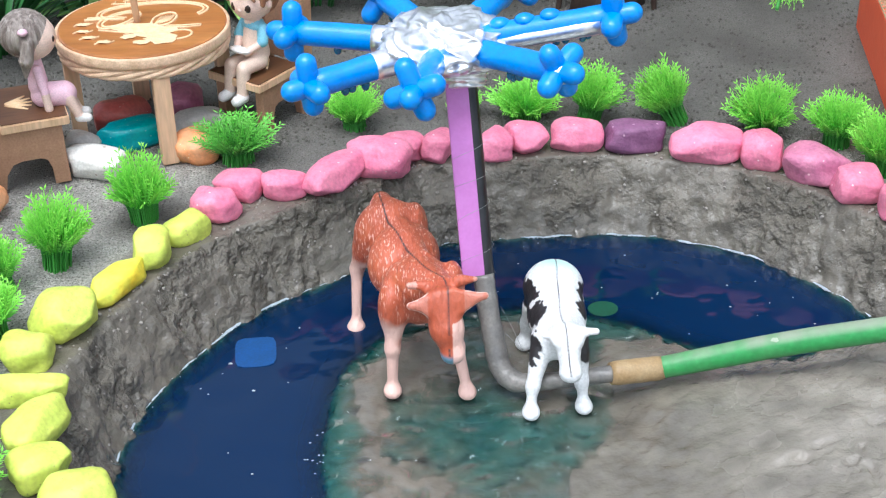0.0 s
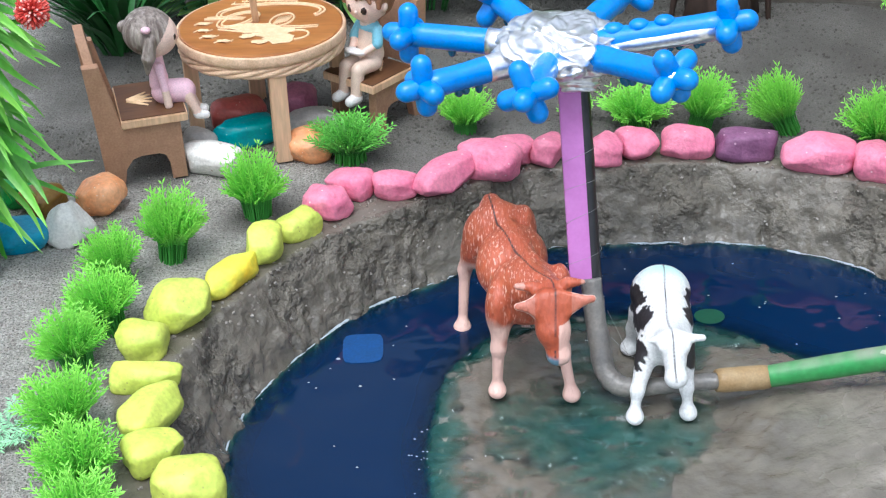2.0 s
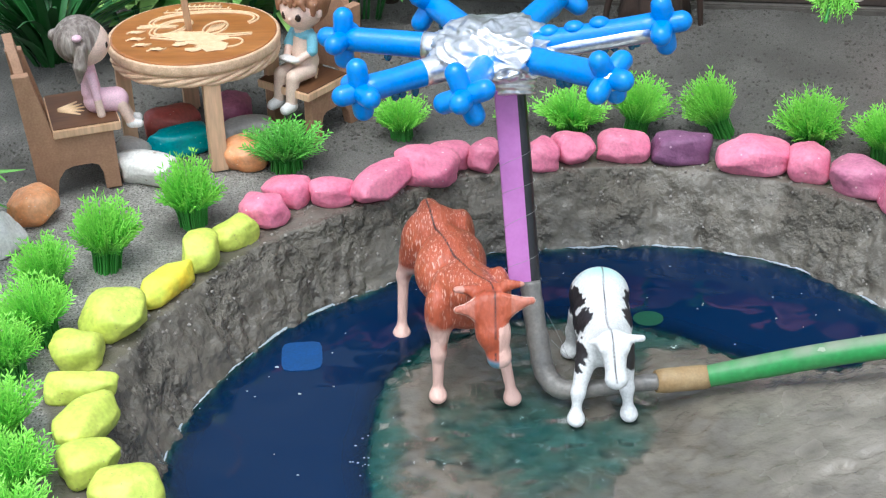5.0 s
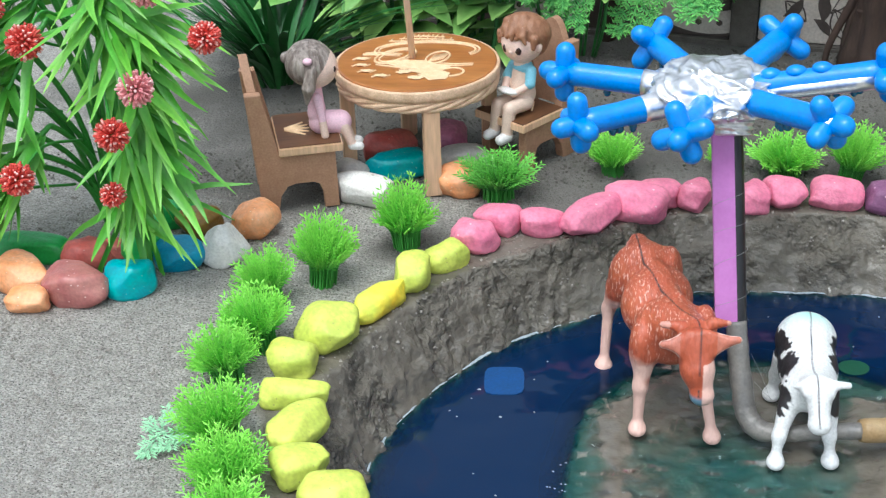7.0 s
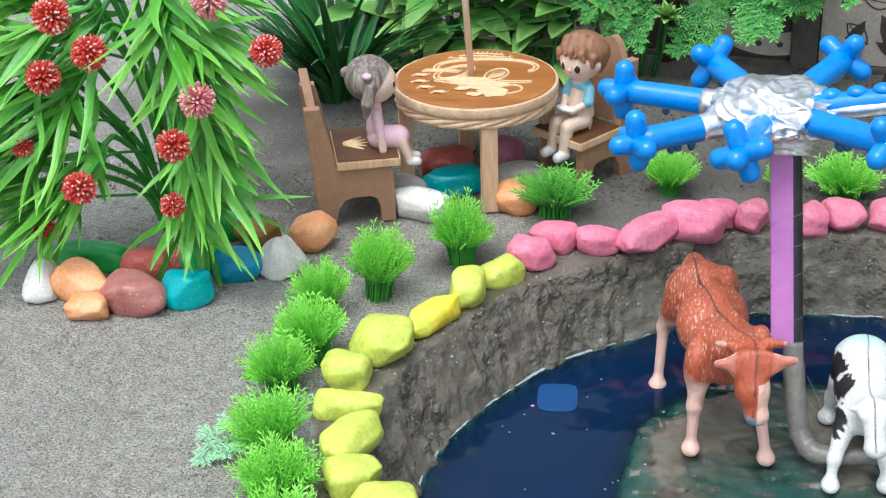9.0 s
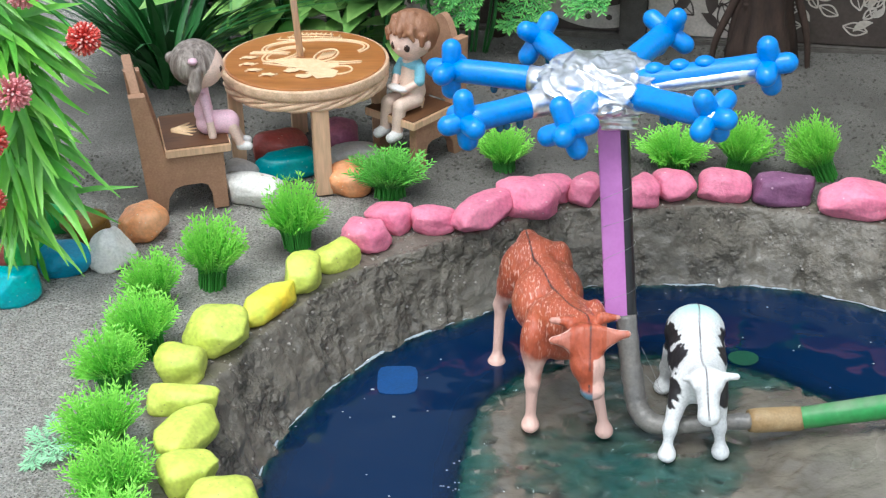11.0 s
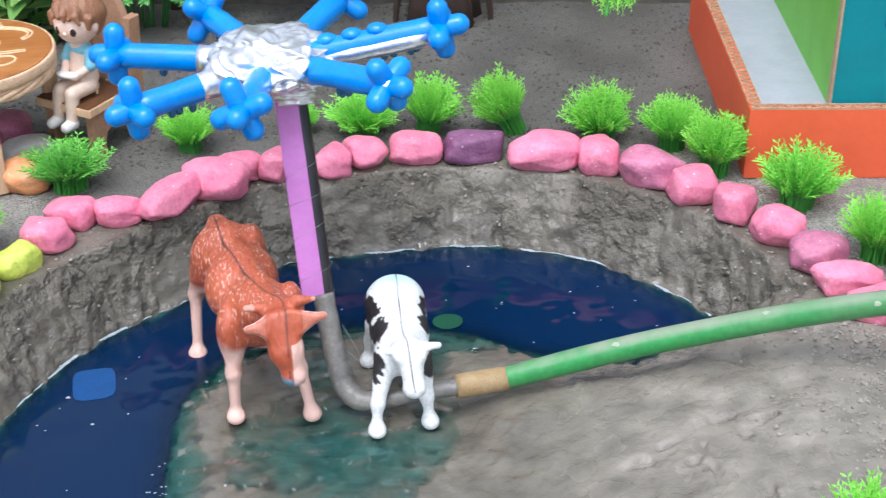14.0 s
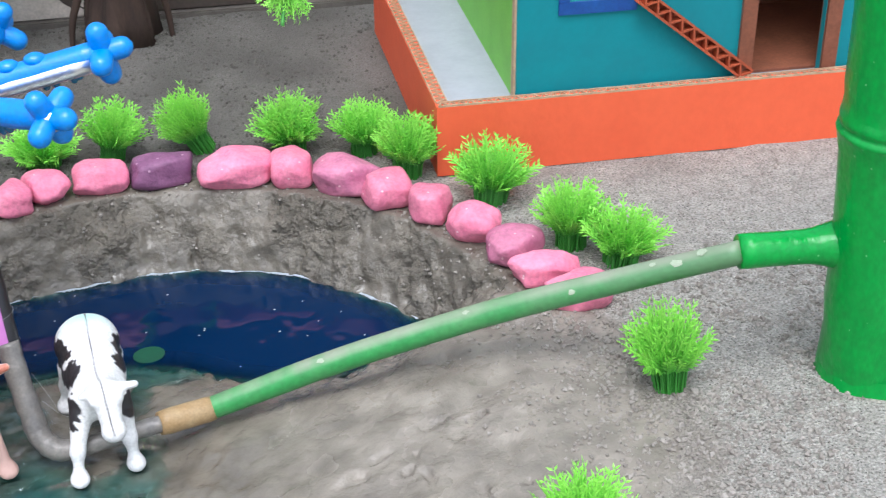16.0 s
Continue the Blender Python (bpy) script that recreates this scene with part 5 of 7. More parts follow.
COW = [((0.0748, 0.6045, 0.0015), (0.0146, 0.0115, 0.0142), (0, 0, 0), 0), ((0.0750, 0.6020, 0.0020), 0.0130, (0.0752, 0.5740, -0.0040), 0.0112, 0), ((0.0750, 0.5880, -0.0045), (0.0143, 0.0180, 0.0125), (0, 0, 0), 0),
       ((0.0745, 0.5700, -0.0050), (0.0138, 0.0092, 0.0108), (0, 0, 0), 0), ((0.0752, 0.5690, 0.0000), 0.0080, (0.0758, 0.5570, 0.0050), 0.0064, 0), ((0.0762, 0.5545, 0.0050), 0.0066, (0.0770, 0.5460, -0.0060), 0.0043, 0), ((0.0770, 0.5446, -0.0072), (0.0050, 0.0045, 0.0040), (0, 0, 0), 0),
       ((0.0712, 0.5515, 0.0058), (0.0020, 0.0018, 0.0018), (0, 0, 0), 0), ((0.0812, 0.5515, 0.0058), (0.0020, 0.0018, 0.0018), (0, 0, 0), 0)] + [((0.0710, 0.5555, 0.0082), 0.0020, (0.0658, 0.5558, 0.0064), 0.0013, 0), ((0.0815, 0.5553, 0.0085), 0.0022, (0.0894, 0.5550, 0.0086), 0.0016, 0),
       ((0.0650, 0.5660, -0.0110), 0.0058, (0.0610, 0.5580, -0.0235), 0.0034, 0), ((0.0610, 0.5580, -0.0235), 0.0031, (0.0600, 0.5547, -0.0325), 0.0027, 0), ((0.0599, 0.5533, -0.0355), (0.0043, 0.0050, 0.0033), (0, 0, 0), 0),
       ((0.0835, 0.5660, -0.0110), 0.0056, (0.0843, 0.5602, -0.0235), 0.0034, 0), ((0.0843, 0.5602, -0.0235), 0.0031, (0.0851, 0.5575, -0.0325), 0.0027, 0), ((0.0853, 0.5560, -0.0353), (0.0043, 0.0050, 0.0033), (0, 0, 0), 0)] + [
       ((0.0660, 0.6050, -0.0100), 0.0070, (0.0632, 0.6100, -0.0230), 0.0038, 0), ((0.0632, 0.6100, -0.0230), 0.0034, (0.0617, 0.6112, -0.0335), 0.0028, 0), ((0.0614, 0.6102, -0.0355), (0.0044, 0.0050, 0.0034), (0, 0, 0), 0),
       ((0.0840, 0.6050, -0.0080), 0.0074, (0.0860, 0.6100, -0.0230), 0.0040, 0), ((0.0860, 0.6100, -0.0230), 0.0035, (0.0868, 0.6110, -0.0350), 0.0030, 0)]


def calf_paint(v, n):
    pale = np.clip((0.006 - v[:, 2]) / 0.012 + 1.4 * (value_noise(v[:, 0] + v[:, 1], v[:, 2], 0.008, 3) - 0.5), 0, 1)
    head = (v[:, 1] < 0.566) & (v[:, 2] < 0.045) & (v[:, 2] > -0.004)
    # right half of the face coloured paler, as lit by the sky
    pale = np.where(head, np.where((v[:, 0] > 0.0225) & (v[:, 2] < 0.024), 0.85, 0.0), pale)
    wide = abs(v[:, 0] - 0.0205)
    ear = (v[:, 1] < 0.5555) & (v[:, 2] > 0.0245) & (wide > 0.0080)
    horn = (v[:, 1] > 0.5575) & (v[:, 1] < 0.566) & (v[:, 2] > 0.028) & (wide > 0.0125)
    edge = abs(n @ np.array([0.0, -0.86, 0.50]))
    rim = ear & (edge < 0.52)
    # where highlights on the moulded hair get painted, strongest on the flanks
    hair = np.clip((v[:, 2] + 0.004) / 0.010, 0, 1) * np.clip(0.35 + 0.9 * abs(n[:, 0]) + 1.0 * (value_noise(v[:, 0] * 2 + v[:, 2], v[:, 1], 0.010, 6) - 0.5), 0, 1) * (v[:, 1] > 0.560)
    drip = np.clip((0.0095 - v[:, 2]) / 0.002, 0, 1) * np.clip((v[:, 2] + 0.002) / 0.003, 0, 1) * (v[:, 1] < 0.552)
    return {"pale": np.where(rim, 0.95, np.where(horn, 0.55, np.where(ear, 0.32, pale))), "hair": hair, "drip": 0.7 * drip}


def cow_paint(v, n):
    spots = [((0.0612, 0.5975, 0.000), 0.0112), ((0.0640, 0.5805, 0.0020), 0.0072), ((0.0612, 0.5660, -0.0070), 0.0088), ((0.0890, 0.5950, 0.000), 0.0100), ((0.0865, 0.5815, 0.0020), 0.0055), ((0.0876, 0.5660, -0.0075), 0.0078), ((0.0600, 0.5850, -0.012), 0.0055)]
    wob = 0.92 + 0.7 * (value_noise(v[:, 0] * 1.3 + v[:, 2], v[:, 1], 0.005, 4) - 0.5) + 0.45 * (value_noise(v[:, 0] * 0.6 + v[:, 2] * 0.6, v[:, 1], 0.0014, 5) - 0.5)
    black = np.zeros(len(v))
    for c, r in spots:
        black = np.maximum(black, np.clip((r * wob - np.linalg.norm(v - np.array(c), axis=1)) / 0.0008, 0, 1))
    tint = np.exp(-(((v[:, 0] - 0.0755) / 0.010) ** 2 + ((v[:, 1] - 0.604) / 0.006) ** 2)) * (v[:, 2] > 0.008)
    return {"black": black, "mint": tint}


calf_mat = material("moulded_brown_plastic", (0.50, 0.115, 0.055), 0.36, second=(0.42, 0.085, 0.04), scale=90, amount=0.8, bump=0.0010, bump_scale=520, stretch=(1, 0.30, 0.45))


def hair_glints(m, colour):
    """Short pale strokes along the coat, painted highlights of its moulded hair, where the attribute 'hair' is high."""
    N, L = m.node_tree.nodes, m.node_tree.links
    b = N["Principled BSDF"]
    tc, mp, no, at = N.new("ShaderNodeTexCoord"), N.new("ShaderNodeMapping"), N.new("ShaderNodeTexNoise"), N.new("ShaderNodeAttribute")
    mp.inputs["Scale"].default_value, mp.inputs["Rotation"].default_value = (1.0, 0.34, 0.20), (0.45, 0.25, 0.2)
    no.inputs["Scale"].default_value, no.inputs["Detail"].default_value = 1350, 1.5
    at.attribute_name = "hair"
    L.new(tc.outputs["Object"], mp.inputs["Vector"])
    L.new(mp.outputs[0], no.inputs["Vector"])
    cut, both, mx = N.new("ShaderNodeMapRange"), N.new("ShaderNodeMath"), N.new("ShaderNodeMix")
    cut.inputs[1].default_value, cut.inputs[2].default_value = 0.56, 0.68
    both.operation, mx.data_type = "MULTIPLY", "RGBA"
    L.new(no.outputs[0], cut.inputs[0])
    L.new(cut.outputs[0], both.inputs[0])
    L.new(at.outputs["Fac"], both.inputs[1])
    L.new(both.outputs[0], mx.inputs[0])
    L.new(b.inputs["Base Color"].links[0].from_socket, mx.inputs[6])
    mx.inputs[7].default_value = (*colour, 1)
    L.new(mx.outputs[2], b.inputs["Base Color"])


hair_glints(calf_mat, (0.80, 0.46, 0.37))
attribute_mix(calf_mat, "drip", (0.02, 0.35, 0.50), 0.0, 1.0)
attribute_mix(calf_mat, "pale", (0.78, 0.50, 0.42), 0.2, 0.9)
attribute_mix(calf_mat, "seam", (0.05, 0.03, 0.03), 0.3, 0.8)
cow_mat = material("moulded_white_plastic", (0.80, 0.80, 0.79), 0.4, second=(0.72, 0.72, 0.72), scale=120, amount=0.5, bump=0.0004, bump_scale=420)
attribute_mix(cow_mat, "mint", (0.45, 0.78, 0.70), 0.1, 1.1)
attribute_mix(cow_mat, "black", (0.025, 0.022, 0.024), 0.1, 0.9)
attribute_mix(cow_mat, "seam", (0.10, 0.09, 0.09), 0.3, 0.8)
animal("toy_calf", slimmer(CALF, 0.86), [(-0.010, 0.652, 0), (-0.006, 0.630, 0), (0.004, 0.597, 0), (0.012, 0.575, 0), (0.0205, 0.560, 0), (0.0213, 0.538, 0)], calf_paint, calf_mat, "reddish brown moulded toy calf lowering its head at the water")
animal("toy_cow", slimmer(COW, 0.88), [(0.0762, 0.618, 0), (0.0758, 0.600, 0), (0.0748, 0.572, 0), (0.0752, 0.553, 0), (0.0766, 0.540, 0)], cow_paint, cow_mat, "white toy cow with black patches standing in shallow water", blend=0.0034)


# ---- fountain ----
HUB = Vector((0.0260, 0.6450, 0.1140))
# nozzle centre, twist of its cross, wrapped in foil, share of the arm wrapped in foil
ARMS = [((-0.0473, 0.6648, 0.1144), 4, False, 0.35), ((-0.0381, 0.6165, 0.1079), 2, False, 0.45), ((0.0100, 0.5915, 0.1155), 24, False, 0.0), ((0.0737, 0.5976, 0.1205), 28, True, 0.12),
        ((0.1023, 0.6308, 0.1318), 8, False, 0.0), ((0.0617, 0.7070, 0.1190), 30, False, 0.0), ((-0.0040, 0.6970, 0.1190), 35, False, 0.0)]


def joined_tubes(items, seg=14):
    V, F = [], []
    for pts, rad in items:
        v, f = tube_arrays(pts, rad, seg)
        F.extend(tuple(i + len(V) for i in q) for q in f)
        V.extend(v)
    return V, F


def build_fountain():
    base = Vector((0.0445, 0.5755, -0.0300))
    t = empty("fountain", Matrix.Translation(base), "fountain with blue arms, foil hub and purple and black pole", "fountain")
    rng = random.Random(11)
    lo, hi = Vector((0.0410, 0.5966, 0.0133)) - base, Vector((0.0357, 0.6368, 0.0950)) - base
    axis = (hi - lo).normalized()
    # flat purple strip on the front of a black taped tube
    bm = bmesh.new()
    side = Vector((1, 0.05, 0)) - axis * axis.dot(Vector((1, 0.05, 0)))
    side.normalize()
    face = axis.cross(side)
    m = Matrix((( side.x, face.x, axis.x, 0), (side.y, face.y, axis.y, 0), (side.z, face.z, axis.z, 0), (0, 0, 0, 1)))
    length = (hi - lo).length
    box(bm, (-0.0108, -0.0018, -0.001), (-0.0002, 0.0022, length + 0.012), 0.0004, Matrix.Translation(lo) @ m)
    part("strip", bm, M["purple_strip"], t, "flat purple paper-covered strip", smooth=False)
    off = side * 0.0002 + face * 0.0045
    if face.y < 0:
        off = side * 0.0002 - face * 0.0045
    pts = [lo + axis * (length * k / 10) + off for k in range(-2, 12)]
    v, f = tube_arrays(pts, [0.0048 + 0.0002 * rng.uniform(-1, 1) for _ in pts], 14)
    quick("pole", v, f, M["black_tube"], t, "black taped pole")
    # clear thread wound round the pole
    pts = []
    for k in range(160):
        s = k / 159
        w = s * 2 * math.pi * 4.0 + 0.9 * math.sin(s * 9)
        c = lo + axis * (length * (0.02 + 0.72 * s)) + off * 0.3
        pts.append(c - side * 0.0030 + side * 0.0084 * math.cos(w) + face * 0.0075 * math.sin(w))
    v, f = tube_arrays(pts, [0.00011] * len(pts), 4)
    quick("thread", v, f, M["thread"], t)
    for a, b, c in (((0.050, 0.586, -0.012), (0.060, 0.575, -0.016), (0.074, 0.566, -0.012)), ((0.048, 0.590, 0.001), (0.053, 0.582, -0.006), (0.058, 0.579, -0.018))):
        pts = [p - base for p in bezier((a, b, c), 8)]
        v, f = tube_arrays(pts, [0.00010] * len(pts), 4)
        quick("thread_end", v, f, M["thread"], t)
    # crumpled foil hub with a bunched neck
    bm = bmesh.new()
    bmesh.ops.create_icosphere(bm, subdivisions=6, radius=1.0)
    for q in bm.verts:
        d = q.co.normalized()
        warp = d + 0.35 * Vector((noise.noise(d * 2 + Vector((1, 5, 9))), noise.noise(d * 2 + Vector((4, 8, 2))), noise.noise(d * 2)))
        r = 0.94 + 0.14 * noise.noise(warp * 1.7 + Vector((3, 1, 2)))
        r += 0.34 * (0.4 - abs(noise.noise(warp * 2.2 + Vector((7, 2, 5))))) + 0.07 * (0.4 - abs(noise.noise(warp * 5.5)))
        z = d.z * r * (0.0160 if d.z > 0 else 0.0110)
        q.co = Vector((d.x * r * 0.0295, d.y * r * 0.0265, z))
    bmesh.ops.translate(bm, vec=HUB - base, verts=bm.verts)
    part("hub", bm, M["foil"], t, "crumpled silver foil hub")
    bm = bmesh.new()
    n, rings = 48, 22
    grid = []
    top, low = HUB - base + Vector((0.004, -0.004, -0.004)), hi + axis * 0.000 + off * 0.35
    for i in range(rings):
        s = i / (rings - 1)
        c = top.lerp(low, s)
        row = []
        for k in range(n):
            w = 2 * math.pi * k / n
            r = 0.0135 * (1 - s) + 0.0092 * s
            r *= 1 + 0.10 * math.sin(s * 34 + 1.3 * math.sin(2 * w)) * s + 0.14 * noise.noise(Vector((math.cos(w) * 2.2, math.sin(w) * 2.2, s * 5)))
            row.append(bm.verts.new(c + side * r * math.cos(w) + face * r * 0.95 * math.sin(w)))
        grid.append(row)
    for a, b in zip(grid, grid[1:]):
        for k in range(n):
            bm.faces.new((a[k], b[k], b[(k + 1) % n], a[(k + 1) % n]))
    bm.faces.new(grid[-1])
    bmesh.ops.recalc_face_normals(bm, faces=bm.faces)
    part("neck", bm, M["foil"], t, "bunched foil collar")
    for end, twist, wrapped, silver in ARMS:
        e = Vector(end)
        d = (e - HUB).normalized()
        start = HUB + d * 0.014
        arm_pts = [start.lerp(e, k / 8) for k in range(9)]
        rad = [0.0063 * (1 + 0.03 * rng.uniform(-1, 1)) for _ in arm_pts]
        v, f = tube_arrays([p - base for p in arm_pts], rad, 16)
        arm = quick("arm", v, f, M["blue_plastic"], t, "blue plastic arm")
        if silver:
            pts = [start.lerp(e, silver * k / 6) - base for k in range(7)]
            v, f = tube_arrays(pts, [0.0067 * (1 + 0.05 * rng.uniform(-1, 1)) for _ in pts], 16)
            quick("foil_wrap", v, f, M["foil"], arm, "foil wrapped round the arm")
        up = Vector((0, 0, 1))
        across = d.cross(up).normalized()
        up = across.cross(d).normalized()
        items = []
        for k in range(4):
            w = radians(90 * k + twist)
            q = up * math.cos(w) + across * math.sin(w)
            q = (q + d * rng.uniform(-0.08, 0.12)).normalized()
            items.append(rounded(e - base, e - base + q * rng.uniform(0.0098, 0.0112), 0.0050))
        items.append(rounded(e - base, e - base + d * 0.0088, 0.0050))
        v, f = joined_tubes(items)
        quick("nozzle", v, f, M["blue_plastic"], arm, "blue cross-shaped spray nozzle")
        if wrapped:
            v, f = joined_tubes([([e - base - up * 0.0045, e - base + d * 0.0002, e - base + up * 0.0035], [0.0060, 0.0066, 0.0060])])
            quick("foil_band", v, f, M["foil"], arm)
        for k in range(rng.randint(3, 5)):
            p = start.lerp(e, rng.uniform(0.15, 0.85)) - base + Vector((0, 0, -0.0062))
            bm = bmesh.new()
            bmesh.ops.create_uvsphere(bm, u_segments=10, v_segments=8, radius=0.0021, matrix=Matrix.Translation(p + Vector((0, 0, -0.0012))) @ Matrix.Diagonal((1, 1, rng.uniform(1.0, 1.7), 1)))
            part("droplet", bm, M["drop"], arm)
    # silver half of one arm
    e = Vector(ARMS[4][0])
    d = (e - HUB).normalized()
    pts = [HUB + d * (0.022 + 0.052 * k / 6) + Vector((0, -0.0022, -0.0018)) - base for k in range(7)]
    v, f = tube_arrays(pts, [0.0049] * 7, 14)
    quick("foil_sleeve", v, f, M["foil"], t, "flat foil strip along one arm")
    for k in range(3):
        p = HUB + d * (0.026 + 0.012 * k) + Vector((0, 0, 0.0058)) - base
        bm = bmesh.new()
        bmesh.ops.create_uvsphere(bm, u_segments=14, v_segments=10, radius=0.0042, matrix=Matrix.Translation(p) @ Matrix.Diagonal((1.2, 1.0, 0.75, 1)))
        part("bulge", bm, M["blue_plastic"], t)


M["drop"] = material("blue_drop", (0.004, 0.10, 0.22), 0.08, second=(0.005, 0.16, 0.22), scale=300, amount=0.6, coat=0.5)
build_fountain()


def build_pipe():
    base = Vector((0.0445, 0.5700, -0.0310))
    t = empty("feed_pipe", Matrix.Translation(base), "grey taped elbow pipe with a green hose lying on the clay", "pipe")
    rng = random.Random(4)
    pts = [p - base for p in bezier(((0.0403, 0.5975, 0.0145), (0.0420, 0.5900, 0.0000), (0.0442, 0.5830, -0.0130), (0.0466, 0.5765, -0.0240), (0.0525, 0.5705, -0.0292), (0.0610, 0.5675, -0.0288), (0.0690, 0.5660, -0.0270), (0.0850, 0.5645, -0.0243), (0.1000, 0.5633, -0.0218)), 9)]
    n = len(pts)
    rad = [(0.0052 if k < n * 0.45 else 0.0052 - 0.0011 * min(1, (k / n - 0.45) / 0.35)) * (1 + 0.05 * rng.uniform(-1, 1)) for k in range(n)]
    v, f = tube_arrays(pts, rad, 18)
    quick("elbow", v, f, M["grey_tape"], t, "wrinkled grey tape over a bent pipe")
    a, b = Vector((0.0985, 0.5634, -0.0219)) - base, Vector((0.1240, 0.5682, -0.0232)) - base
    pts = [a.lerp(b, k / 8) for k in range(9)]
    rad = [0.0054, 0.0059, 0.0060, 0.0059, 0.0060, 0.0060, 0.0059, 0.0060, 0.0056]
    v, f = tube_arrays(pts, rad, 20)
    quick("tape_joint", v, f, M["brass"], t, "tan tape joint between pipe and hose")
    h = [(0.1225, 0.5680, -0.0232), (0.1492, 0.5640, -0.0148), (0.1755, 0.5575, -0.0048), (0.2055, 0.5480, 0.0068), (0.2526, 0.5290, 0.0262), (0.2978, 0.5060, 0.0450), (0.3400, 0.4788, 0.0660)]
    pts = [p for p in bezier(h, 10)]
    v, f = tube_arrays(pts, list(np.interp(np.linspace(0, 1, len(pts)), [0, 0.2, 0.7, 1], [0.0053, 0.0058, 0.0058, 0.0053])), 20)
    # settled dust along the top of the hose, patchy near the pond
    axis_z = np.repeat([p.z for p in pts], 20)
    top = (np.array([p[2] for p in v]) - axis_z) / 0.0058
    along = np.repeat(np.linspace(0, 1, len(pts)), 20)
    dust = step(0.40, 0.90, top) * (0.45 + 0.35 * step(0.05, 0.40, along)) * (0.5 + 0.7 * value_noise(along, top * 0.02, 0.03, 24))
    quick("hose", [p - base for p in v], f, M["hose"], t, attrs={"aged": np.repeat(np.linspace(0, 1, len(pts)), 20), "dust": dust}, label= "green translucent hose running up to the spout")

    # flakes of old paint stuck to the hose
    for s, turn in ((0.34, 0.3), (0.63, 0.5), (0.78, -0.4), (0.89, 0.3), (0.93, -0.2), (0.965, 0.5)):
        k = int(s * (len(pts) - 1))
        c, d = pts[k], (pts[k + 1] - pts[k - 1]).normalized()
        up = (Vector((0.15, -0.55, 0.8)) + Vector((0, 0, turn))).normalized()
        up = (up - d * up.dot(d)).normalized()
        across = d.cross(up)
        bm = bmesh.new()
        ring = []
        size = rng.uniform(0.0009, 0.0021)
        for q in range(9):
            w = 2 * math.pi * q / 9
            u, v = size * 1.5 * rng.uniform(0.6, 1.1) * math.cos(w), size * rng.uniform(0.6, 1.1) * math.sin(w)
            a = v / 0.0061
            ring.append(bm.verts.new(c - base + d * u + (up * math.cos(a) + across * math.sin(a)) * 0.00592))
        mid = bm.verts.new(c - base + up * 0.00605)
        for q in range(9):
            bm.faces.new((ring[q], ring[(q + 1) % 9], mid))
        bmesh.ops.recalc_face_normals(bm, faces=bm.faces)
        part("paint_flake", bm, M["flake"], t)


build_pipe()


def build_bamboo():
    base = Vector((0.4010, 0.4630, -0.002))
    t = empty("bamboo_post", Matrix.Translation(base), "thick green painted bamboo post with a side spout", "post")
    rng = random.Random(8)
    axis = Vector((-0.055, 0.0, 1.0))
    prof = [(0.000, 0.0222), (0.004, 0.0215), (0.010, 0.0211), (0.060, 0.0208), (0.115, 0.0207), (0.121, 0.0216), (0.1245, 0.0226), (0.127, 0.0213), (0.130, 0.0222), (0.134, 0.0211), (0.150, 0.0206), (0.220, 0.0205), (0.252, 0.0206), (0.258, 0.0222), (0.262, 0.0208), (0.300, 0.0204)]
    pts, rad = [], []
    for (z0, r0), (z1, r1) in zip(prof, prof[1:]):
        for k in range(3):
            s = k / 3
            z = z0 + (z1 - z0) * s
            pts.append(axis * z)
            rad.append((r0 + (r1 - r0) * s) * (1 + 0.008 * rng.uniform(-1, 1)))
    v, f = tube_arrays(pts, rad, 40)
    v = [Vector(p) + Vector((p.x - axis.x * p.z, p.y, 0)).normalized() * (0.0011 * noise.noise(Vector(p) * 60) + 0.0005 * noise.noise(Vector(p) * 200)) for p in v]
    quick("stalk", v, f, M["bamboo"], t, "glossy green painted bamboo stalk with swollen nodes")
    a, b = axis * 0.0670 + Vector((-0.012, 0.008, 0)), Vector((0.3385, 0.4793, 0.0662)) - base
    pts = [a.lerp(b, k / 10) for k in range(11)]
    rad = [0.0115, 0.0105, 0.0092, 0.0080, 0.0076, 0.0075, 0.0075, 0.0075, 0.0076, 0.0077, 0.0075]
    v, f = tube_arrays(pts, rad, 22)
    quick("spout", v, f, M["bamboo"], t, "green painted spout stub")
    # dried paint skirt where the stalk meets the sand
    bm = bmesh.new()
    n = 40
    rows = []
    for i, (z, r) in enumerate(((0.008, 0.0214), (0.003, 0.0221), (0.0000, 0.0228))):
        rows.append([bm.verts.new(Vector((math.cos(2 * math.pi * k / n), math.sin(2 * math.pi * k / n), 0)) * r * (1 + 0.05 * i * noise.noise(Vector((math.cos(2 * math.pi * k / n) * 3, math.sin(2 * math.pi * k / n) * 3, i)))) + axis * (z + 0.002)) for k in range(n)])
    for p, q in zip(rows, rows[1:]):
        for k in range(n):
            bm.faces.new((p[k], q[k], q[(k + 1) % n], p[(k + 1) % n]))
    bmesh.ops.recalc_face_normals(bm, faces=bm.faces)
    part("paint_skirt", bm, M["bamboo"], t)


build_bamboo()


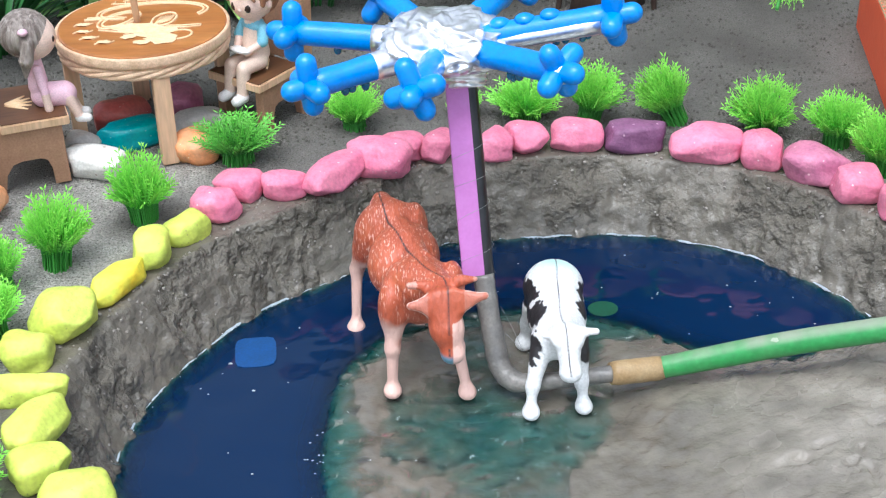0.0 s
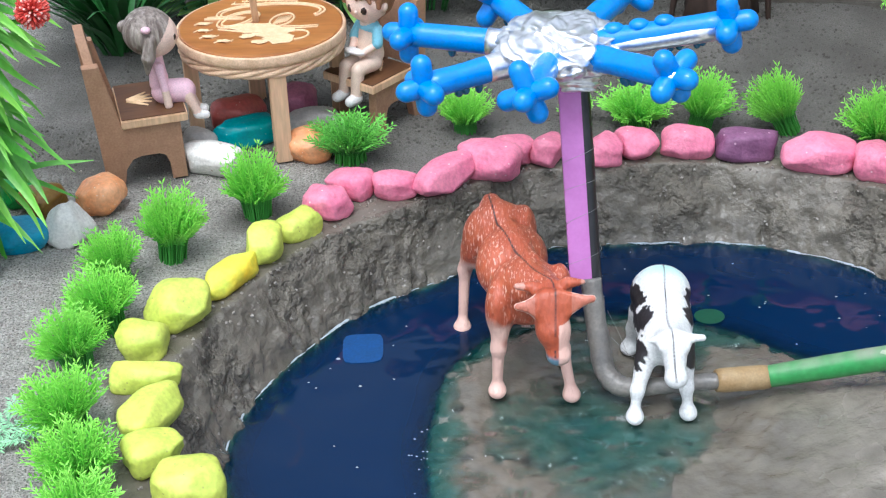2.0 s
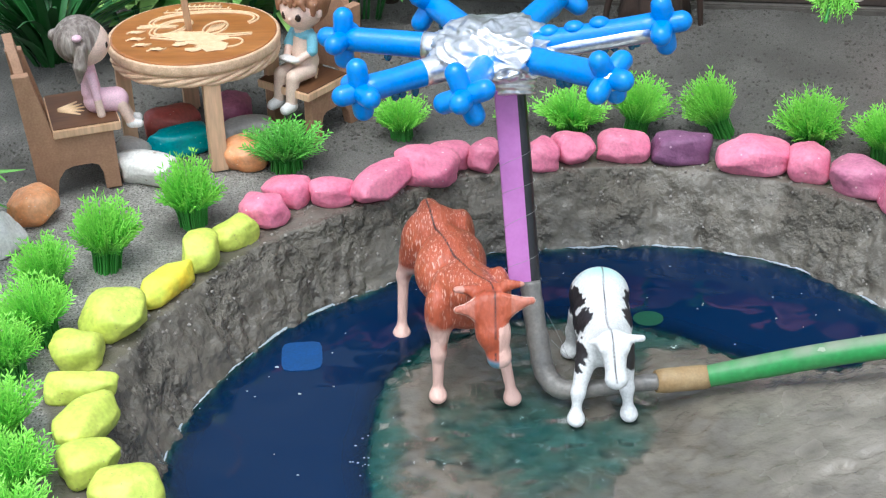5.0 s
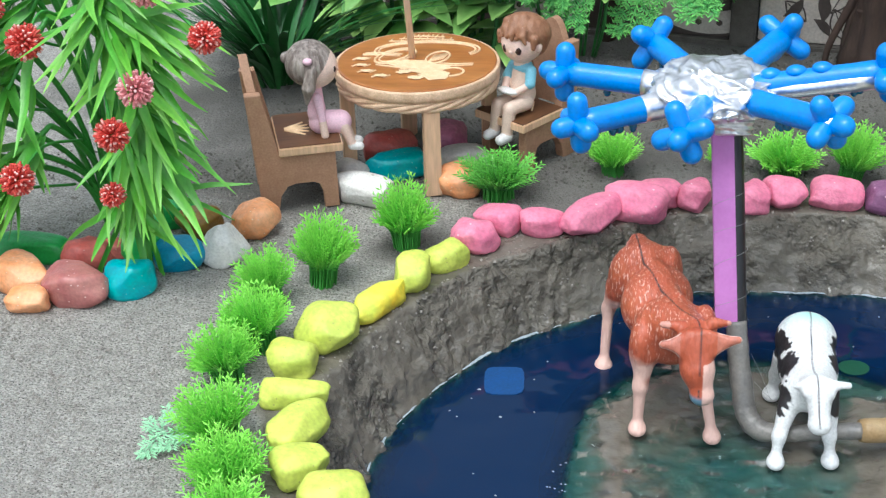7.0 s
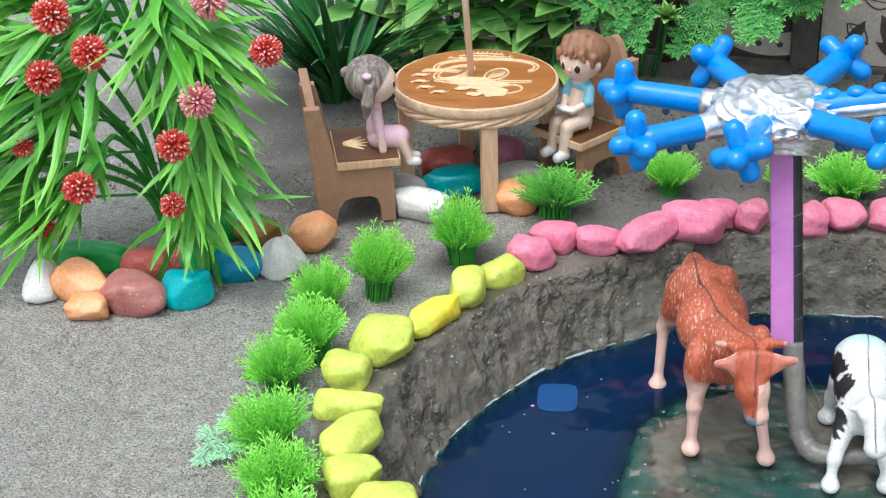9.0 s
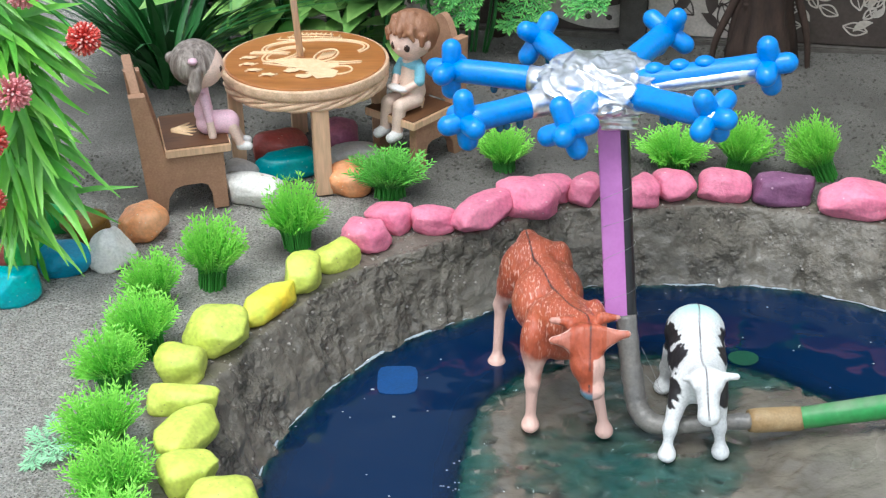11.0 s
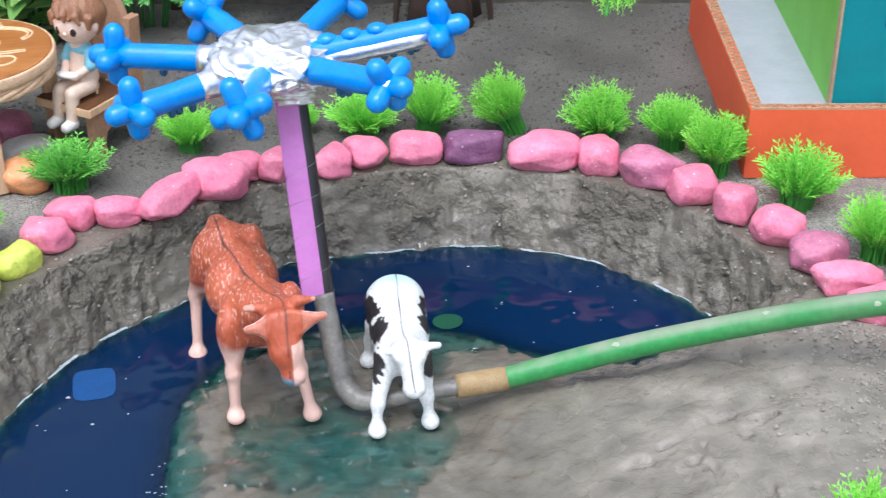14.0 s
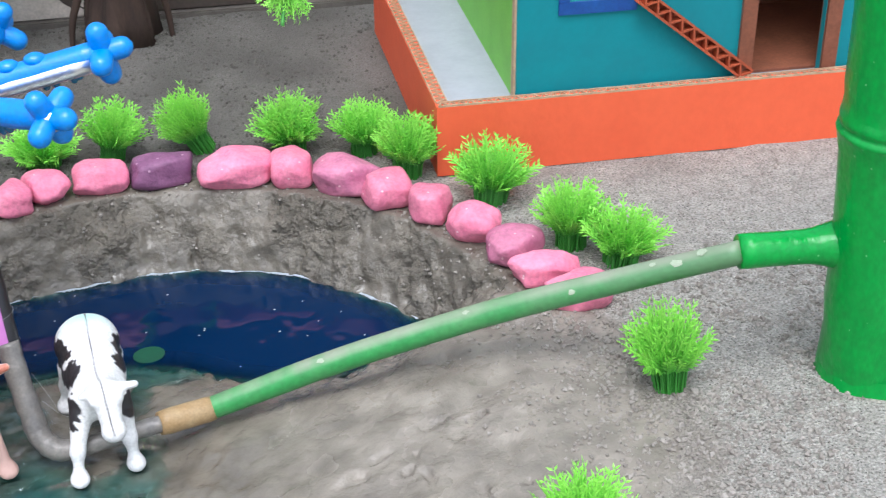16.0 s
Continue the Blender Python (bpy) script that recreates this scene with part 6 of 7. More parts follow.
# ---- cardboard house ----
def slab(bm, a, b, thick, z0, z1, inward=1, mat=0):
    """An upright board from a to b on the plan."""
    a, b = Vector((*a, 0)), Vector((*b, 0))
    d = (b - a).normalized()
    nrm = Vector((-d.y, d.x, 0)) * thick * inward
    vs = [bm.verts.new(p + Vector((0, 0, z))) for z in (z0, z1) for p in (a, b, b + nrm, a + nrm)]
    for q in ((0, 1, 2, 3), (4, 5, 6, 7), (0, 1, 5, 4), (1, 2, 6, 5), (2, 3, 7, 6), (3, 0, 4, 7)):
        f = bm.faces.new([vs[i] for i in q])
        f.material_index = mat
    bmesh.ops.recalc_face_normals(bm, faces=bm.faces)


def flutes(a, b, thick, z, inward, mat, parent, name="flute_edge", pitch=0.0052, depth=0.0012):
    """The wavy cut edge of corrugated board, as a raised zigzag ribbon with two liners along the top."""
    a, b = Vector((*a, z)), Vector((*b, z))
    d = (b - a).normalized()
    nrm = Vector((-d.y, d.x, 0)) * inward
    L = (b - a).length
    V, F = [], []

    def ribbon(pts, w):
        n = len(V)
        for i, p in enumerate(pts):
            q = (pts[min(i + 1, len(pts) - 1)] - pts[max(i - 1, 0)]).normalized()
            s = Vector((-q.y, q.x, 0)) * w / 2
            V.extend([p - s, p + s, p - s + Vector((0, 0, depth)), p + s + Vector((0, 0, depth))])
        for i in range(len(pts) - 1):
            k = n + 4 * i
            F.extend([(k + 2, k + 3, k + 7, k + 6), (k, k + 2, k + 6, k + 4), (k + 1, k + 5, k + 7, k + 3)])

    m = int(L / pitch * 2)
    rng = random.Random(int(L * 1e4))
    ribbon([a + d * (L * k / m) + nrm * (thick * (0.5 + 0.36 * (1 if k % 2 else -1)) + rng.uniform(-0.0002, 0.0002)) + Vector((0, 0, rng.uniform(-0.0003, 0.0002))) for k in range(m + 1)], 0.0007)
    for s in (0.08, 0.92):
        ribbon([a + d * (L * k / 60) + nrm * (thick * s) + Vector((0, 0, rng.uniform(-0.0002, 0.0002))) for k in range(61)], 0.0006)
    return quick(name, V, F, mat, parent, "cut corrugated edge", smooth=False)


def build_house():
    C, FR, LB = Vector((0.2828, 0.7035)), Vector((0.6000, 0.6535)), Vector((0.3130, 0.9150))
    base = Vector((C.x, C.y, 0))
    t = empty("cardboard_house", Matrix.Translation(base), "painted cardboard model house on an orange plinth", "model house")
    rel = lambda p: (p[0] - base.x, p[1] - base.y)
    top, th = 0.0420, 0.0058
    d = (FR - C).normalized()
    l = (LB - C).normalized()
    bm = bmesh.new()
    slab(bm, rel(C), rel(FR), th, 0.0, top)
    part("plinth_front", bm, M["card_orange"], t, "orange painted cardboard edge", smooth=False)
    flutes(rel(C + d * 0.001), rel(FR), th, top, 1, M["card_raw"], t)
    bm = bmesh.new()
    slab(bm, rel(C + l * (th + 0.0003)), rel(LB), 0.0075, 0.0, top, -1)
    part("plinth_side", bm, M["card_orange"], t, "orange painted cardboard edge", smooth=False)
    flutes(rel(C + l * 0.006), rel(LB), 0.0075, top, -1, M["card_raw"], t)
    # floor board inside the plinth
    bm = bmesh.new()
    q = [C + l * (th + 0.002) + d * 0.008, FR + l * (th + 0.002), FR + l * 0.20, LB + d * 0.008]
    vs = [bm.verts.new((*rel(p), z)) for z in (0.0, top - 0.0035) for p in q]
    for f in ((0, 1, 2, 3), (4, 5, 6, 7), (0, 1, 5, 4), (1, 2, 6, 5), (2, 3, 7, 6), (3, 0, 4, 7)):
        bm.faces.new([vs[i] for i in f])
    bmesh.ops.recalc_face_normals(bm, faces=bm.faces)
    part("floor_board", bm, M["card_grey"], t, "grey foam board floor", smooth=False)
    # walls: a green side and a teal front with a doorway and a window
    z0, z1 = top - 0.0035, 0.185
    W0 = Vector((0.3285, 0.7035)) + d * 0.0
    front_dir = d
    side_dir = (Vector((0.3497, 0.8462)) - Vector((0.3285, 0.7027))).normalized()
    bm = bmesh.new()
    slab(bm, rel(W0 + side_dir * 0.0045), rel(W0 + side_dir * 0.19), 0.0045, z0, z1, -1)
    part("wall_side", bm, M["card_green"], t, "bright green painted cardboard wall", smooth=False)
    door0, door1, end = 0.138, 0.180, 0.250
    wx0, wx1, wz0 = 0.030, 0.064, 0.0935
    for name, a, b, lo, hi in (("wall_front", 0.0, wx0, z0, z1), ("wall_front", wx0, wx1, z0, wz0), ("wall_front", wx1, door0, z0, z1), ("wall_front", door1, end, z0, z1), ("wall_front", wx0, wx1, 0.135, z1), ("wall_front", door0, door1, 0.150, z1)):
        bm = bmesh.new()
        slab(bm, rel(W0 + d * a + l * 0.003), rel(W0 + d * b + l * 0.003), 0.0045, lo, hi)
        part(name, bm, M["card_teal"], t, "teal painted cardboard wall", smooth=False)
    bm = bmesh.new()
    slab(bm, rel(W0 + d * -0.0006 + l * 0.0015), rel(W0 + d * 0.0006 + l * 0.0015), 0.006, z0, z1)
    part("corner_edge", bm, M["card_raw"], t, "raw cut cardboard corner", smooth=False)
    bm = bmesh.new()
    slab(bm, rel(W0 + d * (wx0 - 0.006) + l * 0.0016), rel(W0 + d * (wx1 + 0.004) + l * 0.0016), 0.0015, wz0 - 0.0070, wz0)
    part("window_sill", bm, M["card_blue"], t, "blue painted window surround", smooth=False)
    for a in (wx0 - 0.006, wx1 - 0.002):
        bm = bmesh.new()
        slab(bm, rel(W0 + d * a + l * 0.0016), rel(W0 + d * (a + 0.006) + l * 0.0016), 0.0015, wz0 + 0.0002, 0.139)
        part("window_jamb", bm, M["card_blue"], t, smooth=False)
    bm = bmesh.new()
    slab(bm, rel(W0 + d * wx0 + l * 0.006), rel(W0 + d * wx1 + l * 0.006), 0.0018, wz0, 0.135)
    part("window_panel", bm, M["card_raw"], t, smooth=False)
    for a in (door0 - 0.0085, door1 + 0.0003):
        bm = bmesh.new()
        slab(bm, rel(W0 + d * a + l * 0.0005), rel(W0 + d * (a + 0.0085) + l * 0.0005), 0.0085, z0, 0.150)
        part("door_jamb", bm, M["card_brown"], t, "reddish brown door jamb", smooth=False)
    bm = bmesh.new()
    q = [W0 + d * (door0 - 0.028) + l * 0.009, W0 + d * (end - 0.006) + l * 0.009, W0 + d * (end - 0.006) + l * 0.106, W0 + d * (door0 - 0.028) + l * 0.106]
    vs = [bm.verts.new((*rel(p), z)) for z in (z0 + 0.0003, z0 + 0.0018) for p in q]
    for f in ((0, 1, 2, 3), (4, 5, 6, 7), (0, 1, 5, 4), (1, 2, 6, 5), (2, 3, 7, 6), (3, 0, 4, 7)):
        bm.faces.new([vs[i] for i in f])
    bmesh.ops.recalc_face_normals(bm, faces=bm.faces)
    part("room_floor", bm, M["card_brown"], t, "brown painted cardboard room floor", smooth=False)
    # dim room behind the doorway
    for a, b in ((W0 + d * (door0 - 0.03) + l * 0.11, W0 + d * (end) + l * 0.11), (W0 + d * (end - 0.001) + l * 0.012, W0 + d * (end - 0.001) + l * 0.108)):
        bm = bmesh.new()
        slab(bm, rel(a), rel(b), 0.004, z0, z1)
        part("inner_wall", bm, M["card_brown"], t, "brown inner wall", smooth=False)
    # board above the view, added to keep daylight out of the room
    bm = bmesh.new()
    q = [W0 + d * 0.004 + l * 0.009, W0 + d * end + l * 0.009, W0 + d * end + l * 0.115, W0 + d * 0.004 + l * 0.185]
    vs = [bm.verts.new((*rel(p), z)) for z in (z1 + 0.0005, z1 + 0.0045) for p in q]
    for f in ((0, 1, 2, 3), (4, 5, 6, 7), (0, 1, 5, 4), (1, 2, 6, 5), (2, 3, 7, 6), (3, 0, 4, 7)):
        bm.faces.new([vs[i] for i in f])
    bmesh.ops.recalc_face_normals(bm, faces=bm.faces)
    part("ceiling_board", bm, M["card_raw"], t, smooth=False)
    # slanting corrugated strip leaning from the wall to the plinth edge
    a, b = Vector((0.3960, 0.6885, 0.0960)) - base, Vector((0.4622, 0.6800, 0.0425)) - base
    ax = (b - a).normalized()
    wide = Vector((ax.z, 0, -ax.x)).normalized() * 0.0036
    deep = Vector((0, 0.0050, 0))
    V, F = [], []

    def plate(p0, p1, half):
        n = len(V)
        s = half
        for p in (p0 - s, p0 + s, p1 + s, p1 - s):
            V.extend([p, p + deep])
        F.extend([(n, n + 2, n + 4, n + 6), (n + 1, n + 7, n + 5, n + 3), (n, n + 1, n + 3, n + 2), (n + 2, n + 3, n + 5, n + 4), (n + 4, n + 5, n + 7, n + 6), (n + 6, n + 7, n + 1, n)])

    plate(a + wide, b + wide, wide.normalized() * 0.0007)
    plate(a - wide, b - wide, wide.normalized() * 0.0007)
    m = 18
    zig = [a.lerp(b, k / m) + wide * (0.8 if k % 2 else -0.8) for k in range(m + 1)]
    for p, q in zip(zig, zig[1:]):
        plate(p, q, (q - p).cross(Vector((0, 1, 0))).normalized() * 0.0005)
    quick("stair_rail", V, F, M["card_rust"], t, "rust painted corrugated strip", smooth=False)
    V, F = [], []
    plate(a + Vector((0, 0.0052, 0)), b + Vector((0, 0.0052, 0)), wide * 1.05)
    V = [p.lerp(p, 1) if k % 2 == 0 else V[k - 1] + Vector((0, 0.0006, 0)) for k, p in enumerate(V)]
    quick("rail_backing", V, F, M["card_rust"], t, smooth=False)


build_house()


# ---- back wall of printed tiles ----
def build_wall():
    """Local x runs along the wall, y away from the camera, z up."""
    O = pose(-0.3000, 1.0640, 0, 0, 0, -8.8)
    w = new("wall_back", None)
    w.matrix_world = O
    tagged(w, "low dark wall of printed tiles behind the garden", "wall", kind="structure")
    bm = bmesh.new()
    box(bm, (0, 0.012, -0.01), (0.95, 0.05, 0.26), 0.001)
    part("backing", bm, M["tile_joint"], w, smooth=False)
    bm = bmesh.new()
    box(bm, (0, -0.002, -0.01), (0.95, 0.0115, 0.0040), 0.001)
    part("base_strip", bm, M["tile_joint"], w, "grey cement base strip", smooth=False)
    # tiles: three dark with dotted bands, one pale with dark leaves, the rest dark with pale leaves
    edges = [(0.002, 0.118), (0.121, 0.237), (0.240, 0.357), (0.378, 0.468), (0.471, 0.587), (0.590, 0.706), (0.709, 0.825), (0.828, 0.944)]
    for k, (a, b) in enumerate(edges):
        pale = k == 3
        bm = bmesh.new()
        box(bm, (a, 0.003, 0.0046), (b, 0.0118, 0.1500), 0.0008)
        tile = part("tile", bm, M["tile_pale"] if pale else M["tile_dark"], w, "pale tile printed with dark leaves" if pale else "dark brown patterned tile", smooth=False)
        rng = random.Random(50 + k)
        V, F = [], []

        def strip(pts, width, y=0.0027):
            n = len(V)
            for i, p in enumerate(pts):
                q = (Vector(pts[min(i + 1, len(pts) - 1)]) - Vector(pts[max(i - 1, 0)])).normalized()
                s = Vector((-q.y, q.x)) * (width(i / (len(pts) - 1)) if callable(width) else width)
                V.extend([(p[0] - s.x, y, p[1] - s.y), (p[0] + s.x, y, p[1] + s.y)])
            for i in range(len(pts) - 1):
                j = n + 2 * i
                F.append((j, j + 1, j + 3, j + 2))

        def leaf(x, z, turn, size, hollow):
            c, s = math.cos(turn), math.sin(turn)
            pts = [(x + c * size * u - s * 0.12 * size * math.sin(3.14 * u), z + s * size * u + c * 0.12 * size * math.sin(3.14 * u)) for u in np.linspace(0, 1, 9)]
            if hollow:
                for sg in (-1, 1):
                    strip([(x + c * size * u - s * sg * 0.27 * size * math.sin(3.14 * u), z + s * size * u + c * sg * 0.27 * size * math.sin(3.14 * u)) for u in np.linspace(0, 1, 9)], 0.0006)
                strip([(x + c * size * u, z + s * size * u) for u in np.linspace(0, 0.9, 6)], 0.0004)
            else:
                strip(pts, lambda t: 0.20 * size * math.sin(3.14 * min(max(t, 0.02), 0.98)))

        if k < 3:
            cx, cz = b - 0.015, 0.075
            strip([(cx + 0.060 * math.cos(u), cz + 0.060 * math.sin(u)) for u in np.linspace(2.2, 5.2, 40)], 0.0085)
            quick("print_band", V, F, M["tile_pale"], tile, smooth=False)
            V, F = [], []
            for u in np.linspace(2.3, 5.1, 12):
                x, z = cx + 0.060 * math.cos(u), cz + 0.060 * math.sin(u)
                strip([(x - 0.0022, z), (x, z), (x + 0.0022, z)], lambda t: 0.0024 if t == 0.5 else 0.0012, 0.0021)
            for u in (-0.6, 0.2, 1.0):
                leaf(cx - 0.055, cz - 0.028, 1.6 + u, 0.014, False)
            V = [(p[0], 0.0021, p[2]) for p in V]
            quick("print_dots", V, F, M["tile_dark"], tile, smooth=False)
        else:
            for _ in range(34 if pale else 90):
                x, z = rng.uniform(a + 0.008, b - 0.008), rng.uniform(0.010, 0.145)
                turn = rng.uniform(0, 6.28)
                size = rng.uniform(0.014, 0.026) if pale else rng.uniform(0.010, 0.019)
                if a + 0.002 < x + math.cos(turn) * size < b - 0.002 and 0.006 < z + math.sin(turn) * size < 0.148:
                    leaf(x, z, turn, size, rng.random() < (0.35 if pale else 0.7))
            quick("print_leaves", V, F, M["tile_dark"] if pale else M["tile_pale"], tile, smooth=False)
    bm = bmesh.new()
    box(bm, (0.3580, -0.003, 0.0), (0.3770, 0.0118, 0.262), 0.0015)
    part("post", bm, M["tile_joint"], w, "grey cement post between tiles", smooth=False)


build_wall()


def add_leaf(V, F, T, p, d, n, length, width, fold=0.25, droop=0.3, shade=(0.2, 0.8)):
    """A pointed leaf with a folded midrib, curling down towards its tip."""
    side = d.cross(n).normalized()
    k0 = len(V)
    N = 6
    for i in range(N + 1):
        s = i / N
        w = width * math.sin(math.pi * min(0.97, 0.08 + s * 0.92)) ** 0.8 * (1.15 - 0.5 * s) if i < N else 0.0002
        c = p + d * (length * s) - n * (droop * length * s * s)
        V.extend([c - side * w + n * (fold * w), c, c + side * w + n * (fold * w)])
        t = shade[0] + (shade[1] - shade[0]) * s
        T.extend([t, t * 0.8, t])
    for i in range(N):
        j = k0 + 3 * i
        F.extend([(j, j + 1, j + 4, j + 3), (j + 1, j + 2, j + 5, j + 4)])


# ---- dark tree trunk with roots ----
def build_trunk():
    B = Vector((0.1500, 0.9650, 0.0))
    t = empty("potted_tree", Matrix.Translation(B), "dark knobbly tree trunk with spreading roots by the wall", "tree")
    rng = random.Random(21)
    pts = [Vector((0.002 * math.sin(k * 0.9), 0.002 * math.cos(k * 0.7), 0.022 * k - 0.004)) for k in range(13)]
    v, f = tube_arrays(pts, [0.026, 0.020, 0.017, 0.016, 0.016, 0.016, 0.018, 0.017, 0.016, 0.014, 0.012, 0.009, 0.005], 24)
    out = []
    for p in v:
        w = math.atan2(p.y, p.x)
        q = 1 + 0.16 * math.sin(6 * w + p.z * 40) + 0.10 * noise.noise(Vector((p.x * 90, p.y * 90, p.z * 30)))
        out.append(Vector((p.x * q, p.y * q, p.z)))
    quick("trunk", out, f, M["bark"], t, "ridged dark brown trunk")
    for k in range(11):
        a = rng.uniform(2.6, 6.0) if k < 8 else rng.uniform(0, 6.28)
        r = rng.uniform(0.020, 0.040)
        h = rng.uniform(0.02, 0.09)
        c, s = math.cos(a), math.sin(a)
        line = bezier([(c * 0.012, s * 0.010, h), (c * r * 0.55, s * r * 0.35, h * 0.75), (c * r * 0.9, s * r * 0.5, h * 0.3), (c * r, s * r * 0.55, -0.003)], 7)
        v, f = tube_arrays(line, [0.0042 * (1 - 0.6 * i / len(line)) for i in range(len(line))], 8)
        quick("root", v, f, M["bark"], t)
    for k in range(6):
        a = rng.uniform(0, 6.28)
        line = bezier([(0, 0, 0.19 + 0.008 * k), (math.cos(a) * 0.03, math.sin(a) * 0.03, 0.23), (math.cos(a) * 0.07, math.sin(a) * 0.07, 0.25)], 6)
        v, f = tube_arrays(line, [0.005 * (1 - 0.7 * i / len(line)) for i in range(len(line))], 7)
        quick("limb", v, f, M["bark"], t)
    # leaves out of view, added overhead to shade the ground at the back
    V, F, T = [], [], []
    for k in range(70):
        p = Vector((0.14 * rng.gauss(0, 0.55), 0.02 + 0.12 * rng.gauss(0, 0.55), 0.35 + 0.06 * rng.gauss(0, 0.6)))
        p.z = max(p.z, 0.28)
        a = rng.uniform(0, 6.28)
        d = Vector((math.cos(a), math.sin(a), rng.uniform(-0.5, 0.3))).normalized()
        n = (Vector((0, 0, 1)) - d * d.z).normalized()
        add_leaf(V, F, T, p, d, n, rng.uniform(0.035, 0.06), rng.uniform(0.009, 0.014))
    quick("crown", V, F, M["leaf"], t, "unseen leaves added above the garden for shade", attrs={"tip": T})


build_trunk()


# ---- cypress sprigs ----
def sprig_arrays(rng, size, V, F, T, origin, d, n, twigs=7):
    """A flat fan of forked twigs lined with short needles."""
    d = d.normalized()
    side = d.cross(n).normalized()

    def twig(p, q, length, level):
        steps = max(4, int(length / size * 11))
        for i in range(steps):
            s = i / steps
            c = p + q * (length * s)
            for sg in (-1, 1):
                w = (q * 0.75 + q.cross(n).normalized() * sg * 0.75 + n * rng.uniform(-0.35, 0.35)).normalized()
                add_leaflet(V, F, T, c, w, w.cross(n).normalized(), size * 0.135 * (1 - 0.4 * s), size * 0.016, 0.25 + 0.35 * s, 0.5 + 0.5 * s)
        add_leaflet(V, F, T, p, q, side, length * 1.05, size * 0.010, 0.2, 0.9)
        if level:
            for k in range(twigs if level == 2 else 4):
                s = 0.15 + 0.75 * k / (twigs if level == 2 else 4)
                sg = 1 if k % 2 else -1
                w = (q * 0.8 + q.cross(n).normalized() * sg * rng.uniform(0.6, 0.85) + n * rng.uniform(-0.2, 0.2)).normalized()
                twig(p + q * (length * s), w, length * (0.55 - 0.25 * s), level - 1)

    twig(origin, d, size, 2)


def build_cypress():
    rng = random.Random(31)
    c = empty("cypress_bush", pose(-0.035, 0.985, 0.0), "feathery green cypress bush overhanging the wall", "bush")
    v, f = tube_arrays(bezier([(0.0, 0.03, -0.004), (0.004, 0.030, 0.05), (-0.004, 0.022, 0.12), (0.0, 0.02, 0.17)], 6), [0.006 - 0.0002 * k for k in range(19)], 8)
    quick("stem", v, f, M["bark"], c)
    V, F, T = [], [], []
    for k in range(30):
        x = rng.uniform(-0.060, 0.105)
        o = Vector((x, rng.uniform(-0.008, 0.030), rng.uniform(0.062, 0.115)))
        d = Vector((rng.uniform(-0.7, 0.7), rng.uniform(-0.9, -0.1), rng.uniform(-0.75, -0.1)))
        n = Vector((rng.uniform(-0.4, 0.4), -0.9, rng.uniform(0.2, 0.9))).normalized()
        n = (n - d.normalized() * n.dot(d.normalized())).normalized()
        sprig_arrays(rng, rng.uniform(0.040, 0.055), V, F, T, o, d, n, 6)
    quick("foliage", V, F, M["cypress"], c, smooth=False, attrs={"tip": T})
    # one sprig hanging free over the sand
    h = empty("hanging_sprig", pose(0.2085, 0.7400, 0.0830), "lime green tufted sprig hanging above the sand", "plastic plant")
    line = bezier([(0.0, 0.0, 0.004), (0.006, 0.010, 0.016), (0.024, 0.030, 0.045), (0.040, 0.060, 0.120)], 8)
    v, f = tube_arrays(line, [0.0011] * len(line), 6)
    quick("twig", v, f, M["stem"], h)
    (V1, F1, _), (V, F, T) = tuft_meshes(33, 0.95, 60)
    down = Vector((-0.30, -0.55, -0.70)).normalized()
    m = Matrix.Translation((0.010, 0.019, 0.026)) @ down.to_track_quat("Z", "Y").to_matrix().to_4x4() @ Matrix.Diagonal((0.027, 0.027, 0.031, 1))
    quick("twig_base", [m @ Vector(p) for p in V1], F1, M["stem"], h, smooth=False)
    quick("foliage", [m @ Vector(p) for p in V], F, M["needle"], h, smooth=False, attrs={"tip": T})


build_cypress()


# ---- leafy shrub behind the table ----
def leaf_parts(name, V, F, T, mat, parent):
    """Each leaf of a plant as a part of its own."""
    for k in range(len(V) // 21):
        quick(name, V[k * 21:(k + 1) * 21], [tuple(i - k * 21 for i in f) for f in F[k * 12:(k + 1) * 12]], mat, parent, attrs={"tip": T[k * 21:(k + 1) * 21]})


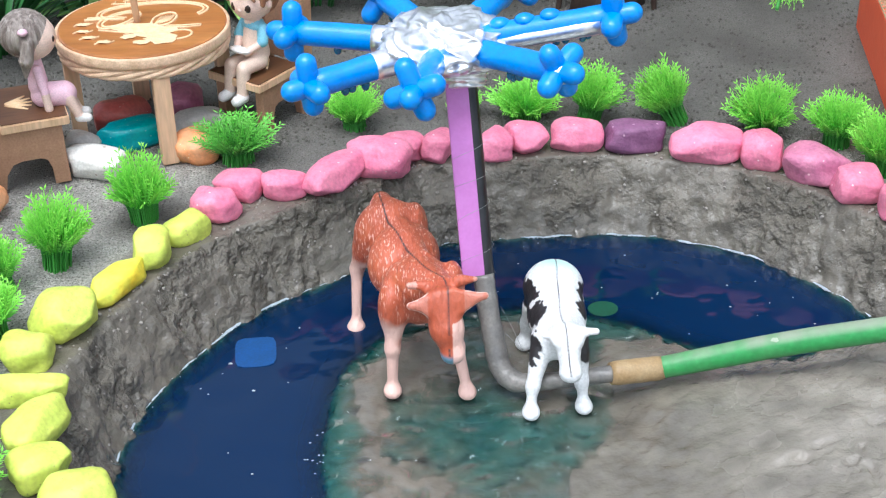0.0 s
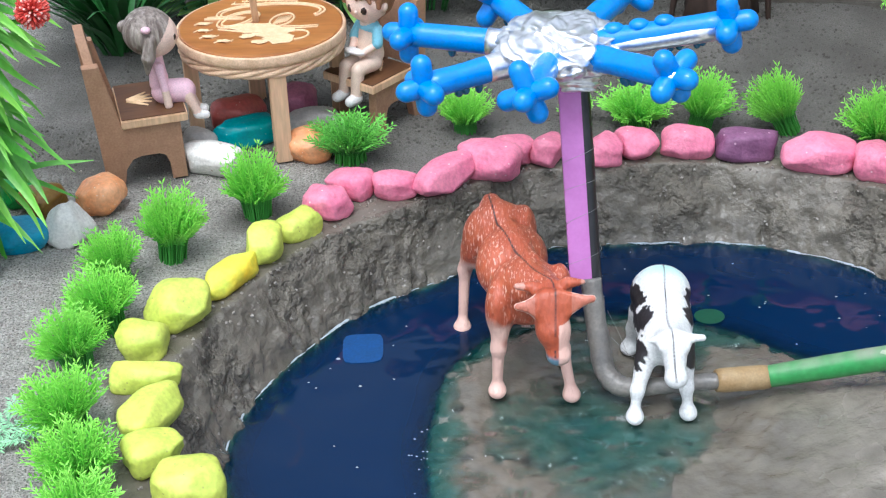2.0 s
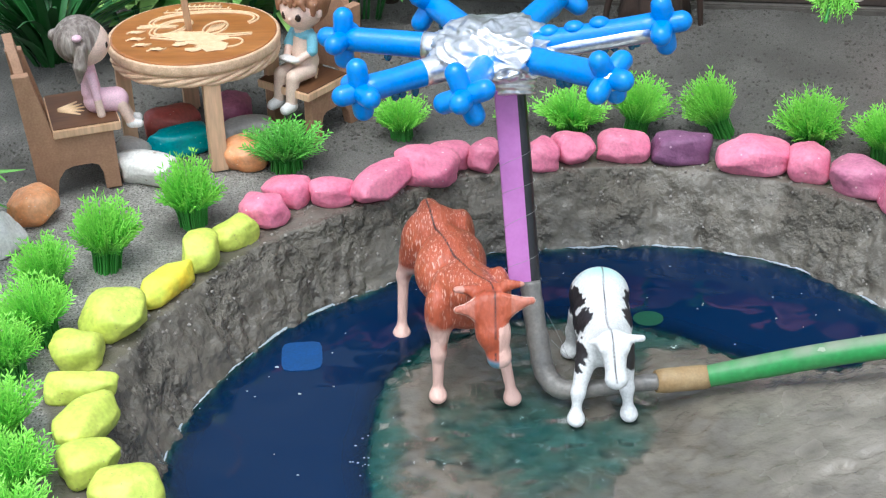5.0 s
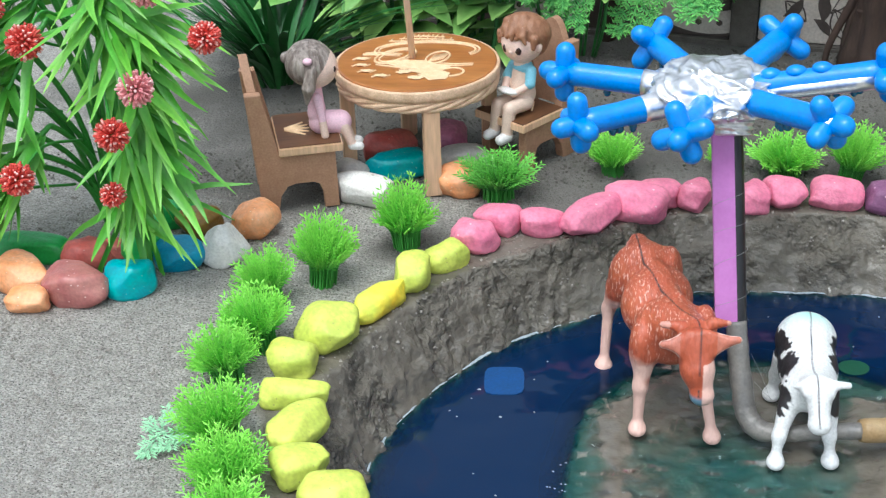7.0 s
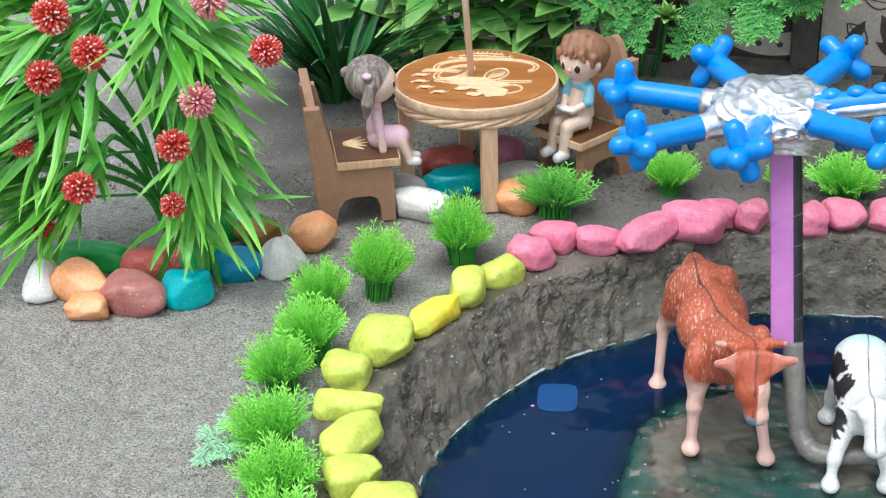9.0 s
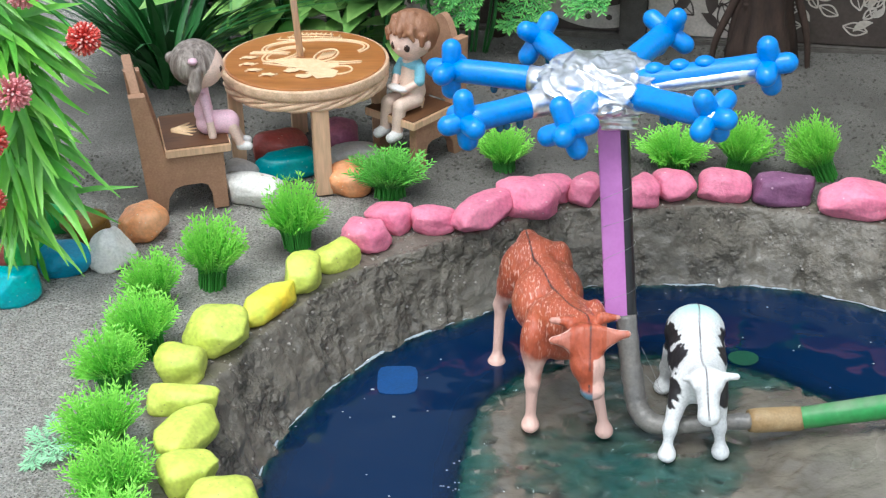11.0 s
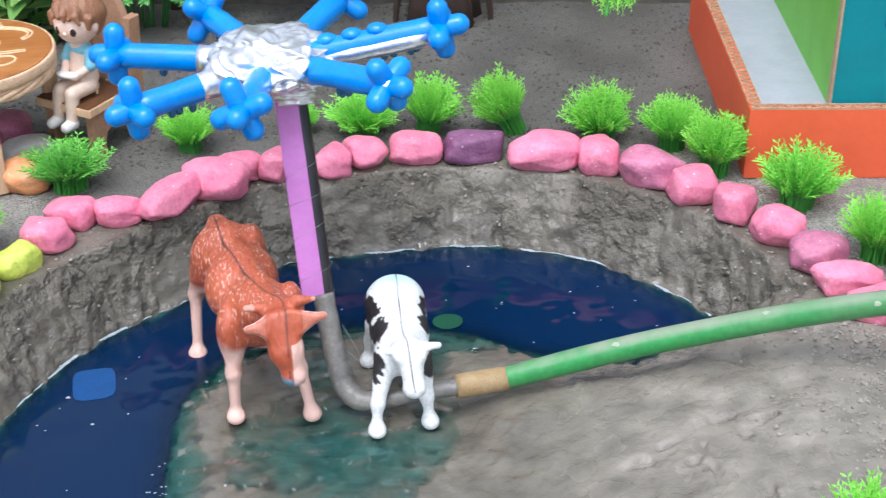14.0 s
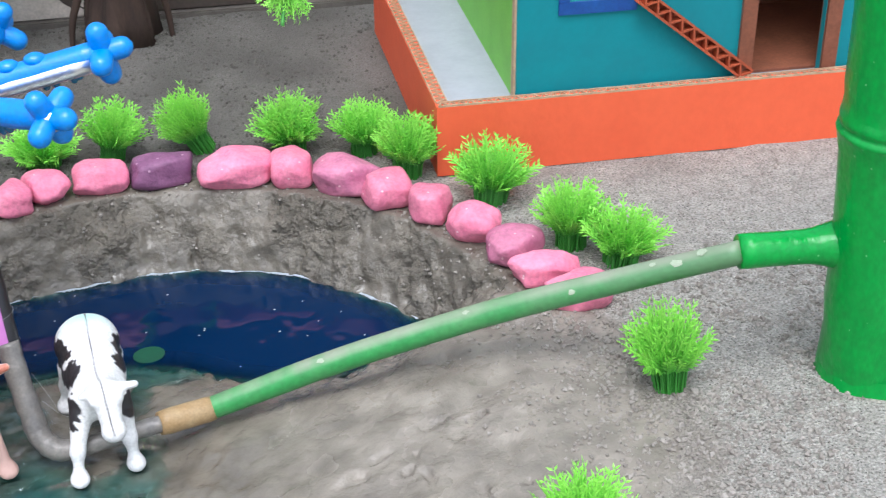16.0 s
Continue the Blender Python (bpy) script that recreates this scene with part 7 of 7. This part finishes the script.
def build_shrub():
    rng = random.Random(41)
    c = empty("leafy_shrub", pose(-0.150, 0.965, 0.0), "dense shrub with pointed green leaves behind the toy table", "bush")
    V, F, T = [], [], []
    for k in range(26):
        x = rng.uniform(-0.10, 0.085)
        top = Vector((x + rng.uniform(-0.02, 0.02), rng.uniform(-0.025, 0.035), rng.uniform(0.07, 0.17)))
        line = bezier([(x * 0.7, rng.uniform(-0.01, 0.02), -0.003), (x * 0.9, 0.005, top.z * 0.5), top], 5)
        v, f = tube_arrays(line, [0.0017] * len(line), 5)
        quick("stem", v, f, M["leaf_dark"], c)
        m = 11
        for i in range(m):
            s = 0.18 + 0.82 * i / (m - 1)
            p = Vector(line[min(int(s * (len(line) - 1)), len(line) - 1)])
            a = rng.uniform(0, 6.28)
            d = Vector((math.cos(a), math.sin(a) - 0.45, rng.uniform(-0.15, 0.55))).normalized()
            n = (Vector((0, 0, 1)) - d * d.z + Vector((rng.uniform(-0.3, 0.3), rng.uniform(-0.5, 0.1), 0))).normalized()
            young = rng.random() ** 0.8
            add_leaf(V, F, T, p, d, n, rng.uniform(0.026, 0.046), rng.uniform(0.0065, 0.0110), shade=(0.1 + 0.35 * young, 0.35 + 0.75 * young), droop=rng.uniform(0.1, 0.45))
    leaf_parts("leaf", V, F, T, M["leaf"], c)
    # darker grassy clump to its side
    c = empty("dark_grass_clump", pose(-0.262, 0.925, 0.0), "dark green clump of arching grassy leaves", "bush")
    V, F, T = [], [], []
    for k in range(95):
        a = rng.uniform(0, 6.28)
        d = Vector((math.cos(a) * rng.uniform(0.15, 0.6), math.sin(a) * rng.uniform(0.15, 0.5), 1)).normalized()
        n = Vector((-math.cos(a), -math.sin(a), 0.4)).normalized()
        n = (n - d * n.dot(d)).normalized()
        add_leaf(V, F, T, Vector((math.cos(a) * 0.020 * rng.random(), math.sin(a) * 0.020 * rng.random(), -0.002)), d, -n, rng.uniform(0.06, 0.13), rng.uniform(0.0022, 0.0040), droop=-rng.uniform(0.3, 0.8), shade=(0.0, 0.3))
    leaf_parts("blade", V, F, T, M["leaf_dark"], c)
    # fleshy rosettes on top of the shrub's end
    c = empty("rosette_plant", pose(-0.058, 0.972, 0.0), "bright green leafy rosettes beside the shrub", "bush")
    V, F, T = [], [], []
    for k in range(9):
        o = Vector((rng.uniform(-0.030, 0.030), rng.uniform(-0.01, 0.02), rng.uniform(0.050, 0.105)))
        for i in range(16):
            a = i * 2.4
            e = 0.15 + 0.9 * i / 16
            d = Vector((math.cos(a) * e, math.sin(a) * e - 0.25, 1.1 - e)).normalized()
            n = (Vector((0, 0, 1)) - d * d.z).normalized()
            add_leaf(V, F, T, o, d, n, 0.013, 0.0036, droop=0.1, shade=(0.4, 1.0))
        quick("rosette", V, F, M["leaf"], c, attrs={"tip": T})
        V, F, T = [], [], []
        v, f = tube_arrays(bezier([(o.x * 0.6, 0.01, -0.003), (o.x * 0.9, o.y, o.z * 0.5), o], 5), [0.0012] * 11, 5)
        quick("stem", v, f, M["leaf_dark"], c)


build_shrub()


# ---- tall flowering plastic plant ----
def build_tall_plant():
    rng = random.Random(51)
    B = Vector((-0.305, 0.702, 0.0))
    t = empty("flowering_plant", Matrix.Translation(B), "tall plastic plant with drooping grassy blades and red pompon flowers", "plastic plant")
    # heart of each spray of blades and the way it hangs
    sprays = [((-0.310, 0.680, 0.165), (-0.90, -0.30, -0.15)), ((-0.325, 0.665, 0.150), (-0.85, -0.30, -0.35)), ((-0.340, 0.655, 0.130), (-0.75, -0.30, -0.55)), ((-0.352, 0.650, 0.108), (-0.65, -0.30, -0.65)),
              ((-0.350, 0.648, 0.082), (-0.65, -0.30, -0.50)), ((-0.338, 0.655, 0.062), (-0.70, -0.25, -0.40)), ((-0.288, 0.672, 0.170), (0.50, -0.30, -0.55)), ((-0.275, 0.660, 0.155), (0.55, -0.30, -0.60)),
              ((-0.270, 0.650, 0.135), (0.35, -0.30, -0.85)), ((-0.268, 0.645, 0.110), (0.38, -0.25, -0.80)), ((-0.273, 0.645, 0.085), (0.35, -0.25, -0.85)), ((-0.280, 0.645, 0.066), (0.20, -0.25, -0.85)),
              ((-0.290, 0.670, 0.178), (0.15, -0.35, -0.80))] + [((-0.318, 0.672, 0.150), (-0.45, -0.30, -0.75)), ((-0.300, 0.715, 0.170), (0.00, 0.60, -0.20)), ((-0.330, 0.705, 0.150), (-0.60, 0.40, -0.40)),
              ((-0.362, 0.655, 0.120), (-0.75, -0.25, -0.50)), ((-0.315, 0.660, 0.135), (-0.55, -0.35, -0.75)), ((-0.320, 0.690, 0.188), (-0.90, -0.20, 0.10)), ((-0.282, 0.655, 0.170), (0.30, -0.50, -0.50)), ((-0.335, 0.660, 0.096), (-0.60, -0.30, -0.60)), ((-0.322, 0.655, 0.078), (-0.55, -0.30, -0.70)), ((-0.345, 0.645, 0.060), (-0.45, -0.30, -0.60))]
    N = 12
    for heart, way in sprays:
        o, way = Vector(heart) - B, Vector(way).normalized()
        line = bezier([(o.x * 0.1, o.y * 0.1, -0.003), (o.x * 0.35, o.y * 0.35 + 0.006, o.z * 0.55), (o.x * 0.8, o.y * 0.8, o.z * 0.98), o], 6)
        reach = 0.052 if way.x <= 0.1 else 0.032
        if heart[2] < 0.1:
            reach = 0.020
        line = line + [o + way * (reach * k / 5) - Vector((0, 0, 0.010 * (k / 5) ** 2)) for k in range(1, 6)]
        v, f = tube_arrays(line, [0.0017] * (len(line) - 5) + [0.0015, 0.0013, 0.0011, 0.0009, 0.0006], 6)
        quick("stem", v, f, M["stem"], t)
        BV, BF, BT = [], [], []
        heart_at = o
        for k in range(23):
            along = (k + rng.random()) / 23
            o = heart_at + way * (reach * along) - Vector((0, 0, 0.010 * along * along))
            hang = (way + Vector((rng.gauss(0, 0.36), rng.gauss(0, 0.24), rng.gauss(0, 0.26) - 0.12))).normalized()
            first = (hang + Vector((rng.gauss(0, 0.25), rng.gauss(0, 0.25), 0.38))).normalized()
            length, wide = rng.uniform(0.038, 0.074), rng.uniform(0.0019, 0.0038)
            length *= 0.85 if heart[2] < 0.1 or way.x > 0.1 else 1.0
            n = Vector((rng.gauss(0, 0.45), -0.6, 0.75)).normalized()
            bend, curl = rng.uniform(-0.65, 0.65), rng.uniform(-0.05, 0.55)
            V, F, T = [], [], []
            tone = rng.uniform(0.25, 1.0)
            for i in range(N + 1):
                s = i / N
                side = hang.cross(n).normalized()
                c = o + (first * (s - 0.55 * s * s) + hang * (0.55 * s * s)) * length + side * (bend * length * (s * s - 0.9 * max(0.0, s - 0.6) * s))
                c += n * (curl * length * max(0.0, s - 0.45) ** 1.5)
                if c.z < 0.004:
                    c.z = 0.004 + 0.002 * rng.random()
                w = wide * (math.sin(math.pi * min(1.0, 0.10 + 0.90 * s ** 0.85)) ** 0.75 if s < 0.97 else 0.02) * (1 - 0.45 * s) + 0.00012
                up = n * 0.32 * w
                V.extend([c - side * w + up, c, c + side * w + up])
                T.extend([(0.10 + 0.85 * s) * tone, 0.6 * s * tone, (0.10 + 0.85 * s) * tone])
            for i in range(N):
                q = 3 * i
                F.extend([(q, q + 1, q + 4, q + 3), (q + 1, q + 2, q + 5, q + 4)])
            if k < 13:
                quick("blade", V, F, M["blade"], t, attrs={"tip": T})
            else:
                BF.extend(tuple(i + len(BV) for i in g) for g in F)
                BV.extend(V)
                BT.extend(T)
        tagged(quick("foliage", BV, BF, M["blade"], t, attrs={"tip": BT}), kind="stuff")
    flowers = [((-0.3145, 0.6350, 0.1362), 0.0096, False), ((-0.3419, 0.6350, 0.1222), 0.0094, False), ((-0.3244, 0.6200, 0.0671), 0.0092, False), ((-0.3319, 0.6350, 0.1552), 0.0100, False), ((-0.3590, 0.6350, 0.0825), 0.0066, False), ((-0.3572, 0.6350, 0.0360), 0.0080, False),
               ((-0.2499, 0.6400, 0.1633), 0.0094, True), ((-0.2233, 0.6400, 0.1386), 0.0084, False), ((-0.2509, 0.6100, 0.1231), 0.0094, True), ((-0.2660, 0.6100, 0.0984), 0.0088, False), ((-0.2744, 0.6200, 0.0601), 0.0068, False)]
    for p, r, pink in flowers:
        c = Vector(p) - B
        FV, FF, FT = [], [], []
        for k in range(190):
            zz = 1 - 2 * (k + 0.5) / 190
            a = k * 2.39996
            rr = math.sqrt(1 - zz * zz)
            d = (Vector((rr * math.cos(a), rr * math.sin(a), zz)) + Vector((rng.gauss(0, 0.09), rng.gauss(0, 0.09), rng.gauss(0, 0.09)))).normalized()
            q = rng.uniform(0.86, 1.06)
            v, f = tube_arrays([c + d * r * 0.3, c + d * r * 0.78 * q, c + d * r * q], [r * 0.05, r * 0.085, r * 0.065], 5)
            FF.extend(tuple(i + len(FV) for i in g) for g in f)
            FV.extend(v)
            pale = 1.0 if rng.random() < 0.3 else 0.45
            FT.extend([0.0] * 5 + [0.5 * pale] * 5 + [1.1 * pale] * 5)
        quick("flower", FV, FF, M["petal_pink"] if pink else M["petal_red"], t, "pink pompon flower" if pink else "red pompon flower", smooth=False, attrs={"tip": FT})
        line = bezier([(c.x * 0.3, c.y * 0.3, c.z * 0.95), (c.x * 0.7, c.y * 0.7, c.z * 1.02 + 0.006), c], 6)
        v, f = tube_arrays(line, [0.0009] * len(line), 5)
        quick("flower_stalk", v, f, M["stem"], t)


build_tall_plant()


# ---- small things in and round the pond ----
def build_small():
    rng = random.Random(61)
    for name, x, y, z, mat, label, a, b in (("plastic_chip", -0.0745, 0.6150, WATER - 0.0003, "blue_chip", "blue plastic chip floating in the pond", 0.0104, 0.0128), ("plastic_chip", 0.1062, 0.6430, WATER - 0.0003, "green_chip", "round dark green plastic chip floating in the pond", 0.0080, 0.0070)):
        bm = bmesh.new()
        n = 24
        lo, hi = [], []
        for k in range(n):
            w = 2 * math.pi * k / n
            q = 1 / (abs(math.cos(w)) ** 5 + abs(math.sin(w)) ** 5) ** (1 / 5) if mat == "blue_chip" else 1.0
            u, v = a * q * math.cos(w), b * q * math.sin(w)
            lift = 0.03 * u * u / a
            lo.append(bm.verts.new((u, v, lift)))
            hi.append(bm.verts.new((u, v, lift + 0.0015)))
        bm.faces.new(lo[::-1])
        bm.faces.new(hi)
        for k in range(n):
            bm.faces.new((lo[k], lo[(k + 1) % n], hi[(k + 1) % n], hi[k]))
        ob = part(name, bm, M[mat], smooth=False)
        ob.matrix_world = pose(x, y, z - 0.0009, 0, 0, 4)
        tagged(ob, label, "plastic chip")
    # a loose sprig dropped on the sand beside the tufts
    SV, SF, ST = [], [], []
    sprig_arrays(rng, 0.036, SV, SF, ST, Vector((-0.1940, 0.5050, 0.007)), Vector((-0.85, -0.40, -0.06)), Vector((0.0, -0.25, 1.0)).normalized(), 5)
    ob = quick("fallen_sprig", SV, SF, M["sprig_pale"], smooth=False, attrs={"tip": ST})
    tagged(ob, "pale green plastic sprig lying on the sand", "plastic plant")
    # crumbs of dry sand and clay
    V, F = [], []

    def crumb(p, r):
        n = len(V)
        q = Euler((rng.uniform(0, 6), rng.uniform(0, 6), rng.uniform(0, 6))).to_matrix()
        pts = [Vector((1, 0, -0.7)), Vector((-0.5, 0.9, -0.7)), Vector((-0.5, -0.9, -0.7)), Vector((0.6, 0.5, 0.6)), Vector((-0.7, 0.1, 0.7)), Vector((0.3, -0.7, 0.6))]
        for v in pts:
            V.append(p + q @ Vector((v.x * r * rng.uniform(0.6, 1.2), v.y * r * rng.uniform(0.6, 1.2), v.z * r)))
        F.extend((n + a, n + b, n + c) for a, b, c in ((0, 2, 1), (3, 4, 5), (0, 1, 3), (1, 4, 3), (1, 2, 4), (2, 5, 4), (2, 0, 5), (0, 3, 5)))

    spots = []
    for _ in range(5200):
        u = rng.random()
        if u < 0.5:
            x, y = rng.uniform(0.27, 0.47), rng.uniform(0.38, 0.66)
        elif u < 0.75:
            x, y = rng.uniform(-0.45, -0.19), rng.uniform(0.40, 0.80)
        else:
            x, y = rng.uniform(-0.25, 0.36), rng.uniform(0.76, 1.0)
        spots.append((x, y, rng.uniform(0.0003, 0.0009) * (1.5 if rng.random() < 0.08 else 1)))
    for _ in range(900):
        x, y = rng.gauss(0.285, 0.022), rng.uniform(0.38, 0.56)
        spots.append((x, y, rng.uniform(0.0005, 0.0014)))
    for _ in range(3400):
        x, y = rng.uniform(0.290, 0.46), rng.uniform(0.36, 0.56)
        if value_noise([x], [y], 0.03, 31)[0] > 0.4:
            spots.append((x, y, rng.uniform(0.0005, 0.0017)))
    for _ in range(5200):
        x, y = rng.uniform(-0.28, 0.34), rng.uniform(0.765, 1.0)
        if value_noise([x], [y], 0.035, 32)[0] > 0.3:
            spots.append((x, y, rng.uniform(0.0005, 0.0013)))
    for _ in range(4200):
        x, y = rng.uniform(-0.44, -0.19), rng.uniform(0.40, 0.80)
        if value_noise([x], [y], 0.03, 33)[0] > 0.40:
            spots.append((x, y, rng.uniform(0.0004, 0.0010)))
    for _ in range(1200):
        k = rng.randrange(len(RIM_LINE))
        x, y = RIM_LINE[k]
        if y > 0.45:
            spots.append((x + rng.gauss(0, 0.010), y + rng.gauss(0, 0.010), rng.uniform(0.0004, 0.0012)))
    P = np.array(spots)
    Z = ground_height(P[:, 0], P[:, 1])[0]
    for (x, y, r), z in zip(spots, Z):
        if z > WATER + 0.002 and y < 0.745:
            crumb(Vector((x, y, z + r * 0.3)), r)
    ob = quick("gravel", V, F, M["crumb"], smooth=False)
    tagged(ob, "loose grey crumbs of sand and dried clay", "gravel", kind="stuff")
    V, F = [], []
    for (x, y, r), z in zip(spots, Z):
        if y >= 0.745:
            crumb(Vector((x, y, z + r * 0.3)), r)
    ob = quick("gravel", V, F, M["crumb_dark"], smooth=False)
    tagged(ob, "dark crumbs of soil behind the pond", "gravel", kind="stuff")
    # pale specks afloat on the water
    V, F = [], []
    for k in range(122):
        x, y = rng.uniform(-0.13, 0.23), rng.uniform(0.45, 0.72)
        if k >= 110:
            x, y = rng.gauss(-0.041, 0.003), rng.gauss(0.530, 0.010)
        if floor_at(x, y) < WATER - 0.004:
            r = rng.uniform(0.0002, 0.0005) * (2.2 if rng.random() < 0.06 else 1)
            n = len(V)
            m = 7
            V.append(Vector((x, y, WATER + 0.0005)))
            for k in range(m):
                w = 2 * math.pi * k / m
                V.append(Vector((x + r * rng.uniform(0.6, 1.3) * math.cos(w) * 1.5, y + r * rng.uniform(0.6, 1.2) * math.sin(w), WATER + 0.00012)))
            F.extend((n, n + 1 + k, n + 1 + (k + 1) % m) for k in range(m))
    # broken pale line: sky glint painted where the still water meets the clay wall
    R = RIM_LINE
    T = np.roll(R, -1, 0) - np.roll(R, 1, 0)
    Nn = np.stack([-T[:, 1], T[:, 0]], 1) / np.linalg.norm(T, axis=1)[:, None]
    if inside_distance(R[:1, 0] + Nn[:1, 0] * 0.01, R[:1, 1] + Nn[:1, 1] * 0.01, R)[0] < 0:
        Nn = -Nn
    fine = np.linspace(0, len(R), len(R) * 8, endpoint=False)
    cx, cy = (np.interp(fine, np.arange(len(R) + 1), np.append(R[:, k], R[0, k])) for k in (0, 1))
    nx, ny = (np.interp(fine, np.arange(len(R) + 1), np.append(Nn[:, k], Nn[0, k])) for k in (0, 1))
    reach = np.linspace(0.006, 0.045, 140)
    gx, gy = cx[:, None] + nx[:, None] * reach, cy[:, None] + ny[:, None] * reach
    gz, _ = ground_height(gx.ravel(), gy.ravel())
    under = gz.reshape(gx.shape) < WATER
    first = under.argmax(1)
    ok = under.any(1) & (cy > 0.52) & (cx < 0.262)
    gate = value_noise(cx, cy, 0.012, 15)
    for i in range(len(fine) - 1):
        if not (ok[i] and ok[i + 1]) or gate[i] < 0.14 or abs(first[i] - first[i + 1]) > 12:
            continue
        n = len(V)
        w = 0.0030 * max(0.18, gate[i] - 0.15) * rng.uniform(0.6, 1.2)
        for j in (i, i + 1):
            p = Vector((gx[j, first[j]], gy[j, first[j]], WATER + 0.0004))
            q = Vector((nx[j], ny[j], 0))
            V.extend([p - q * 0.0003, p + q * w])
        F.append((n, n + 1, n + 3, n + 2))
    ob = quick("foam_flecks", V, F, M["foam"])
    tagged(ob, "tiny pale flecks floating on the pond and a painted glint along its edge", "foam", kind="stuff")


M["sprig_pale"] = attribute_mix(material("pale_sprig", (0.24, 0.50, 0.30), 0.5, second=(0.30, 0.55, 0.36), scale=200, amount=0.6), "tip", (0.40, 0.72, 0.42), 0.1, 0.9)
M["crumb_dark"] = material("dark_crumb", (0.16, 0.15, 0.13), 0.9, second=(0.07, 0.065, 0.055), scale=150, amount=0.9, spec=0.3)
M["crumb"] = material("dry_crumb", (0.36, 0.33, 0.295), 0.95, second=(0.22, 0.195, 0.17), scale=150, amount=0.9, spec=0.2)
build_small()
